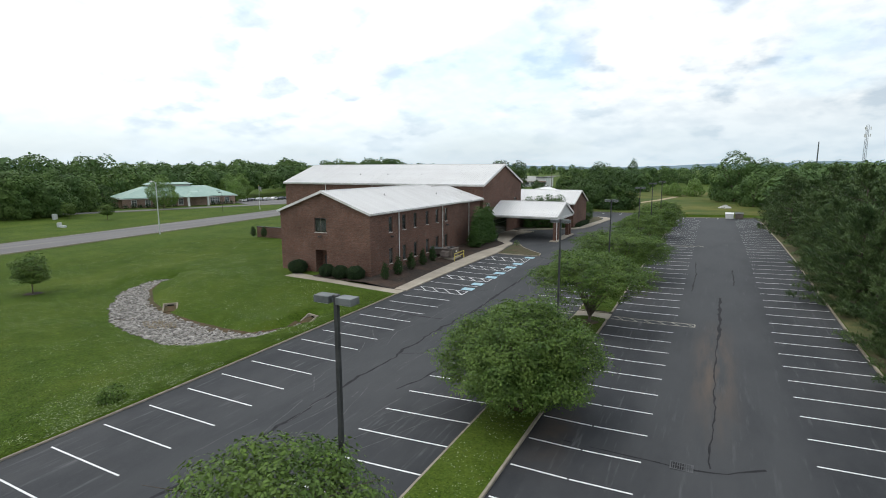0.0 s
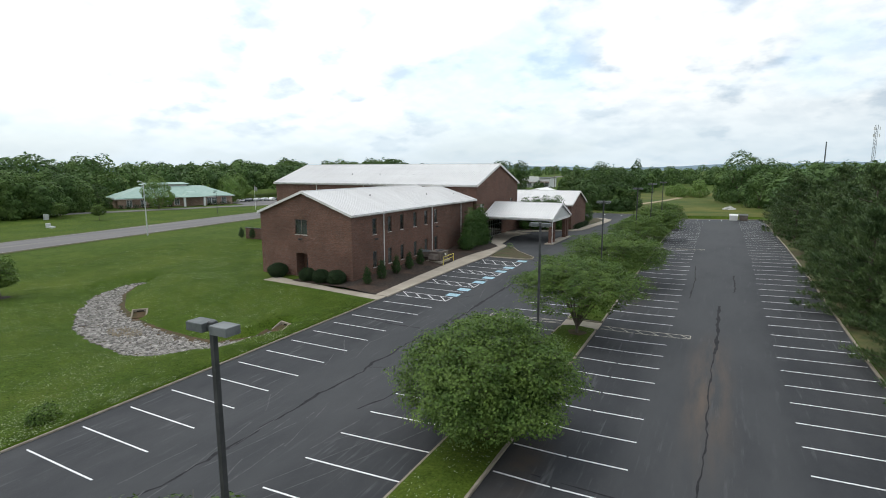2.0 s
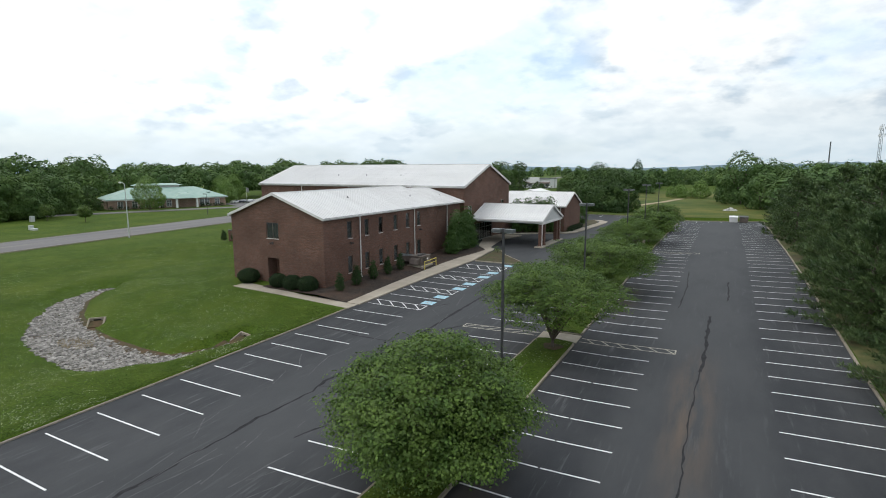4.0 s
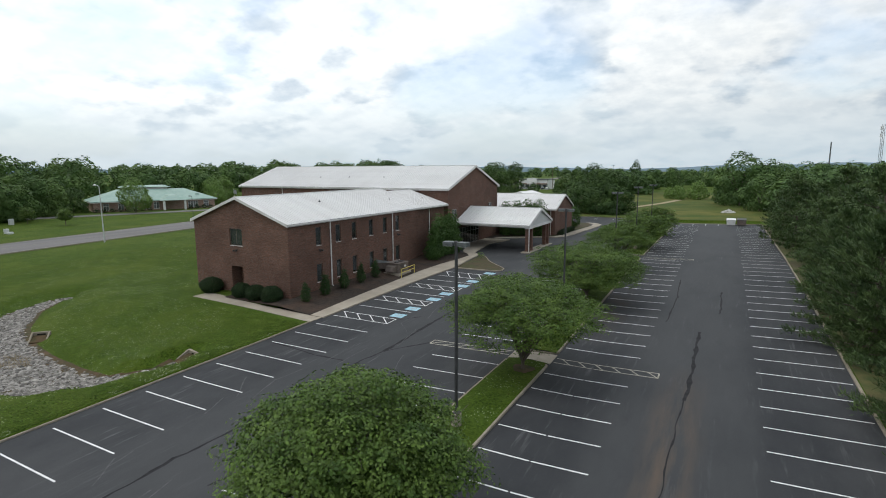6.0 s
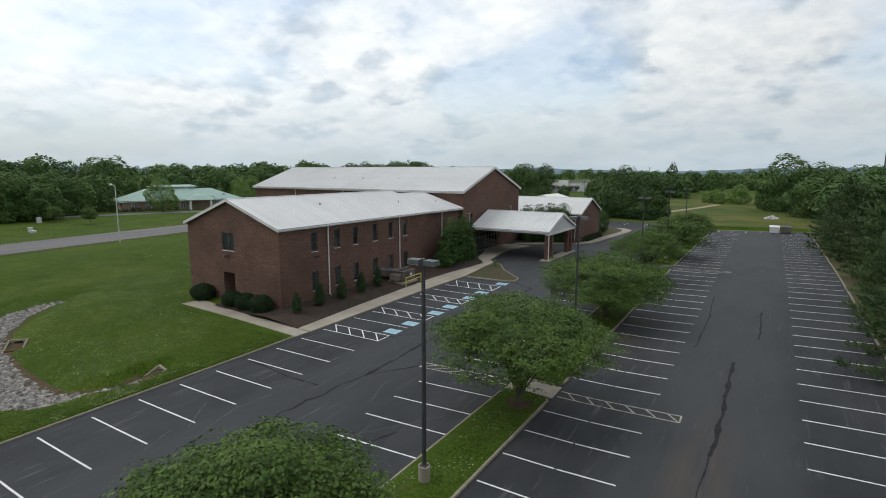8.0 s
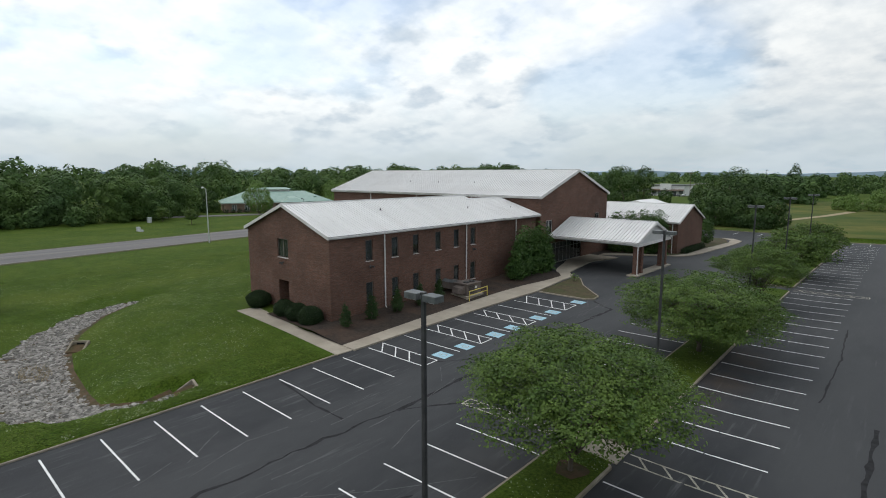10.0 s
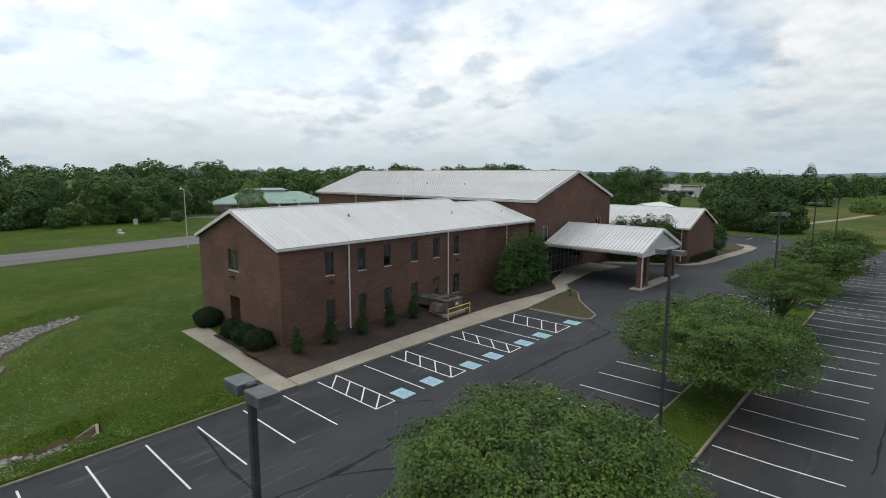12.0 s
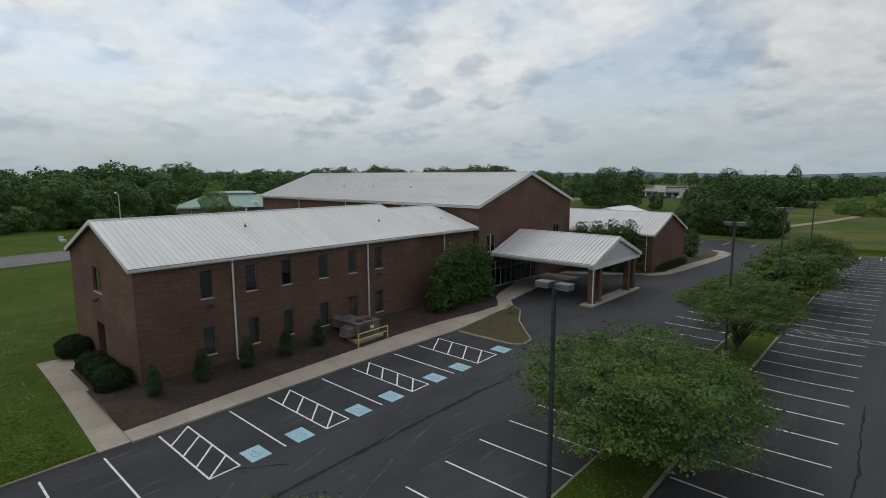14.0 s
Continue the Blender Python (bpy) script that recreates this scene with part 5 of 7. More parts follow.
for i, (x, y) in enumerate(spots):
    z = lot_z(x, y) + 0.16
    if i == 0:
        post.matrix_basis = pose(x, y, z)
    else:
        copy_thing(post, pose(x, y, z))


def road_lamp(x, y):
    p = thing("street_lamp", (x, y, 0), "tall slim grey street lamp beside the road", "street lamp")
    part("pole", Mesh().tube([(x, y, 0), (x, y, 6), (x, y, 11.3)], [0.13, 0.1, 0.07], 8), PALE_METAL, p)
    part("arm", Mesh().tube([(x, y, 11.2), (x - 0.6, y, 11.5), (x - 1.3, y, 11.55)], 0.045, 6), PALE_METAL, p)
    part("lamp_head", Mesh().tube([(x - 1.2, y, 11.55), (x - 1.5, y, 11.55), (x - 1.9, y, 11.5)], [0.1, 0.2, 0.12], 8), WHITE, p)


road_lamp(-107.6, 73.6)


# ---- things by the wall ----
def air_handler():
    z = bed_z(-34.8, 69.3) + 0.05
    a = thing("air_conditioner", (-34.8, 69.3, z), "dusty brown packaged air conditioner on a concrete pad", "air conditioner")
    part("pad", Mesh().soft_box(-35.9, -33.45, 68.2, 71.1, z - 0.25, z + 0.08, 0.03), CONCRETE, a)
    part("cabinet", Mesh().soft_box(-35.6, -33.7, 68.5, 70.9, z + 0.08, z + 1.3, 0.04), AC_TAN, a)
    part("lid", Mesh().box(-35.66, -33.64, 68.44, 70.96, z + 1.3, z + 1.36), AC_TAN, a)
    for y in (69.3, 70.3):
        fan = Mesh().loft([[(-34.5 + 0.36 * math.cos(t), y + 0.36 * math.sin(t), zz) for t in [i * 0.5236 for i in range(12)]] for zz in (z + 1.36, z + 1.44)])
        f = part("fan_guard", fan, DARK_METAL, a)
        for i in range(3):
            c, s = math.cos(i * 1.047), math.sin(i * 1.047)
            part("spoke", Mesh().tube([(-34.5 - 0.36 * c, y - 0.36 * s, z + 1.455), (-34.5 + 0.36 * c, y + 0.36 * s, z + 1.455)], 0.015, 5), LAMP_GREY, f)
    part("intake_hood", Mesh().loft([[(-35.3, 67.75, z + 0.35), (-34.0, 67.75, z + 0.35), (-34.0, 68.5, z + 0.35), (-35.3, 68.5, z + 0.35)], [(-35.3, 68.0, z + 0.95), (-34.0, 68.0, z + 0.95), (-34.0, 68.5, z + 1.1), (-35.3, 68.5, z + 1.1)]]), AC_TAN, a)
    for i in range(5):
        part("louvre", Mesh().box(-33.7, -33.67, 68.75, 69.6, z + 0.35 + i * 0.17, z + 0.43 + i * 0.17), DARK_METAL, a)
    part("label_plate", Mesh().box(-33.7, -33.68, 69.85, 70.2, z + 0.75, z + 1.0), WHITE, a, "pale rating plate")
    part("duct", Mesh().box(-37.48, -35.6, 68.6, 69.5, z + 0.5, z + 1.25).box(-37.48, -35.6, 69.9, 70.7, z + 0.5, z + 1.15), AC_TAN, a)
    part("duct_cover", Mesh().prism([(68.5, z + 1.26), (69.6, z + 1.26), (69.05, z + 1.5)], "x", -37.48, -35.62), LAMP_GREY, a)


air_handler()


def guard_rail():
    z0, z1 = bed_z(-32.9, 68) - 0.02, bed_z(-32.9, 71) - 0.02
    g = thing("guard_rail", (-32.95, 69.5, z0), "yellow pipe guard rail beside the walk", "guard rail")
    for y, z in ((67.95, z0), (71.1, z1)):
        part("post", Mesh().tube([(-32.95, y, z - 0.2), (-32.95, y, z + 1.12)], 0.055, 8), YELLOW, g)
    for h in (0.62, 1.07):
        part("rail", Mesh().tube([(-32.95, 67.95, z0 + h), (-32.95, 71.1, z1 + h)], 0.045, 8), YELLOW, g)


guard_rail()


def culvert(x, y, turn, label):
    z = lawn_z(x, y) + 0.17
    m = pose(x, y, z, 0, 0, turn)
    c = thing("culvert_headwall", (x, y, z), label, "culvert")

    def add(name, mesh, mat):
        mesh.v = [tuple(m @ Vector(v)) for v in mesh.v]
        return part(name, mesh, mat, c)
    add("headwall", Mesh().panel("y", 0.35, 0.16, -0.62, 0.62, -0.5, 0.42, [(-0.36, 0.36, -0.5, 0.26)]), KERB)
    for s in (-1, 1):
        a, b = sorted((s * 0.62, s * 0.76))
        add("wing_wall", Mesh().prism([(-0.8, -0.5), (0.51, -0.5), (0.51, 0.42), (0.35, 0.42), (-0.8, -0.22)], "x", a, b), KERB)
    add("apron", Mesh().prism([(-0.95, -0.5), (0.34, -0.5), (0.34, 0.12), (-0.95, -0.2)], "x", -0.61, 0.61), DIRT)
    # flat black plate closing the hole, painted as the dark inside the pipe
    add("pipe", Mesh().box(-0.355, 0.355, 0.46, 0.505, -0.49, 0.255), SEAL)


culvert(-53.8, 37.2, 48, "weathered concrete culvert mouth in the bank")
culvert(-35.35, 39.4, -12, "weathered concrete culvert mouth near the kerb")


# ---- stones in the ditch ----
def stones():
    rng = np.random.default_rng(5)
    base = bmesh.new()
    bmesh.ops.create_icosphere(base, subdivisions=1, radius=1.0)
    bv = np.array([v.co[:] for v in base.verts])
    bf = np.array([[v.index for v in f.verts] for f in base.faces])
    base.free()
    vs, fs, k = [], [], 0
    seg = list(zip(SWALE, SWALE[1:]))
    lens = np.array([math.hypot(b[0] - a[0], b[1] - a[1]) * (a[2] + b[2]) for a, b in seg])
    for _ in range(14000):
        a, b = seg[rng.choice(len(seg), p=lens / lens.sum())]
        s, o = rng.random(), rng.uniform(-1, 1)
        w = a[2] + (b[2] - a[2]) * s
        dx, dy = b[0] - a[0], b[1] - a[1]
        d = math.hypot(dx, dy)
        w *= 1.0 + 0.16 * noise.noise((a[0] + dx * s, a[1] + dy * s, 3.0 * (o > 0))) + rng.normal(0, 0.05)
        x, y = a[0] + dx * s - dy / d * o * w, a[1] + dy * s + dx / d * o * w
        r = rng.uniform(0.05, 0.14) * (1.6 if rng.random() < 0.08 else 1)
        q = bv * (1 + rng.uniform(-0.25, 0.25, (len(bv), 1))) * np.array([1.25, 0.9, 0.62]) * r
        t = rng.uniform(0, 6.28)
        c, sn = math.cos(t), math.sin(t)
        q = np.stack([q[:, 0] * c - q[:, 1] * sn, q[:, 0] * sn + q[:, 1] * c, q[:, 2]], 1)
        vs.append(q + np.array([x, y, lawn_z(x, y) + r * 0.25]))
        fs.append(bf + k)
        k += len(bv)
    me = bpy.data.meshes.new("ditch_stones")
    me.from_pydata(np.concatenate(vs).tolist(), [], np.concatenate(fs).tolist())
    me.materials.append(STONE)
    tagged(new("ditch_stones", me), "pale grey broken stones lining the ditch", "stones", kind="stuff")
    bed = Mesh()
    rows = []
    for i, (x, y, w) in enumerate(SWALE):
        p, q = SWALE[max(i - 1, 0)], SWALE[min(i + 1, len(SWALE) - 1)]
        dx, dy = q[0] - p[0], q[1] - p[1]
        d = math.hypot(dx, dy)
        rows.append([(x - dy / d * (w * 1.0 + 0.55 * (o > 0) + 0.45 * noise.noise((x, y, 5.0 * o))) * o, y + dx / d * (w * 1.0 + 0.55 * (o > 0) + 0.45 * noise.noise((x, y, 5.0 * o))) * o) for o in (-1, -0.6, -0.2, 0.2, 0.6, 1)])
    for a, b in zip(rows, rows[1:]):
        for s in range(8):
            for j in range(5):
                def pt(u, s_):
                    x = a[u][0] + (b[u][0] - a[u][0]) * s_ / 8
                    y = a[u][1] + (b[u][1] - a[u][1]) * s_ / 8
                    return (x, y, lawn_z(x, y) + 0.03)
                bed.face(pt(j, s), pt(j + 1, s), pt(j + 1, s + 1), pt(j, s + 1))
    single("ditch_bed", bed, DIRT, "brown earth between the ditch stones", "ground", kind="structure")


def dry_weeds():
    rng = np.random.default_rng(12)
    m = Mesh()
    for _ in range(420):
        a, q = rng.uniform(0, 6.28), math.sqrt(rng.random())
        x, y = -50.0 + 2.3 * q * math.cos(a), 33.2 + 1.1 * q * math.sin(a)
        z = lawn_z(x, y)
        h, t, w = rng.uniform(0.15, 0.4), rng.uniform(0, 6.28), 0.035
        dx, dy = rng.normal(0, 0.12), rng.normal(0, 0.12)
        m.face((x - w * math.cos(t), y - w * math.sin(t), z), (x + w * math.cos(t), y + w * math.sin(t), z), (x + dx, y + dy, z + h))
    single("dry_weeds", m, SAND, "tan dry weeds growing between the ditch stones", "weeds", kind="stuff")


stones()
dry_weeds()


# ---- leaves and trees ----
def kites(centres, normals, size, rng, slim=0.55, spread_=0.35):
    """Kite-shaped leaves at centres, roughly across normals."""
    k = len(centres)
    nrm = normals + rng.normal(0, spread_, (k, 3))
    nrm /= np.linalg.norm(nrm, axis=1, keepdims=True) + 1e-9
    t = rng.normal(0, 1, (k, 3))
    t -= nrm * (t * nrm).sum(1, keepdims=True)
    t /= np.linalg.norm(t, axis=1, keepdims=True) + 1e-9
    b = np.cross(nrm, t)
    s = (size * rng.uniform(0.6, 1.35, k))[:, None]
    drop = nrm * s * rng.uniform(-0.18, 0.05, (k, 1))
    v = np.stack([centres - t * s * 0.5, centres + b * s * slim * 0.5 + t * s * 0.05, centres + t * s * 0.5 + drop, centres - b * s * slim * 0.5 + t * s * 0.05], 1)
    return v.reshape(-1, 3)


def quad_mesh(name, v, mat):
    k = len(v) // 4
    me = bpy.data.meshes.new(name)
    me.vertices.add(len(v))
    me.vertices.foreach_set("co", np.ascontiguousarray(v, dtype=np.float32).ravel())
    me.loops.add(4 * k)
    me.loops.foreach_set("vertex_index", np.arange(4 * k, dtype=np.int32))
    me.polygons.add(k)
    me.polygons.foreach_set("loop_start", np.arange(0, 4 * k, 4, dtype=np.int32))
    me.materials.append(mat)
    me.update(calc_edges=True)
    me.validate()
    return me


def crown_points(lobes, count, rng, shell=0.55, gaps=0.0, freq=0.6):
    """Points in a union of ellipsoid lobes (centre, radii), thick near their skins, and directions outward."""
    vol = np.array([a * b * c for _, (a, b, c) in lobes]) ** 0.75
    pick = rng.choice(len(lobes), count, p=vol / vol.sum())
    cen = np.array([c for c, _ in lobes])[pick]
    rad = np.array([r for _, r in lobes])[pick]
    d = rng.normal(0, 1, (count, 3))
    d /= np.linalg.norm(d, axis=1, keepdims=True)
    r = shell + (1 - shell) * rng.random((count, 1)) ** 0.6
    r *= 1 + rng.normal(0, 0.03, (count, 1))
    p = cen + d * r * rad
    if gaps:
        keep = np.array([noise.noise((q[0] * freq, q[1] * freq, q[2] * freq * 1.6)) > gaps - 0.5 for q in p])
        p, d = p[keep], d[keep]
    return p, d


def limbs(rng, trunk_h, r0, ends, lean=0.0):
    """A tapered trunk that forks into limbs reaching toward the ends, each with twigs."""
    m = Mesh()
    top = Vector((lean, 0, trunk_h))
    m.tube([(0, 0, -0.25), (0, 0, 0.05), (lean * 0.4, 0, trunk_h * 0.5), tuple(top)], [r0 * 1.5, r0 * 1.15, r0, r0 * 0.9], 9)
    for e in ends:
        e = Vector(e)
        mid = top.lerp(e, 0.5) + Vector((rng.normal(0, 0.25), rng.normal(0, 0.25), 0.12 * (e - top).length))
        m.tube([tuple(top - Vector((0, 0, 0.1))), tuple(top.lerp(mid, 0.5) + Vector((0, 0, 0.1))), tuple(mid), tuple(e)], [r0 * 0.55, r0 * 0.42, r0 * 0.3, r0 * 0.08], 6)
        for _ in range(4):
            s = rng.uniform(0.3, 0.95)
            p = mid.lerp(e, s)
            q = p + Vector((rng.normal(0, 0.8), rng.normal(0, 0.8), rng.uniform(0.2, 1.1)))
            m.tube([tuple(p), tuple(p.lerp(q, 0.5) + Vector((0, 0, 0.08))), tuple(q)], [r0 * 0.16, r0 * 0.11, r0 * 0.04], 5)
    return m


def tufted(centres, outs, each, size, rng, thick=0.35):
    """Leaves laid over small domes round the centres; gives leaf centres and directions."""
    k = len(centres) * each
    a = rng.uniform(0, 6.283, k)
    q = np.sqrt(rng.random(k))
    s = np.repeat(size * rng.uniform(0.7, 1.3, len(centres)), each)
    off = np.stack([np.cos(a) * q, np.sin(a) * q, thick * (1 - q * q) - 0.1 * q], 1) * s[:, None]
    nn = np.stack([np.cos(a) * q * 0.8, np.sin(a) * q * 0.8, np.full(k, 0.8)], 1) + 0.35 * np.repeat(outs, each, axis=0)
    return np.repeat(centres, each, axis=0) + off, nn


def leafy_tree(seed, height, radius, bottom, count, leaf, mat, name="tree", label="", group="", trunk_h=1.3, r0=0.16, gaps=0.33, category="tree", spray=0.55, each=26, vase=0.0, stems=14, wide_at=0.34):
    """A domed tree standing at the origin: trunk with limbs, crown of single leaves in layered sprays."""
    rng = np.random.default_rng(seed)
    t = thing(name, (0, 0, 0), label, category, group)
    low = bottom + (height - bottom) * wide_at
    k = count // each
    d = rng.normal(0, 1, (k * 2, 3))
    d /= np.linalg.norm(d, axis=1, keepdims=True)
    lump = np.array([1 + 0.30 * noise.noise((q[0] * 1.7 + seed, q[1] * 1.7, q[2] * 1.7)) + 0.16 * noise.noise((q[0] * 4.2, q[1] * 4.2 + seed, q[2] * 4.2)) for q in d])
    r = (0.60 + 0.40 * rng.random(k * 2) ** 0.45) * lump
    up = np.where(d[:, 2] > 0, height - low, low - bottom)
    p = np.stack([d[:, 0] * r * radius, d[:, 1] * r * radius, low + np.sign(d[:, 2]) * np.abs(d[:, 2]) ** 0.9 * r * up], 1)
    f = 1.0 / max(0.9, radius * 0.22)
    thin = np.array([noise.noise((q[0] * f, q[1] * f, q[2] * f * 2.2)) for q in p])
    keep = (thin > gaps - 0.62) & ((d[:, 2] > -0.12) | (rng.random(k * 2) > vase))
    p, d = p[keep][:k], d[keep][:k]
    c, nn = tufted(p, d * np.array([1, 1, 0.6]), each, spray, rng)
    inner = rng.random(len(p)) < 0.5
    mid = np.array([0, 0, low])
    ci, ni = tufted(mid + (p[inner] - mid) * rng.uniform(0.45, 0.8, (inner.sum(), 1)), d[inner], max(6, each // 2), spray * 1.2, rng)
    c, nn = np.concatenate([c, ci]), np.concatenate([nn, ni])
    c[:, 2] = np.maximum(c[:, 2], bottom * 0.8)
    ends = []
    for i in range(stems):
        a = i * 2.4 + rng.uniform(-0.3, 0.3)
        q = radius * (0.25 + 0.55 * ((i * 0.618) % 1))
        ends.append((q * math.cos(a), q * math.sin(a), low + (height - low) * rng.uniform(0.15, 0.55) * (1.25 - 0.5 * q / radius)))
    part("trunk", limbs(rng, trunk_h, r0, ends), BARK, t)
    crown = new("crown", quad_mesh("crown", kites(c, nn, leaf, rng, 0.6, 0.34), mat))
    crown.parent = t
    return t


def shrub(seed, lobes, count, leaf, mat, name, label, category="shrub", group="", stems=True, loc=(0, 0, 0), ragged=0.5):
    rng = np.random.default_rng(seed)
    t = thing(name, (0, 0, 0), label, category, group)
    p, d = crown_points(lobes, count // 14, rng, 0.72)
    p += rng.normal(0, leaf * ragged, p.shape)
    p, d = tufted(p, d * 1.6, 14, leaf * 1.9, rng, 0.6)
    keep = p[:, 2] > 0.0
    crown = new("foliage", quad_mesh("foliage", kites(p[keep], d[keep], leaf, rng, 0.55, 0.5), mat))
    crown.parent = t
    if stems:
        m = Mesh()
        for i in range(4):
            (x, y, z), r = lobes[i % len(lobes)]
            m.tube([(0.12 * math.cos(i * 1.6), 0.12 * math.sin(i * 1.6), -0.15), (x * 0.5, y * 0.5, z * 0.5), (x, y, z + r[2] * 0.4)], [0.05, 0.04, 0.015], 5)
        part("stems", m, BARK, t)
    t.matrix_basis = pose(*loc)
    return t


def at_spots(t, spots):
    """Stand a thing at the first spot (x, y, z, turn, scale) and copies of it at the others; scale may be (across, up)."""
    out = []
    for i, (x, y, z, turn, size) in enumerate(spots):
        wide, tall = size if isinstance(size, tuple) else (size, size)
        m = pose(x, y, z, 0, 0, turn)
        if i == 0:
            t.matrix_basis = m
            t.scale = (wide, wide, tall)
            o = t
        else:
            o = copy_thing(t, m)
            o.scale = (wide, wide, tall)
        out.append(o)
    return out


def turf_z(x, y):
    return lot_z(x, y) + 0.2


ISL = "trees on the planted island"
lab = "spreading green maple-like shade tree with low forked trunk"
tree_a = leafy_tree(11, 6.2, 4.1, 1.0, 66000, 0.135, LEAF, label=lab, group=ISL, gaps=0.26, vase=0.2)
at_spots(tree_a, [(-9.1, 27.2, turf_z(-9, 27), 0, (1.04, 1.0))])
tree_b = leafy_tree(23, 6.3, 4.4, 1.7, 46000, 0.125, LEAF, label=lab, group=ISL, trunk_h=0.6, r0=0.11, gaps=0.37, vase=0.8, stems=26, wide_at=0.5, spray=0.46)
at_spots(tree_b, [(-9.0, 45.9, turf_z(-9, 46), 0, (1.1, 0.97)), (-9.3, 84.6, turf_z(-9, 84), 200, (0.89, 0.88))])
tree_c = leafy_tree(37, 6.3, 3.4, 2.0, 26000, 0.14, LEAF, label=lab, group=ISL, gaps=0.46, vase=0.5)
at_spots(tree_c, [(-9.4, 8.9, turf_z(-9, 9), 40, 1.0)])
tree_d = leafy_tree(41, 6.1, 5.2, 1.3, 60000, 0.125, LEAF, label=lab, group=ISL, trunk_h=0.7, r0=0.16, gaps=0.34, vase=0.45, stems=26, wide_at=0.42, spray=0.5)
at_spots(tree_d, [(-9.4, 66.4, turf_z(-9, 66), 95, (1.04, 0.96))])
tree_e = leafy_tree(43, 5.7, 4.1, 1.3, 16000, 0.22, LEAF, label=lab, group=ISL, gaps=0.4, vase=0.5, each=20)
at_spots(tree_e, [(-9.3, 105.0, turf_z(-9, 105), 140, (1.05, 0.98)), (-9.3, 125.0, turf_z(-9, 125), 210, (0.95, 0.96))])

lawn_tree = leafy_tree(51, 5.0, 1.9, 1.3, 6000, 0.2, LEAF, label="small young green tree in a mulch ring on the lawn", trunk_h=1.2, r0=0.07, gaps=0.34, spray=0.42, each=18, stems=9)
at_spots(lawn_tree, [(-73.4, 32.9, lawn_z(-73.4, 32.9), 0, 1.0), (-151.5, 88.4, 0.1, 60, 0.95), (-166.0, 86.0, 0.1, 120, 0.95)])
ring = Mesh()
ring.face(*[(-73.4 + 1.0 * math.cos(i * 0.45), 32.9 + 1.0 * math.sin(i * 0.45), lawn_z(-73.4 + 1.0 * math.cos(i * 0.45), 32.9 + 1.0 * math.sin(i * 0.45)) + 0.03) for i in range(14)])
single("mulch_ring", ring, MULCH, "dark mulch ring below the young tree", "planting bed", kind="structure")

# clipped round bushes at the gable, cone shrubs along the wall
def clipped_bush(seed, r, h):
    """A ball-shaped bush, sheared smooth, with small leaves all over its skin."""
    rng = np.random.default_rng(seed)
    t = thing("round_bush", (0, 0, 0), "clipped dark green round bush at the gable wall", "bush", "bushes at the gable")
    k = 9000
    d = rng.normal(0, 1, (k, 3))
    d /= np.linalg.norm(d, axis=1, keepdims=True)
    lump = np.array([1 + 0.10 * noise.noise((q[0] * 2.2 + seed, q[1] * 2.2, q[2] * 2.2)) for q in d])
    p = d * np.array([r, r, h * 0.55]) * (lump * rng.uniform(0.86, 1.03, k))[:, None] + np.array([0, 0, h * 0.48])
    keep = p[:, 2] > 0.02
    crown = new("foliage", quad_mesh("foliage", kites(p[keep], d[keep] + np.array([0, 0, 0.25]), 0.14, rng, 0.6, 0.75), HEDGE))
    crown.parent = t
    m = Mesh()
    for i in range(5):
        a = i * 1.26
        m.tube([(0.1 * math.cos(a), 0.1 * math.sin(a), -0.15), (r * 0.35 * math.cos(a), r * 0.35 * math.sin(a), h * 0.4), (r * 0.6 * math.cos(a), r * 0.6 * math.sin(a), h * 0.75)], [0.05, 0.035, 0.012], 5)
    part("stems", m, BARK, t)
    return t


at_spots(clipped_bush(71, 1.42, 1.9), [(-48.4, 52.1, 0.66, 0, 0.88)])
at_spots(clipped_bush(72, 1.18, 1.75), [(-43.5, 52.1, 0.6, 50, 0.88), (-41.3, 52.05, 0.58, 130, 0.9), (-38.9, 52.0, 0.55, 220, 0.98)])
cone = shrub(73, [((0, 0, 0.75), (0.62, 0.62, 0.8)), ((0.05, 0.02, 1.45), (0.42, 0.42, 0.75)), ((0, 0, 2.0), (0.22, 0.22, 0.5))], 5000, 0.11, LEAF_DARK, "cone_shrub", "narrow upright dark green shrub in the mulch bed", "shrub", "shrubs along the brick wall", ragged=1.0)
at_spots(cone, [(-35.5, y, bed_z(-35.5, y), 40 * i, (s * 0.8, s * 0.92)) for i, (y, s) in enumerate(((53.4, 0.93), (56.5, 1.05), (59.8, 1.03), (63.0, 1.0), (65.95, 0.98)))])
cone2 = [(-83.6, 77.6, 0.55, 0, 0.85), (-80.6, 77.6, 0.6, 60, 0.9)]
for x, y, z, tt, s in cone2:
    o = copy_thing(cone, pose(x, y, z, 0, 0, tt))
    o.scale = (s, s, s)
    tagged(o, "small cone shrub before the screen wall")

hr = random.Random(6)
HOLLY = []
for y, h in ((-3.9, 4.8), (-2.5, 5.9), (-1.0, 6.4), (0.5, 6.1), (1.9, 6.6), (3.2, 6.0), (4.3, 5.0)):
    x = hr.uniform(-0.5, 0.5)
    for k in range(8):
        f = k / 7.0
        HOLLY.append(((x + hr.uniform(-0.15, 0.15), y + hr.uniform(-0.12, 0.12), 0.6 + (h - 1.0) * f), (1.05 * (1 - 0.72 * f ** 1.6), 0.85 * (1 - 0.68 * f ** 1.6), 0.75)))
holly = shrub(79, HOLLY, 34000, 0.22, LEAF_HOLLY, "holly", "tall ragged green holly clump beside the entrance walk", "shrub", ragged=0.8)
holly.matrix_basis = pose(-35.1, 83.4, bed_z(-35.0, 83.4))
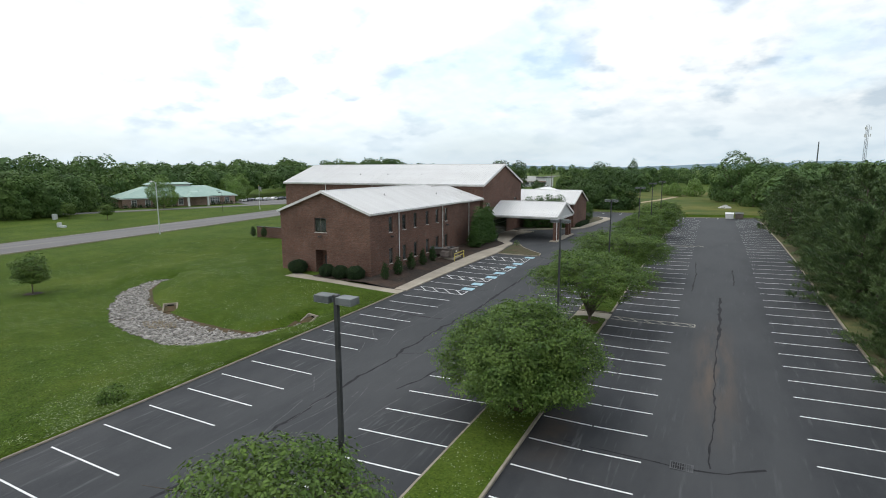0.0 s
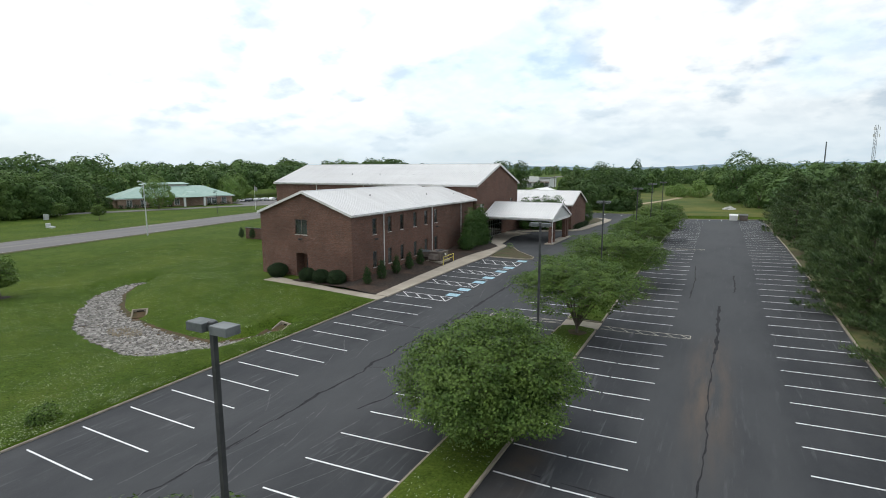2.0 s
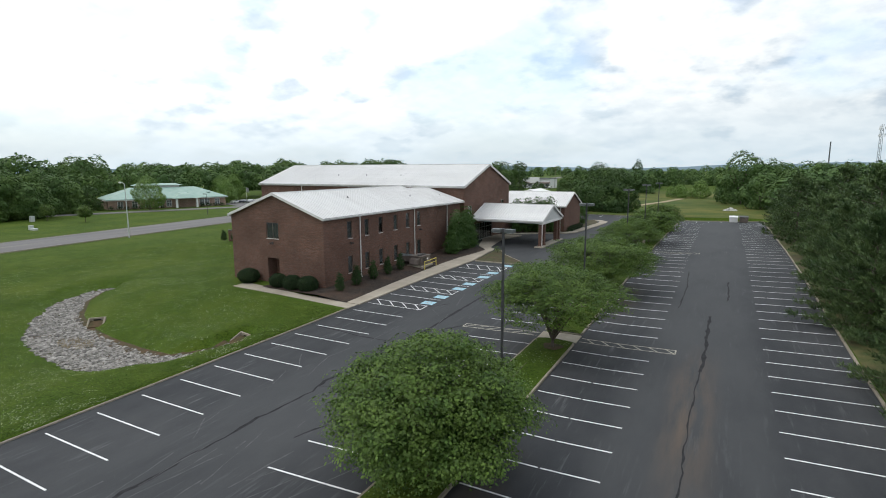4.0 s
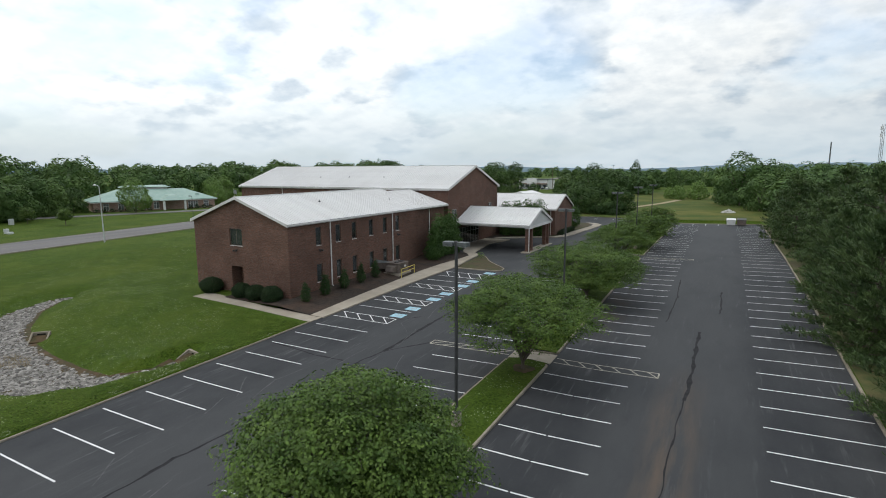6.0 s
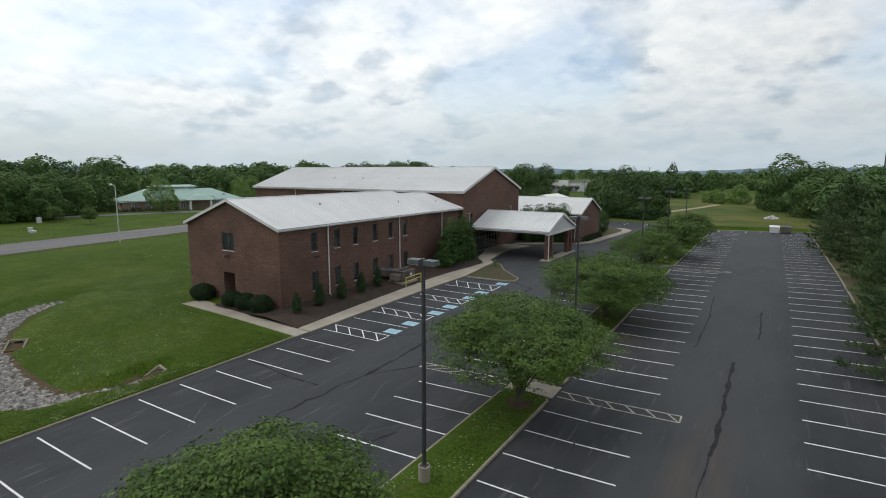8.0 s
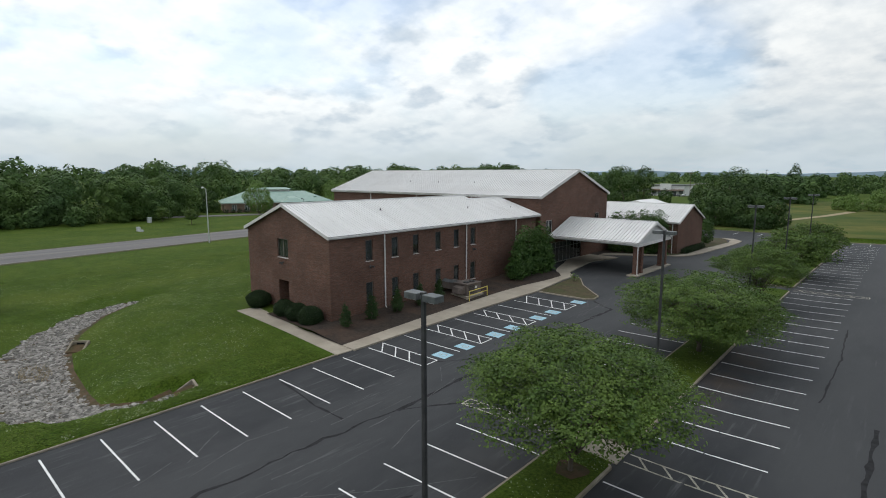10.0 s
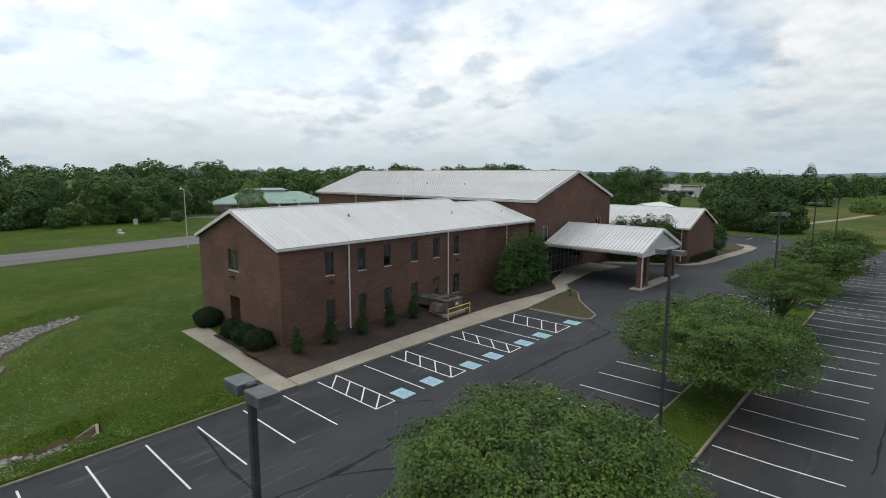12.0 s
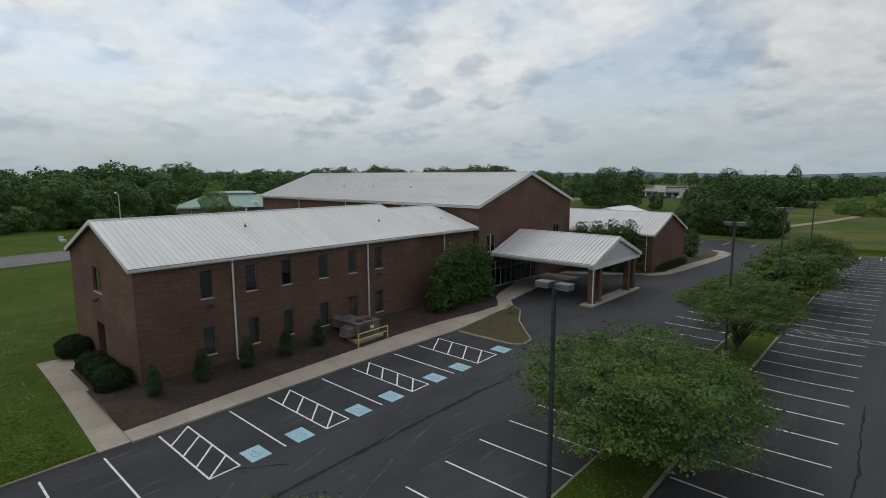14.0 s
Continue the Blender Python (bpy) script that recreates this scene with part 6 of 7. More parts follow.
screen_shrub = shrub(83, [((0, 0, 2.4), (1.3, 1.3, 2.5)), ((0.2, 0.1, 4.4), (0.8, 0.8, 1.5)), ((-0.7, 0.3, 3.6), (0.6, 0.6, 1.1)), ((0.8, -0.3, 3.2), (0.6, 0.6, 1.0)), ((0.1, 0.3, 5.2), (0.6, 0.6, 0.8))], 9000, 0.24, LEAF_HOLLY, "tall_shrub", "tall leafy shrub behind the entrance canopy", "shrub", "shrubs behind the canopy", ragged=1.3)
at_spots(screen_shrub, [(-31.4, 111.5, 1.2, 0, 1.12), (-33.4, 111.2, 1.2, 70, 1.08), (-35.6, 110.9, 1.2, 140, 1.05), (-29.4, 112.4, 1.2, 200, 1.12)])
low_hedge = shrub(89, [((0, 0, 0.35), (0.6, 0.75, 0.55)), ((0, 0.5, 0.3), (0.5, 0.6, 0.45))], 1500, 0.11, HEDGE, "low_hedge", "low dark hedge plant beside the low wing", "hedge", "hedge beside the low wing")
at_spots(low_hedge, [(-26.0, 115.6 + 1.35 * i, lot_z(-26, 117) + 0.12, 25 * i, 1.0) for i in range(8)])
egg = shrub(97, [((0, 0, 2.0), (1.35, 1.35, 2.2)), ((0.2, 0, 3.4), (0.8, 0.8, 1.2))], 6500, 0.2, LEAF_HOLLY, "egg_shaped_shrub", "tall egg-shaped green shrub past the low wing", "shrub")
egg.matrix_basis = pose(-27.6, 133.0, lot_z(-27, 133) + 0.1)
verge = shrub(101, [((0, 0, 0.35), (0.55, 0.8, 0.5))], 1300, 0.15, LEAF, "verge_bush", "small leafy bush on the lawn edge", "bush")
verge.matrix_basis = pose(-33.0, 18.2, lawn_z(-33.0, 18.2))
weed = shrub(103, [((0, 0, 0.4), (0.35, 0.35, 0.55))], 160, 0.14, LEAF_LIGHT, "weed", "thin pale weed in the corner bed", "weed")
weed.matrix_basis = pose(-28.9, 83.6, lot_z(-29, 83) + 0.13)


# ---- pines along the east kerb ----
def pine(seed, height, radius, each, wide, step):
    """White pine: whorls of rising boughs, each a row of soft plumes of thin needles."""
    rng = np.random.default_rng(seed)
    t = thing("pine_tree", (0, 0, 0), "bushy blue-green white pine with low drooping boughs", "pine tree", "pines along the east kerb")
    m = Mesh().tube([(0, 0, -0.2), (0.05, 0, height * 0.5), (0, 0.05, height * 0.98)], [0.2, 0.13, 0.02], 8)
    cs, ds = [], []
    z = 0.3
    while z < height * 0.97:
        reach = radius * (1 - (z / height) ** 1.7) ** 0.85 * rng.uniform(0.8, 1.12) + 0.25
        k = 6 if z < height * 0.7 else 5
        off = rng.uniform(0, 6.28)
        for i in range(k):
            a = off + i * 6.283 / k + rng.uniform(-0.3, 0.3)
            ln = reach * rng.uniform(0.6, 1.2)
            zz = z + rng.uniform(-0.2, 0.2)
            rise = ln * (0.06 + 0.6 * z / height) + rng.uniform(-0.15, 0.2)
            fwd = np.array([math.cos(a), math.sin(a), 0.0])
            side = np.array([-math.sin(a), math.cos(a), 0.0])
            tip = fwd * ln + np.array([0, 0, zz + rise])
            m.tube([(0, 0, zz), (tip[0] * 0.55, tip[1] * 0.55, zz + rise * 0.35), tuple(tip)], [0.045, 0.03, 0.01], 4)
            n_t = int(5 + 8 * ln / radius)
            s = np.linspace(0.22, 1.0, n_t) + rng.normal(0, 0.03, n_t)
            fan = rng.uniform(-1, 1, n_t) * (0.2 + 0.6 * ln / radius) * (1.3 - s)
            pts = fwd * (ln * s)[:, None] + side * fan[:, None]
            pts[:, 2] += zz + rise * (0.6 * s + 0.4 * s * s) - 0.08 * np.abs(fan)
            cs.append(pts)
            ds.append(fwd * 0.75 + side * (fan * 0.7)[:, None] + np.array([0, 0, 0.55 + 0.5 * z / height]))
        z += step
    top = np.stack([rng.normal(0, 0.08, 9), rng.normal(0, 0.08, 9), np.linspace(height * 0.86, height * 1.02, 9)], 1)
    cs, ds = np.concatenate(cs + [top]), np.concatenate(ds + [np.tile((0.0, 0.0, 1.2), (9, 1))])
    k = len(cs) * each
    d = np.repeat(ds, each, axis=0) + rng.normal(0, 0.5, (k, 3))
    d /= np.linalg.norm(d, axis=1, keepdims=True) + 1e-9
    q = np.repeat(cs, each, axis=0) + rng.normal(0, 0.13, (k, 3)) + d * rng.uniform(0.0, 0.32, (k, 1))
    across = np.cross(d, rng.normal(0, 0.5, d.shape) + np.array([0, 0, 1.0]))
    across /= np.linalg.norm(across, axis=1, keepdims=True) + 1e-9
    ln = rng.uniform(0.15, 0.27, (k, 1))
    v = np.stack([q - d * ln, q + across * wide, q + d * ln, q - across * wide], 1).reshape(-1, 3)
    part("trunk", m, BARK, t)
    f = new("needles", quad_mesh("needles", v, NEEDLE))
    f.parent = t
    return t


def plant_pines():
    rng = random.Random(8)
    near = [pine(201, 9.6, 4.3, 31, 0.038, 0.9), pine(202, 8.8, 4.4, 31, 0.038, 0.9)]
    far = [pine(203, 10.8, 4.4, 11, 0.092, 1.2), pine(204, 9.4, 4.2, 11, 0.092, 1.2)]
    used = set()
    spots = []
    for x0, y0, step, size in ((12.6, 21.5, 5.5, 0.88), (17.6, 30.0, 7.2, 1.0), (25.0, 34.0, 12.5, 1.12)):
        y = y0
        while y < 150:
            spots.append((x0 + rng.uniform(-0.3, 1.8), y + rng.uniform(-1.6, 1.6), size * rng.uniform(0.76, 1.18)))
            y += step
    for x, y, s in spots:
        kinds = near if y < 88 and x < 17 else far
        o = kinds[rng.randrange(2)]
        m = pose(x, y, lawn_z(x, y), 0, 0, rng.uniform(0, 360))
        if o.name not in used:
            used.add(o.name)
            o.matrix_basis = m
        else:
            o = copy_thing(o, m)
        o.scale = (s, s, s * rng.uniform(0.9, 1.12))


plant_pines()


# ---- far woods ----
def even_sphere(k, rng):
    """k evenly spread directions, turned at random."""
    i = np.arange(k) + 0.5
    z = 1 - 2 * i / k
    a = i * 2.39996 + rng.uniform(0, 6.28)
    r = np.sqrt(1 - z * z)
    return np.stack([r * np.cos(a), r * np.sin(a), z], 1)


def clumps(spots, rng, gap, flecks, lobes_each, low):
    """Leaf clumps of trees at spots (x, y, z, height, radius): heaped boughs closed over with leaves."""
    vs = []
    for x, y, z, h, r in spots:
        wide = rng.uniform(0.85, 1.1)
        top = rng.uniform(0.45, 0.6)
        lobes = [((0, 0, h * top), (r * 0.74 * wide, r * 0.74 * wide, h * (0.95 - top)))]
        for i in range(lobes_each):
            a = i * 2.4 + rng.uniform(-0.5, 0.5)
            hz = rng.uniform(0.2, 0.84)
            q = r * rng.uniform(0.5, 0.75) * (1.1 - 0.9 * max(0.0, hz - 0.5))
            s = r * rng.uniform(0.26, 0.46)
            lobes.append(((q * math.cos(a), q * math.sin(a), h * hz), (s, s, s * rng.uniform(0.7, 1.0))))
        if low < 0.05:
            lobes.append(((0, 0, h * 0.22), (r * 0.8, r * 0.8, h * 0.24)))
        ps, ds = [], []
        for n_, (c, rad) in enumerate(lobes):
            area = 12.57 * (rad[0] * rad[1] + 2 * rad[0] * rad[2]) / 3
            d = even_sphere(max(12, int(area / gap ** 2)), rng)
            bump = np.array([0.16 * noise.noise((q[0] * 2.6 + x, q[1] * 2.6 + y, q[2] * 2.6)) + 0.13 * noise.noise((q[0] * 6 + x, q[1] * 6 + y, q[2] * 6)) for q in d])
            p = np.array(c) + d * np.array(rad) * (1 + bump)[:, None]
            keep = p[:, 2] > h * low
            for m_, (c2, rad2) in enumerate(lobes):
                if m_ != n_:
                    keep &= (((p - np.array(c2)) / np.array(rad2)) ** 2).sum(1) > 0.80
            ps.append(p[keep])
            ds.append(d[keep])
        p, d = np.concatenate(ps) + np.array([x, y, z]), np.concatenate(ds)
        vs.append(kites(p, d + np.array([0, 0, 0.25]), gap * 1.2, rng, 0.9, 0.34))
        if flecks:
            f = rng.random(len(p)) < flecks
            vs.append(kites(p[f] + d[f] * rng.uniform(0.0, 0.35, (f.sum(), 1)) + rng.normal(0, gap * 0.3, (f.sum(), 3)), d[f] + np.array([0, 0, 0.5]), gap * 0.5, rng, 0.8, 0.7))
    return np.concatenate(vs)


def woods(name, label, spots, seed, gap=0.8, flecks=0.45, mat=LEAF_WOOD, lobes_each=9, low=0.08):
    """Many trees too far to tell apart."""
    rng = np.random.default_rng(seed)
    tagged(new(name, quad_mesh(name, clumps(spots, rng, gap, flecks, lobes_each, low), mat)), label, "woods", kind="stuff")


def far_tree(x, y, h, r, seed, label, mat, gap=0.42, low=0.06, z=0.4, group=""):
    """One tree that stands clear of the woods."""
    rng = np.random.default_rng(seed)
    t = thing("tree", (x, y, z), label, "tree", group)
    ends = [(r * 0.5 * math.cos(i * 1.26), r * 0.5 * math.sin(i * 1.26), h * (0.55 + 0.07 * (i % 3))) for i in range(5)]
    trunk = limbs(rng, h * 0.22, 0.02 * h, ends)
    trunk.v = [(a + x, b + y, c + z) for a, b, c in trunk.v]
    part("trunk", trunk, BARK, t)
    crown = new("crown", quad_mesh("crown", clumps([(0, 0, 0, h, r)], rng, gap, 0.5, 13, low), mat))
    crown.parent = t
    return t


def scatter(seed, k, x0, x1, y0, y1, h0, h1, keep=None):
    rng = random.Random(seed)
    out = []
    while len(out) < k:
        x, y = rng.uniform(x0, x1), rng.uniform(y0, y1)
        if keep and not keep(x, y):
            continue
        h = rng.uniform(h0, h1)
        out.append((x, y, 0.0, h, h * rng.uniform(0.32, 0.46)))
    return out


def not_office(x, y):
    return not (-217 < x < -150 and 96 < y < 190) and not (x > -176 and y > 96)


woods("woods", "dense green woodland beyond the road", scatter(1, 60, -198, -174, -30, 104, 10.5, 15.5) + scatter(14, 34, -178, -169, -20, 92, 4, 8), 301, 0.62, 0.4, low=0.02)
woods("woods", "tall green woodland behind the office", scatter(2, 110, -300, -200, -40, 330, 13, 21, not_office) + scatter(3, 30, -235, -165, 198, 330, 11, 18) + [(*office_at(u, v, 0)[:2], 0, h, h * 0.42) for u, v, h in ((-6, 30, 14), (2, 27, 12), (9, 31, 15), (16, 28, 12.5), (24, 31, 14), (31, 28, 13), (38, 31, 15), (46, 33, 13), (54, 44, 14), (62, 46, 15))], 307, 1.0, 0.2, low=0.3)
woods("woods", "far green woodland on the skyline", scatter(4, 180, -640, -290, -160, 620, 14, 21) + scatter(5, 40, -300, -150, 400, 560, 11, 17) + scatter(16, 90, -420, 200, 560, 760, 11, 18), 302, 1.9, 0.3, lobes_each=6, low=0.5)
woods("woods", "tall trees behind the brick hall", scatter(17, 15, -268, -205, 325, 360, 19, 22.5), 306, 0.9)
woods("woods", "green trees behind the pines", scatter(6, 66, 31, 62, 35, 300, 12, 17) + scatter(7, 14, 15, 32, 165, 215, 11, 15), 303, 0.8, 0.4, low=0.4)
woods("woods", "far trees beyond the pines", scatter(15, 36, 60, 160, 40, 420, 13, 17), 308, 1.4, 0.3, low=0.5)
woods("woods", "far trees beyond the north field", scatter(9, 22, -60, -30, 296, 330, 10, 15) + scatter(10, 60, -70, 120, 400, 520, 9, 14) + scatter(20, 18, -66, -36, 330, 395, 10, 15) + scatter(21, 26, -235, -150, 335, 420, 8, 12), 309, 1.1, 0.4, low=0.0)
DARK = "dark green trees past the low wing"
for i, (x, y, h, r) in enumerate(((-39.2, 178.0, 10.5, 4.6), (-34.2, 183.0, 15.8, 6.6), (-28.6, 178.5, 13.8, 5.6), (-24.6, 175.0, 9.0, 4.2), (-36.5, 173.5, 10.0, 4.8), (-31.0, 173.0, 8.5, 4.4), (-42.6, 174.0, 5.6, 3.3), (-26.5, 171.8, 5.2, 3.4))):
    far_tree(x, y, h, r, 400 + i, "dense dark green tree at the end of the drive", LEAF_DEEP, 0.46, 0.0, 0.6, DARK)
for i, (x, y, h, r) in enumerate(((-91.8, 245.0, 17.5, 8.0), (-92.0, 268.0, 18.0, 4.0), (-79.0, 258.0, 7.6, 3.0), (-108.0, 262.0, 12.0, 6.0), (-120.0, 285.0, 12.5, 6.5), (-66.0, 268.0, 13.0, 5.5), (-58.0, 262.0, 14.5, 6.0), (-41.0, 317.0, 19.0, 3.6), (-47.0, 285.0, 13.0, 5.5))):
    far_tree(x, y, h, r, 430 + i, "tall green tree beyond the brick hall", LEAF_DEEP, 0.62, 0.04)
for i, (x, y, h, r) in enumerate(((6.8, 223.7, 20.0, 9.2), (15.5, 214.0, 17.0, 7.0), (24.0, 206.0, 16.0, 6.5), (2.5, 238.0, 15.0, 5.5), (12.0, 200.0, 12.5, 5.5))):
    far_tree(x, y, h, r, 450 + i, "broad green tree at the meadow's edge", LEAF_WOOD, 0.68, 0.02)
for i, (x, y, h, r) in enumerate(((-19.5, 268.0, 5.6, 2.4), (-14.6, 262.5, 5.2, 2.3), (-17.0, 276.0, 6.2, 2.6), (-7.4, 265.0, 8.6, 3.6), (1.0, 276.0, 6.0, 2.6), (-11.0, 271.0, 4.8, 2.0))):
    far_tree(x, y, h, r, 470 + i, "young light green tree in the north meadow", LEAF_LIGHT, 0.4, 0.0, 0.6, "young trees in the meadow")

# the office's own trees
ox, oy, _ = office_at(12, -9, 0)
willow = far_tree(ox, oy, 12.2, 4.9, 61, "bushy light green tree before the office", LEAF_LIGHT, 0.27, 0.06, 0.1)
for i, (u, v, h, r) in enumerate(((-4.5, 5.0, 9.0, 3.8), (-9.5, 9.0, 11.0, 4.6), (-15.0, 6.0, 9.5, 4.2), (-1.6, 1.0, 4.2, 1.3))):
    x, y, _ = office_at(u, v, 0)
    far_tree(x, y, h, r, 490 + i, "dark green tree at the end of the office", LEAF_DEEP, 0.4, 0.0, 0.05)
for u, v, s in ((44.0, 10.0, 0.85), (47.0, 26.0, 0.95), (55.0, 34.0, 1.0)):
    x, y, _ = office_at(u, v, 0)
    o = copy_thing(willow, pose(x, y, 0.1, 0, 0, u * 7))
    o.scale = (s, s, s)
    tagged(o, "light green tree beside the office")


# ---- grass blades, clover, bare earth round the trunks ----
def tufts():
    rng = np.random.default_rng(77)

    def cover(name, label, spots, size, mat, slim):
        c = np.array(spots)
        nn = rng.normal(0, 0.12, (len(c), 3)) + np.array([0, 0, 1.0])
        tagged(new(name, quad_mesh(name, kites(c, nn, size, rng, slim, 0.2), mat)), label, "grass", kind="stuff")
    lawn, isl, flowers = [], [], []
    while len(lawn) < 100000:
        x, y = -31.4 - 60 * rng.random() ** 1.6, rng.uniform(4, 76.0)
        if swale_at(x, y)[0] < 1.15 or (x > -53 and y > 48.3):
            continue
        (flowers if rng.random() < 0.42 and noise.noise((x * 0.16, y * 0.16, 7)) + 0.5 * noise.noise((x * 0.9, y * 0.9, 2)) + 0.4 * math.exp(-((x + 50) ** 2 + (y - 46) ** 2) / 90) > 0.02 else lawn).append((x, y, lawn_z(x, y) + 0.02))
    for _ in range(16000):
        x, y = rng.uniform(ISL_W + 0.2, ISL_E - 0.2), rng.uniform(8, 112)
        if 47.9 < y < 50.2 or 93.5 < y < 96.0:
            continue
        z = lot_z(x, y) + 0.15 + 0.10 * math.sin((x - ISL_W) / (ISL_E - ISL_W) * 3.1416)
        (flowers if rng.random() < 0.28 and noise.noise((x * 0.5, y * 0.5, 3)) > 0.0 else isl).append((x, y, z))
    cover("grass_tufts", "uneven green grass blades on the lawn", lawn, 0.13, TUFT, 0.5)
    cover("grass_tufts", "uneven green grass blades on the island", isl, 0.08, TUFT, 0.5)
    cover("clover_flowers", "scattered pale clover flowers in the grass", flowers, 0.068, CLOVER, 0.9)


tufts()
for x, y in ((-9.1, 27.2), (-9.0, 45.9), (-9.4, 67.0), (-9.3, 84.6), (-9.4, 8.9), (-9.3, 105.0)):
    m = Mesh()
    m.face(*[(x + (0.7 + 0.15 * math.sin(i * 0.7854)) * math.cos(i * 0.2618), min(47.8, y + (0.9 + 0.2 * math.cos(i * 0.5236)) * math.sin(i * 0.2618)), 0) for i in range(24)])
    m.v = [(a, b, lot_z(a, b) + 0.14 + 0.10 * math.sin((a - ISL_W) / (ISL_E - ISL_W) * 3.1416) + 0.03) for a, b, _ in m.v]
    single("earth_patch", m, DIRT, "bare brown earth round a shade tree's trunk", "bare earth", kind="structure")

def rubble_heap(x, y):
    rng = np.random.default_rng(9)
    m = Mesh()
    for _ in range(70):
        a, q = rng.uniform(0, 6.28), rng.random() ** 0.7
        s = rng.uniform(0.2, 0.42)
        px, py = x + 1.9 * q * math.cos(a), y + 1.2 * q * math.sin(a)
        pz = lawn_z(px, py) + 1.0 * (1 - q) - 0.1
        m.loft([[(px + s * f * math.cos(b + a) * rng.uniform(0.8, 1.2), py + s * f * math.sin(b + a), pz + h * s) for b in (0, 1.3, 2.4, 3.6, 5.0)] for f, h in ((0.8, -0.4), (1.0, 0.2), (0.55, 0.7))])
    single("rubble_heap", m, RUBBLE, "heap of pale broken rubble on the meadow", "rubble")


rubble_heap(3.6, 190.0)
single("field_track", rows_sheet([(y, lerp(y, [(200, -26), (230, -19), (262, -14)]) - 1.3, lerp(y, [(200, -26), (230, -19), (262, -14)]) + 1.3) for y in spread(200, 262, 4)], lambda x, y: lawn_z(x, y) + 0.09, 3), SAND, "pale tan bare track across the meadow", "track", kind="structure")

# the meadow north of the car park, hills on the skyline
meadow = grid_sheet(-60, 40, LOT_N + 9.2, 330, lawn_z, 0.03, 8)
single("meadow", meadow, FIELD, "rough yellow-green meadow past the car park", "field", kind="structure", smooth=True)
hill = Mesh()
for i in range(91):
    a = radians(-75 + i * 1.7)
    h = 20 + 14 * noise.noise((i * 0.11, 0.3, 0)) + 8 * noise.noise((i * 0.4, 2.3, 0))
    x, y = 2300 * math.sin(a), 2300 * math.cos(a)
    hill.v += [(x, y, -20), (x, y, max(h, 10)), (x * 1.1, y * 1.1, -20)]
hill.f = [(3 * i + k, 3 * i + 3 + k, 3 * i + 4 + k, 3 * i + 1 + k) for i in range(90) for k in (0, 1)]
single("hills_backdrop", hill, HILL, "low hills on the horizon, coloured pale blue for haze", "hills", kind="structure", smooth=True)


# ---- far things ----
def dumpster(x, y, mat, label):
    z = lot_z(x, y)
    t = thing("dumpster", (x, y, z), label, "dumpster")
    part("body", Mesh().loft([[(x - 0.85, y - 0.7, z + 0.1), (x + 0.85, y - 0.7, z + 0.1), (x + 0.85, y + 0.7, z + 0.1), (x - 0.85, y + 0.7, z + 0.1)], [(x - 0.95, y - 0.85, z + 1.3), (x + 0.95, y - 0.85, z + 1.3), (x + 0.95, y + 0.85, z + 1.3), (x - 0.95, y + 0.85, z + 1.3)]]), mat, t)
    part("lid", Mesh().prism([(y - 0.9, z + 1.31), (y + 0.9, z + 1.31), (y + 0.9, z + 1.6), (y - 0.9, z + 1.36)], "x", x - 0.97, x + 0.97), DARK_METAL if mat is not WHITE else WHITE, t)
    for s in (-0.6, 0.6):
        part("wheel", Mesh().tube([(x + s - 0.04, y - 0.5, z + 0.08), (x + s + 0.04, y - 0.5, z + 0.08)], 0.08, 8), SEAL, t)


dumpster(4.1, 152.6, WHITE, "pale grey dumpster at the end of the car park")
dumpster(6.25, 152.8, AC_TAN, "brown dumpster at the end of the car park")


def radio_tower(x, y, h):
    t = thing("radio_tower", (x, y, 0), "thin steel lattice radio tower on the skyline", "tower")
    for a in (0.3, 2.4, 4.5):
        part("leg", Mesh().tube([(x + 1.1 * math.cos(a), y + 1.1 * math.sin(a), 0), (x + 0.75 * math.cos(a), y + 0.75 * math.sin(a), h)], 0.09, 5), LAMP_GREY, t)
    br = Mesh()
    z = 2.0
    while z < h - 2:
        for a, b in ((0.3, 2.4), (2.4, 4.5), (4.5, 0.3)):
            br.tube([(x + 0.9 * math.cos(a), y + 0.9 * math.sin(a), z), (x + 0.9 * math.cos(b), y + 0.9 * math.sin(b), z + 2)], 0.05, 4)
        z += 2
    part("bracing", br, LAMP_GREY, t)
    for hh in (h - 6, h - 2):
        for a in (0.0, 2.1, 4.2):
            part("antenna", Mesh().box(x + 1.6 * math.cos(a) - 0.2, x + 1.6 * math.cos(a) + 0.2, y + 1.6 * math.sin(a) - 0.2, y + 1.6 * math.sin(a) + 0.2, hh - 0.9, hh + 0.9), WHITE, t)


radio_tower(78.0, 394.0, 38.0)
tall = thing("chimney_pole", (41.5, 297, 0), "tall plain steel pole above the woods", "pole")
part("pole", Mesh().tube([(41.5, 297, 0), (41.5, 297, 25.3)], [0.34, 0.24], 8), LAMP_GREY, tall)


def utility_pole(x, y, h):
    t = thing("utility_pole", (x, y, 0), "wooden utility pole with a crossarm", "utility pole", "far utility poles")
    part("pole", Mesh().tube([(x, y, -0.5), (x, y, h)], [0.17, 0.11], 7), WOOD_POLE, t)
    part("crossarm", Mesh().box(x - 1.2, x + 1.2, y - 0.07, y + 0.07, h - 0.9, h - 0.72), WOOD_POLE, t)
    for s in (-1.0, -0.4, 0.4, 1.0):
        part("insulator", Mesh().tube([(x + s, y, h - 0.72), (x + s, y, h - 0.5)], 0.05, 6), WHITE, t)


for x, y, h in ((-116.0, 330.0, 17.0), (-72.0, 420.0, 17.0), (-100.0, 360.0, 15.0), (-140.0, 300.0, 13.0)):
    utility_pole(x, y, h)


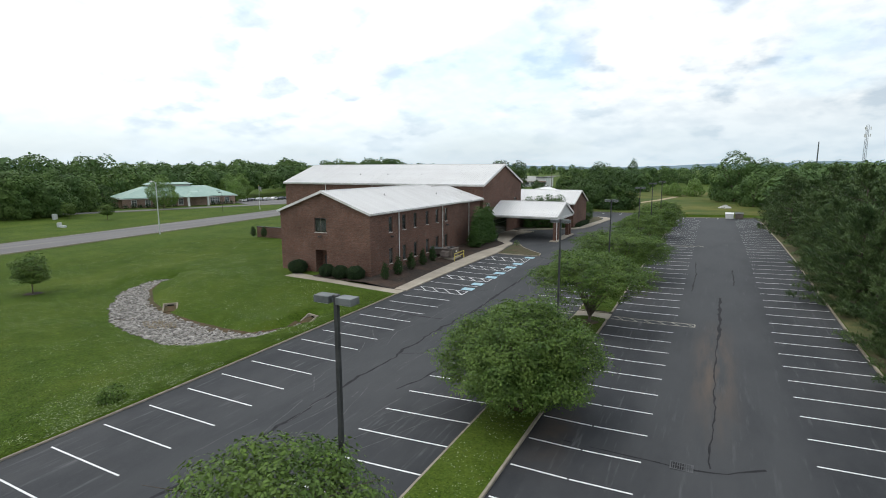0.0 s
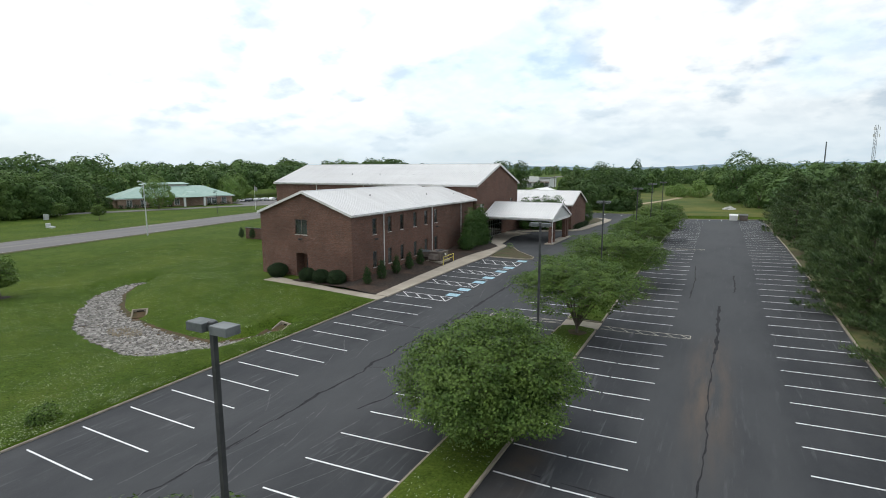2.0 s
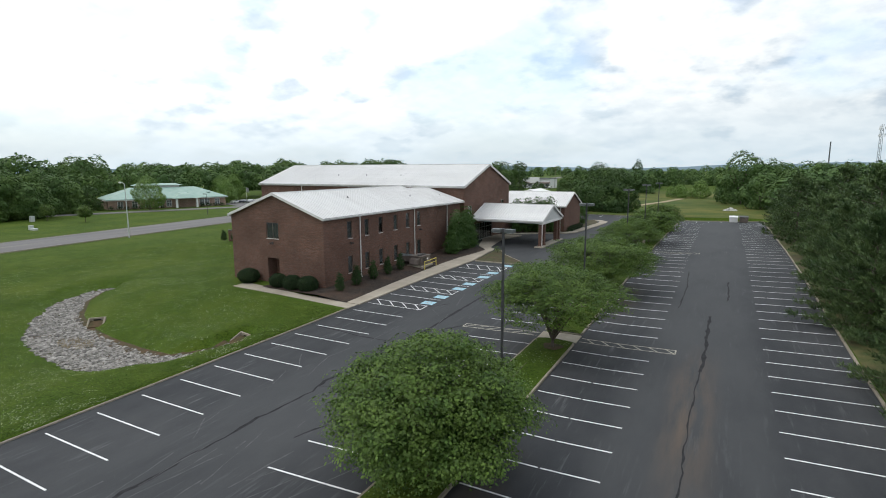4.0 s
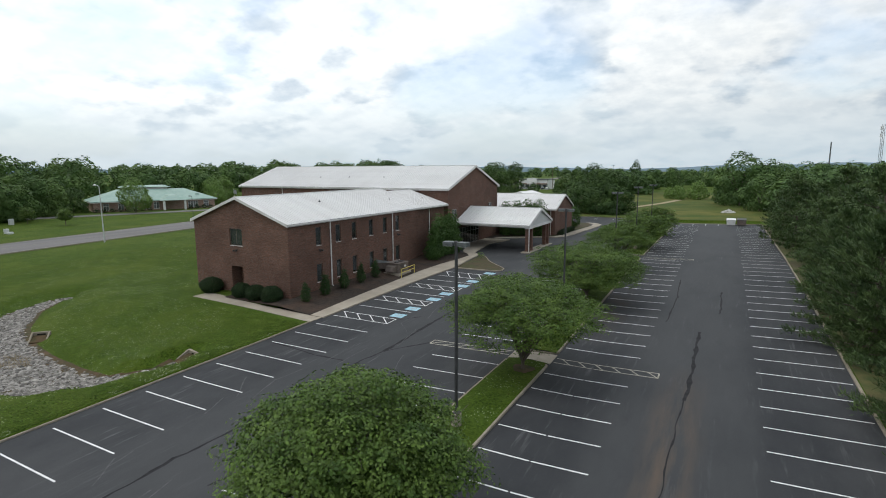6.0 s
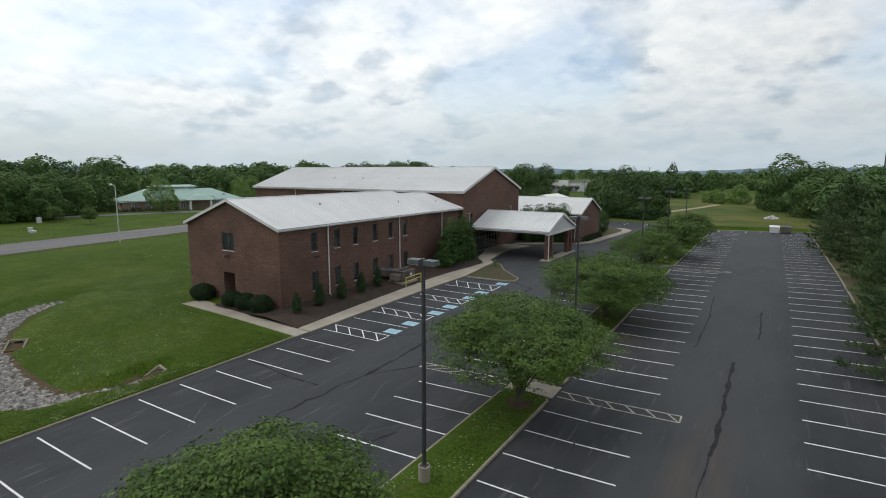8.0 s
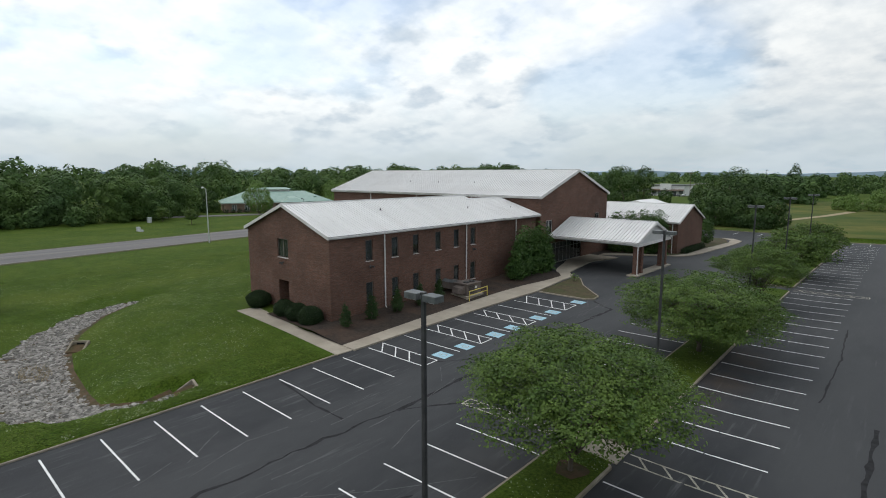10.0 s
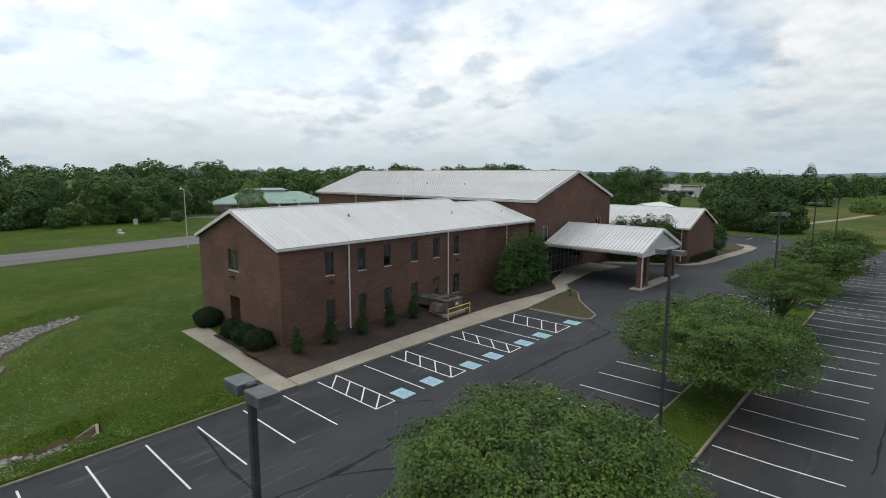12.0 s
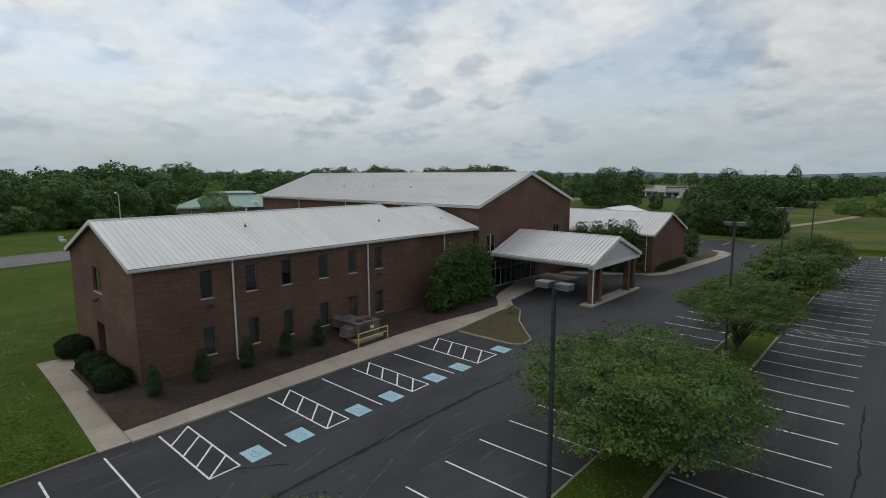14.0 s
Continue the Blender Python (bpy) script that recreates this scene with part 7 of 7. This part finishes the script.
def white_store():
    t = thing("store_building", (-116, 372, 0), "low white store building far beyond the field", "building")
    part("wall", Mesh().box(-127, -106, 370, 386, 0.0, 6.6).box(-121, -114, 369, 370, 0.0, 7.8), WHITE, t)
    part("roof", Mesh().box(-127.4, -105.6, 369.4, 386.4, 6.6, 7.1), LAMP_GREY, t)
    for i in range(5):
        part("window", Mesh().box(-126 + i * 4.1, -123.4 + i * 4.1, 368.9 if 1 <= i <= 2 else 369.9, 368.98 if 1 <= i <= 2 else 369.98, 1.0, 3.4), GLASS_DARK, t)
    part("awning", Mesh().prism([(368.0, 3.6), (370.0, 3.6), (370.0, 4.3)], "x", -126.5, -106.5), RUST_PIPE, t)


white_store()


def parked_car(paint, label):
    t = thing("parked_car", (0, 0, 0), label, "car", "far parked cars")
    prof = [(-2.2, 0.35), (2.2, 0.35), (2.2, 0.8), (1.3, 0.95), (0.7, 1.42), (-1.1, 1.45), (-1.9, 0.98), (-2.2, 0.9)]
    part("body", Mesh().prism(prof, "y", -0.85, 0.85), paint, t)
    for s in (-0.856, 0.85):
        part("side_window", Mesh().prism([(-1.6, 0.98), (1.0, 0.98), (0.6, 1.36), (-1.05, 1.38)], "y", s, s + 0.006), GLASS_DARK, t)
    for x in (-1.35, 1.35):
        for y in (-0.86, 0.66):
            w = part("wheel", Mesh().tube([(x, y, 0.33), (x, y + 0.2, 0.33)], 0.33, 12), SEAL, t)
            part("rim", Mesh().tube([(x, y - 0.004, 0.33), (x, y + 0.204, 0.33)], 0.2, 8), LAMP_GREY, w)
    return t


def park_cars():
    fleet = [parked_car(WHITE, "white parked car beside the office lawn"), parked_car(CAR_SILVER, "silver parked car beside the office lawn"), parked_car(CAR_DARK, "dark parked car beside the office lawn")]
    used = [False] * 3
    spots = [(*office_at(47 + i * 3.6, 9 + 0.5 * i, 0)[:2], 0.12, 100 + 5 * (i % 3), i) for i in range(7)]
    spots += [(-124 + 3.4 * i, 361 + (i % 2) * 3, 0.35, 15 * i, i + 1) for i in range(7)]
    for x, y, z, turn, i in spots:
        k = (i * 2 + i // 3) % 3
        if not used[k]:
            used[k] = True
            fleet[k].matrix_basis = pose(x, y, z, 0, 0, turn)
        else:
            copy_thing(fleet[k], pose(x, y, z, 0, 0, turn))


park_cars()


def office_drive():
    d = thing("office_drive", (*office_at(20, -12, 0)[:2], 0.1), "pale asphalt drive before the office", "drive", kind="structure")
    for u0, u1, v0, v1 in ((-22, 66, -17.0, -10.5), (42, 72, -10.4, 12.0)):
        part("asphalt", Mesh().loft([[(*office_at(u, v, 0)[:2], z) for u, v in ((u0, v0), (u1, v0), (u1, v1), (u0, v1))] for z in (0.0, 0.16)]), ROAD, d)
    hedge = shrub(107, [((0, 0, 0.5), (0.9, 0.9, 0.8))], 500, 0.25, HEDGE, "foundation_bush", "round dark bush along the office wall", "bush", "bushes along the office wall")
    at_spots(hedge, [(*office_at(1.5 + 2.3 * i, -1.0, 0)[:2], 0.05, 30 * i, 1.0) for i in range(17) if not 8 <= i <= 12])


office_drive()


def utility_box(x, y):
    z = lawn_z(x, y)
    t = thing("utility_box", (x, y, z), "pale green utility box on the far lawn", "utility box")
    part("cabinet", Mesh().soft_box(x - 0.45, x + 0.45, y - 0.4, y + 0.4, z - 0.1, z + 1.1, 0.05), PALE_METAL, t)
    part("cover", Mesh().soft_box(x + 0.9, x + 2.2, y - 0.5, y + 0.5, z - 0.1, z + 0.45, 0.05), PALE_METAL, t)


utility_box(-143.5, 71.9)


def flagpole(x, y, h):
    t = thing("flagpole", (x, y, 0.05), "white flagpole with a limp pale flag before the office", "flagpole")
    part("pole", Mesh().tube([(x, y, 0.05), (x, y, h)], [0.07, 0.04], 8), WHITE, t)
    part("finial", Mesh().tube([(x, y, h), (x, y, h + 0.08), (x, y, h + 0.16)], [0.04, 0.09, 0.02], 8), YELLOW, t)
    m = Mesh()
    k = 7
    for i in range(k):
        o = 1.3 * i / (k - 1)
        s = 0.10 * math.sin(i * 1.9)
        m.v += [(x + 0.06 + o, y + s, h - 0.2 - 0.25 * o), (x + 0.06 + o, y + s * 1.4, h - 1.5 - 0.35 * o)]
    m.f = [(2 * i, 2 * i + 1, 2 * i + 3, 2 * i + 2) for i in range(k - 1)]
    part("flag", m, BLIND, t)


flagpole(-141.0, 134.6, 8.2)


def drive_lamp(x, y, h):
    t = thing("street_lamp", (x, y, 0.05), "short dark lamp post beside the office drive", "street lamp")
    part("pole", Mesh().tube([(x, y, 0.05), (x, y, h)], [0.08, 0.06], 8), DARK_METAL, t)
    part("arm", Mesh().tube([(x, y, h - 0.1), (x - 0.4, y, h), (x - 0.7, y, h)], 0.04, 6), DARK_METAL, t)
    part("lamp_head", Mesh().soft_box(x - 1.3, x - 0.6, y - 0.2, y + 0.2, h - 0.1, h + 0.12, 0.03), DARK_METAL, t)


drive_lamp(-140.4, 118.4, 6.6)


def switch_cabinet(x, y):
    t = thing("utility_cabinet", (x, y, 0.0), "pale upright utility cabinet at the woodland edge", "utility cabinet")
    part("cabinet", Mesh().soft_box(x - 0.5, x + 0.5, y - 0.5, y + 0.5, 0.0, 1.6, 0.05), PALE_METAL, t)
    part("door", Mesh().box(x + 0.501, x + 0.52, y - 0.42, y + 0.42, 0.15, 1.45), PALE_METAL, t)


switch_cabinet(-166.5, 82.5)
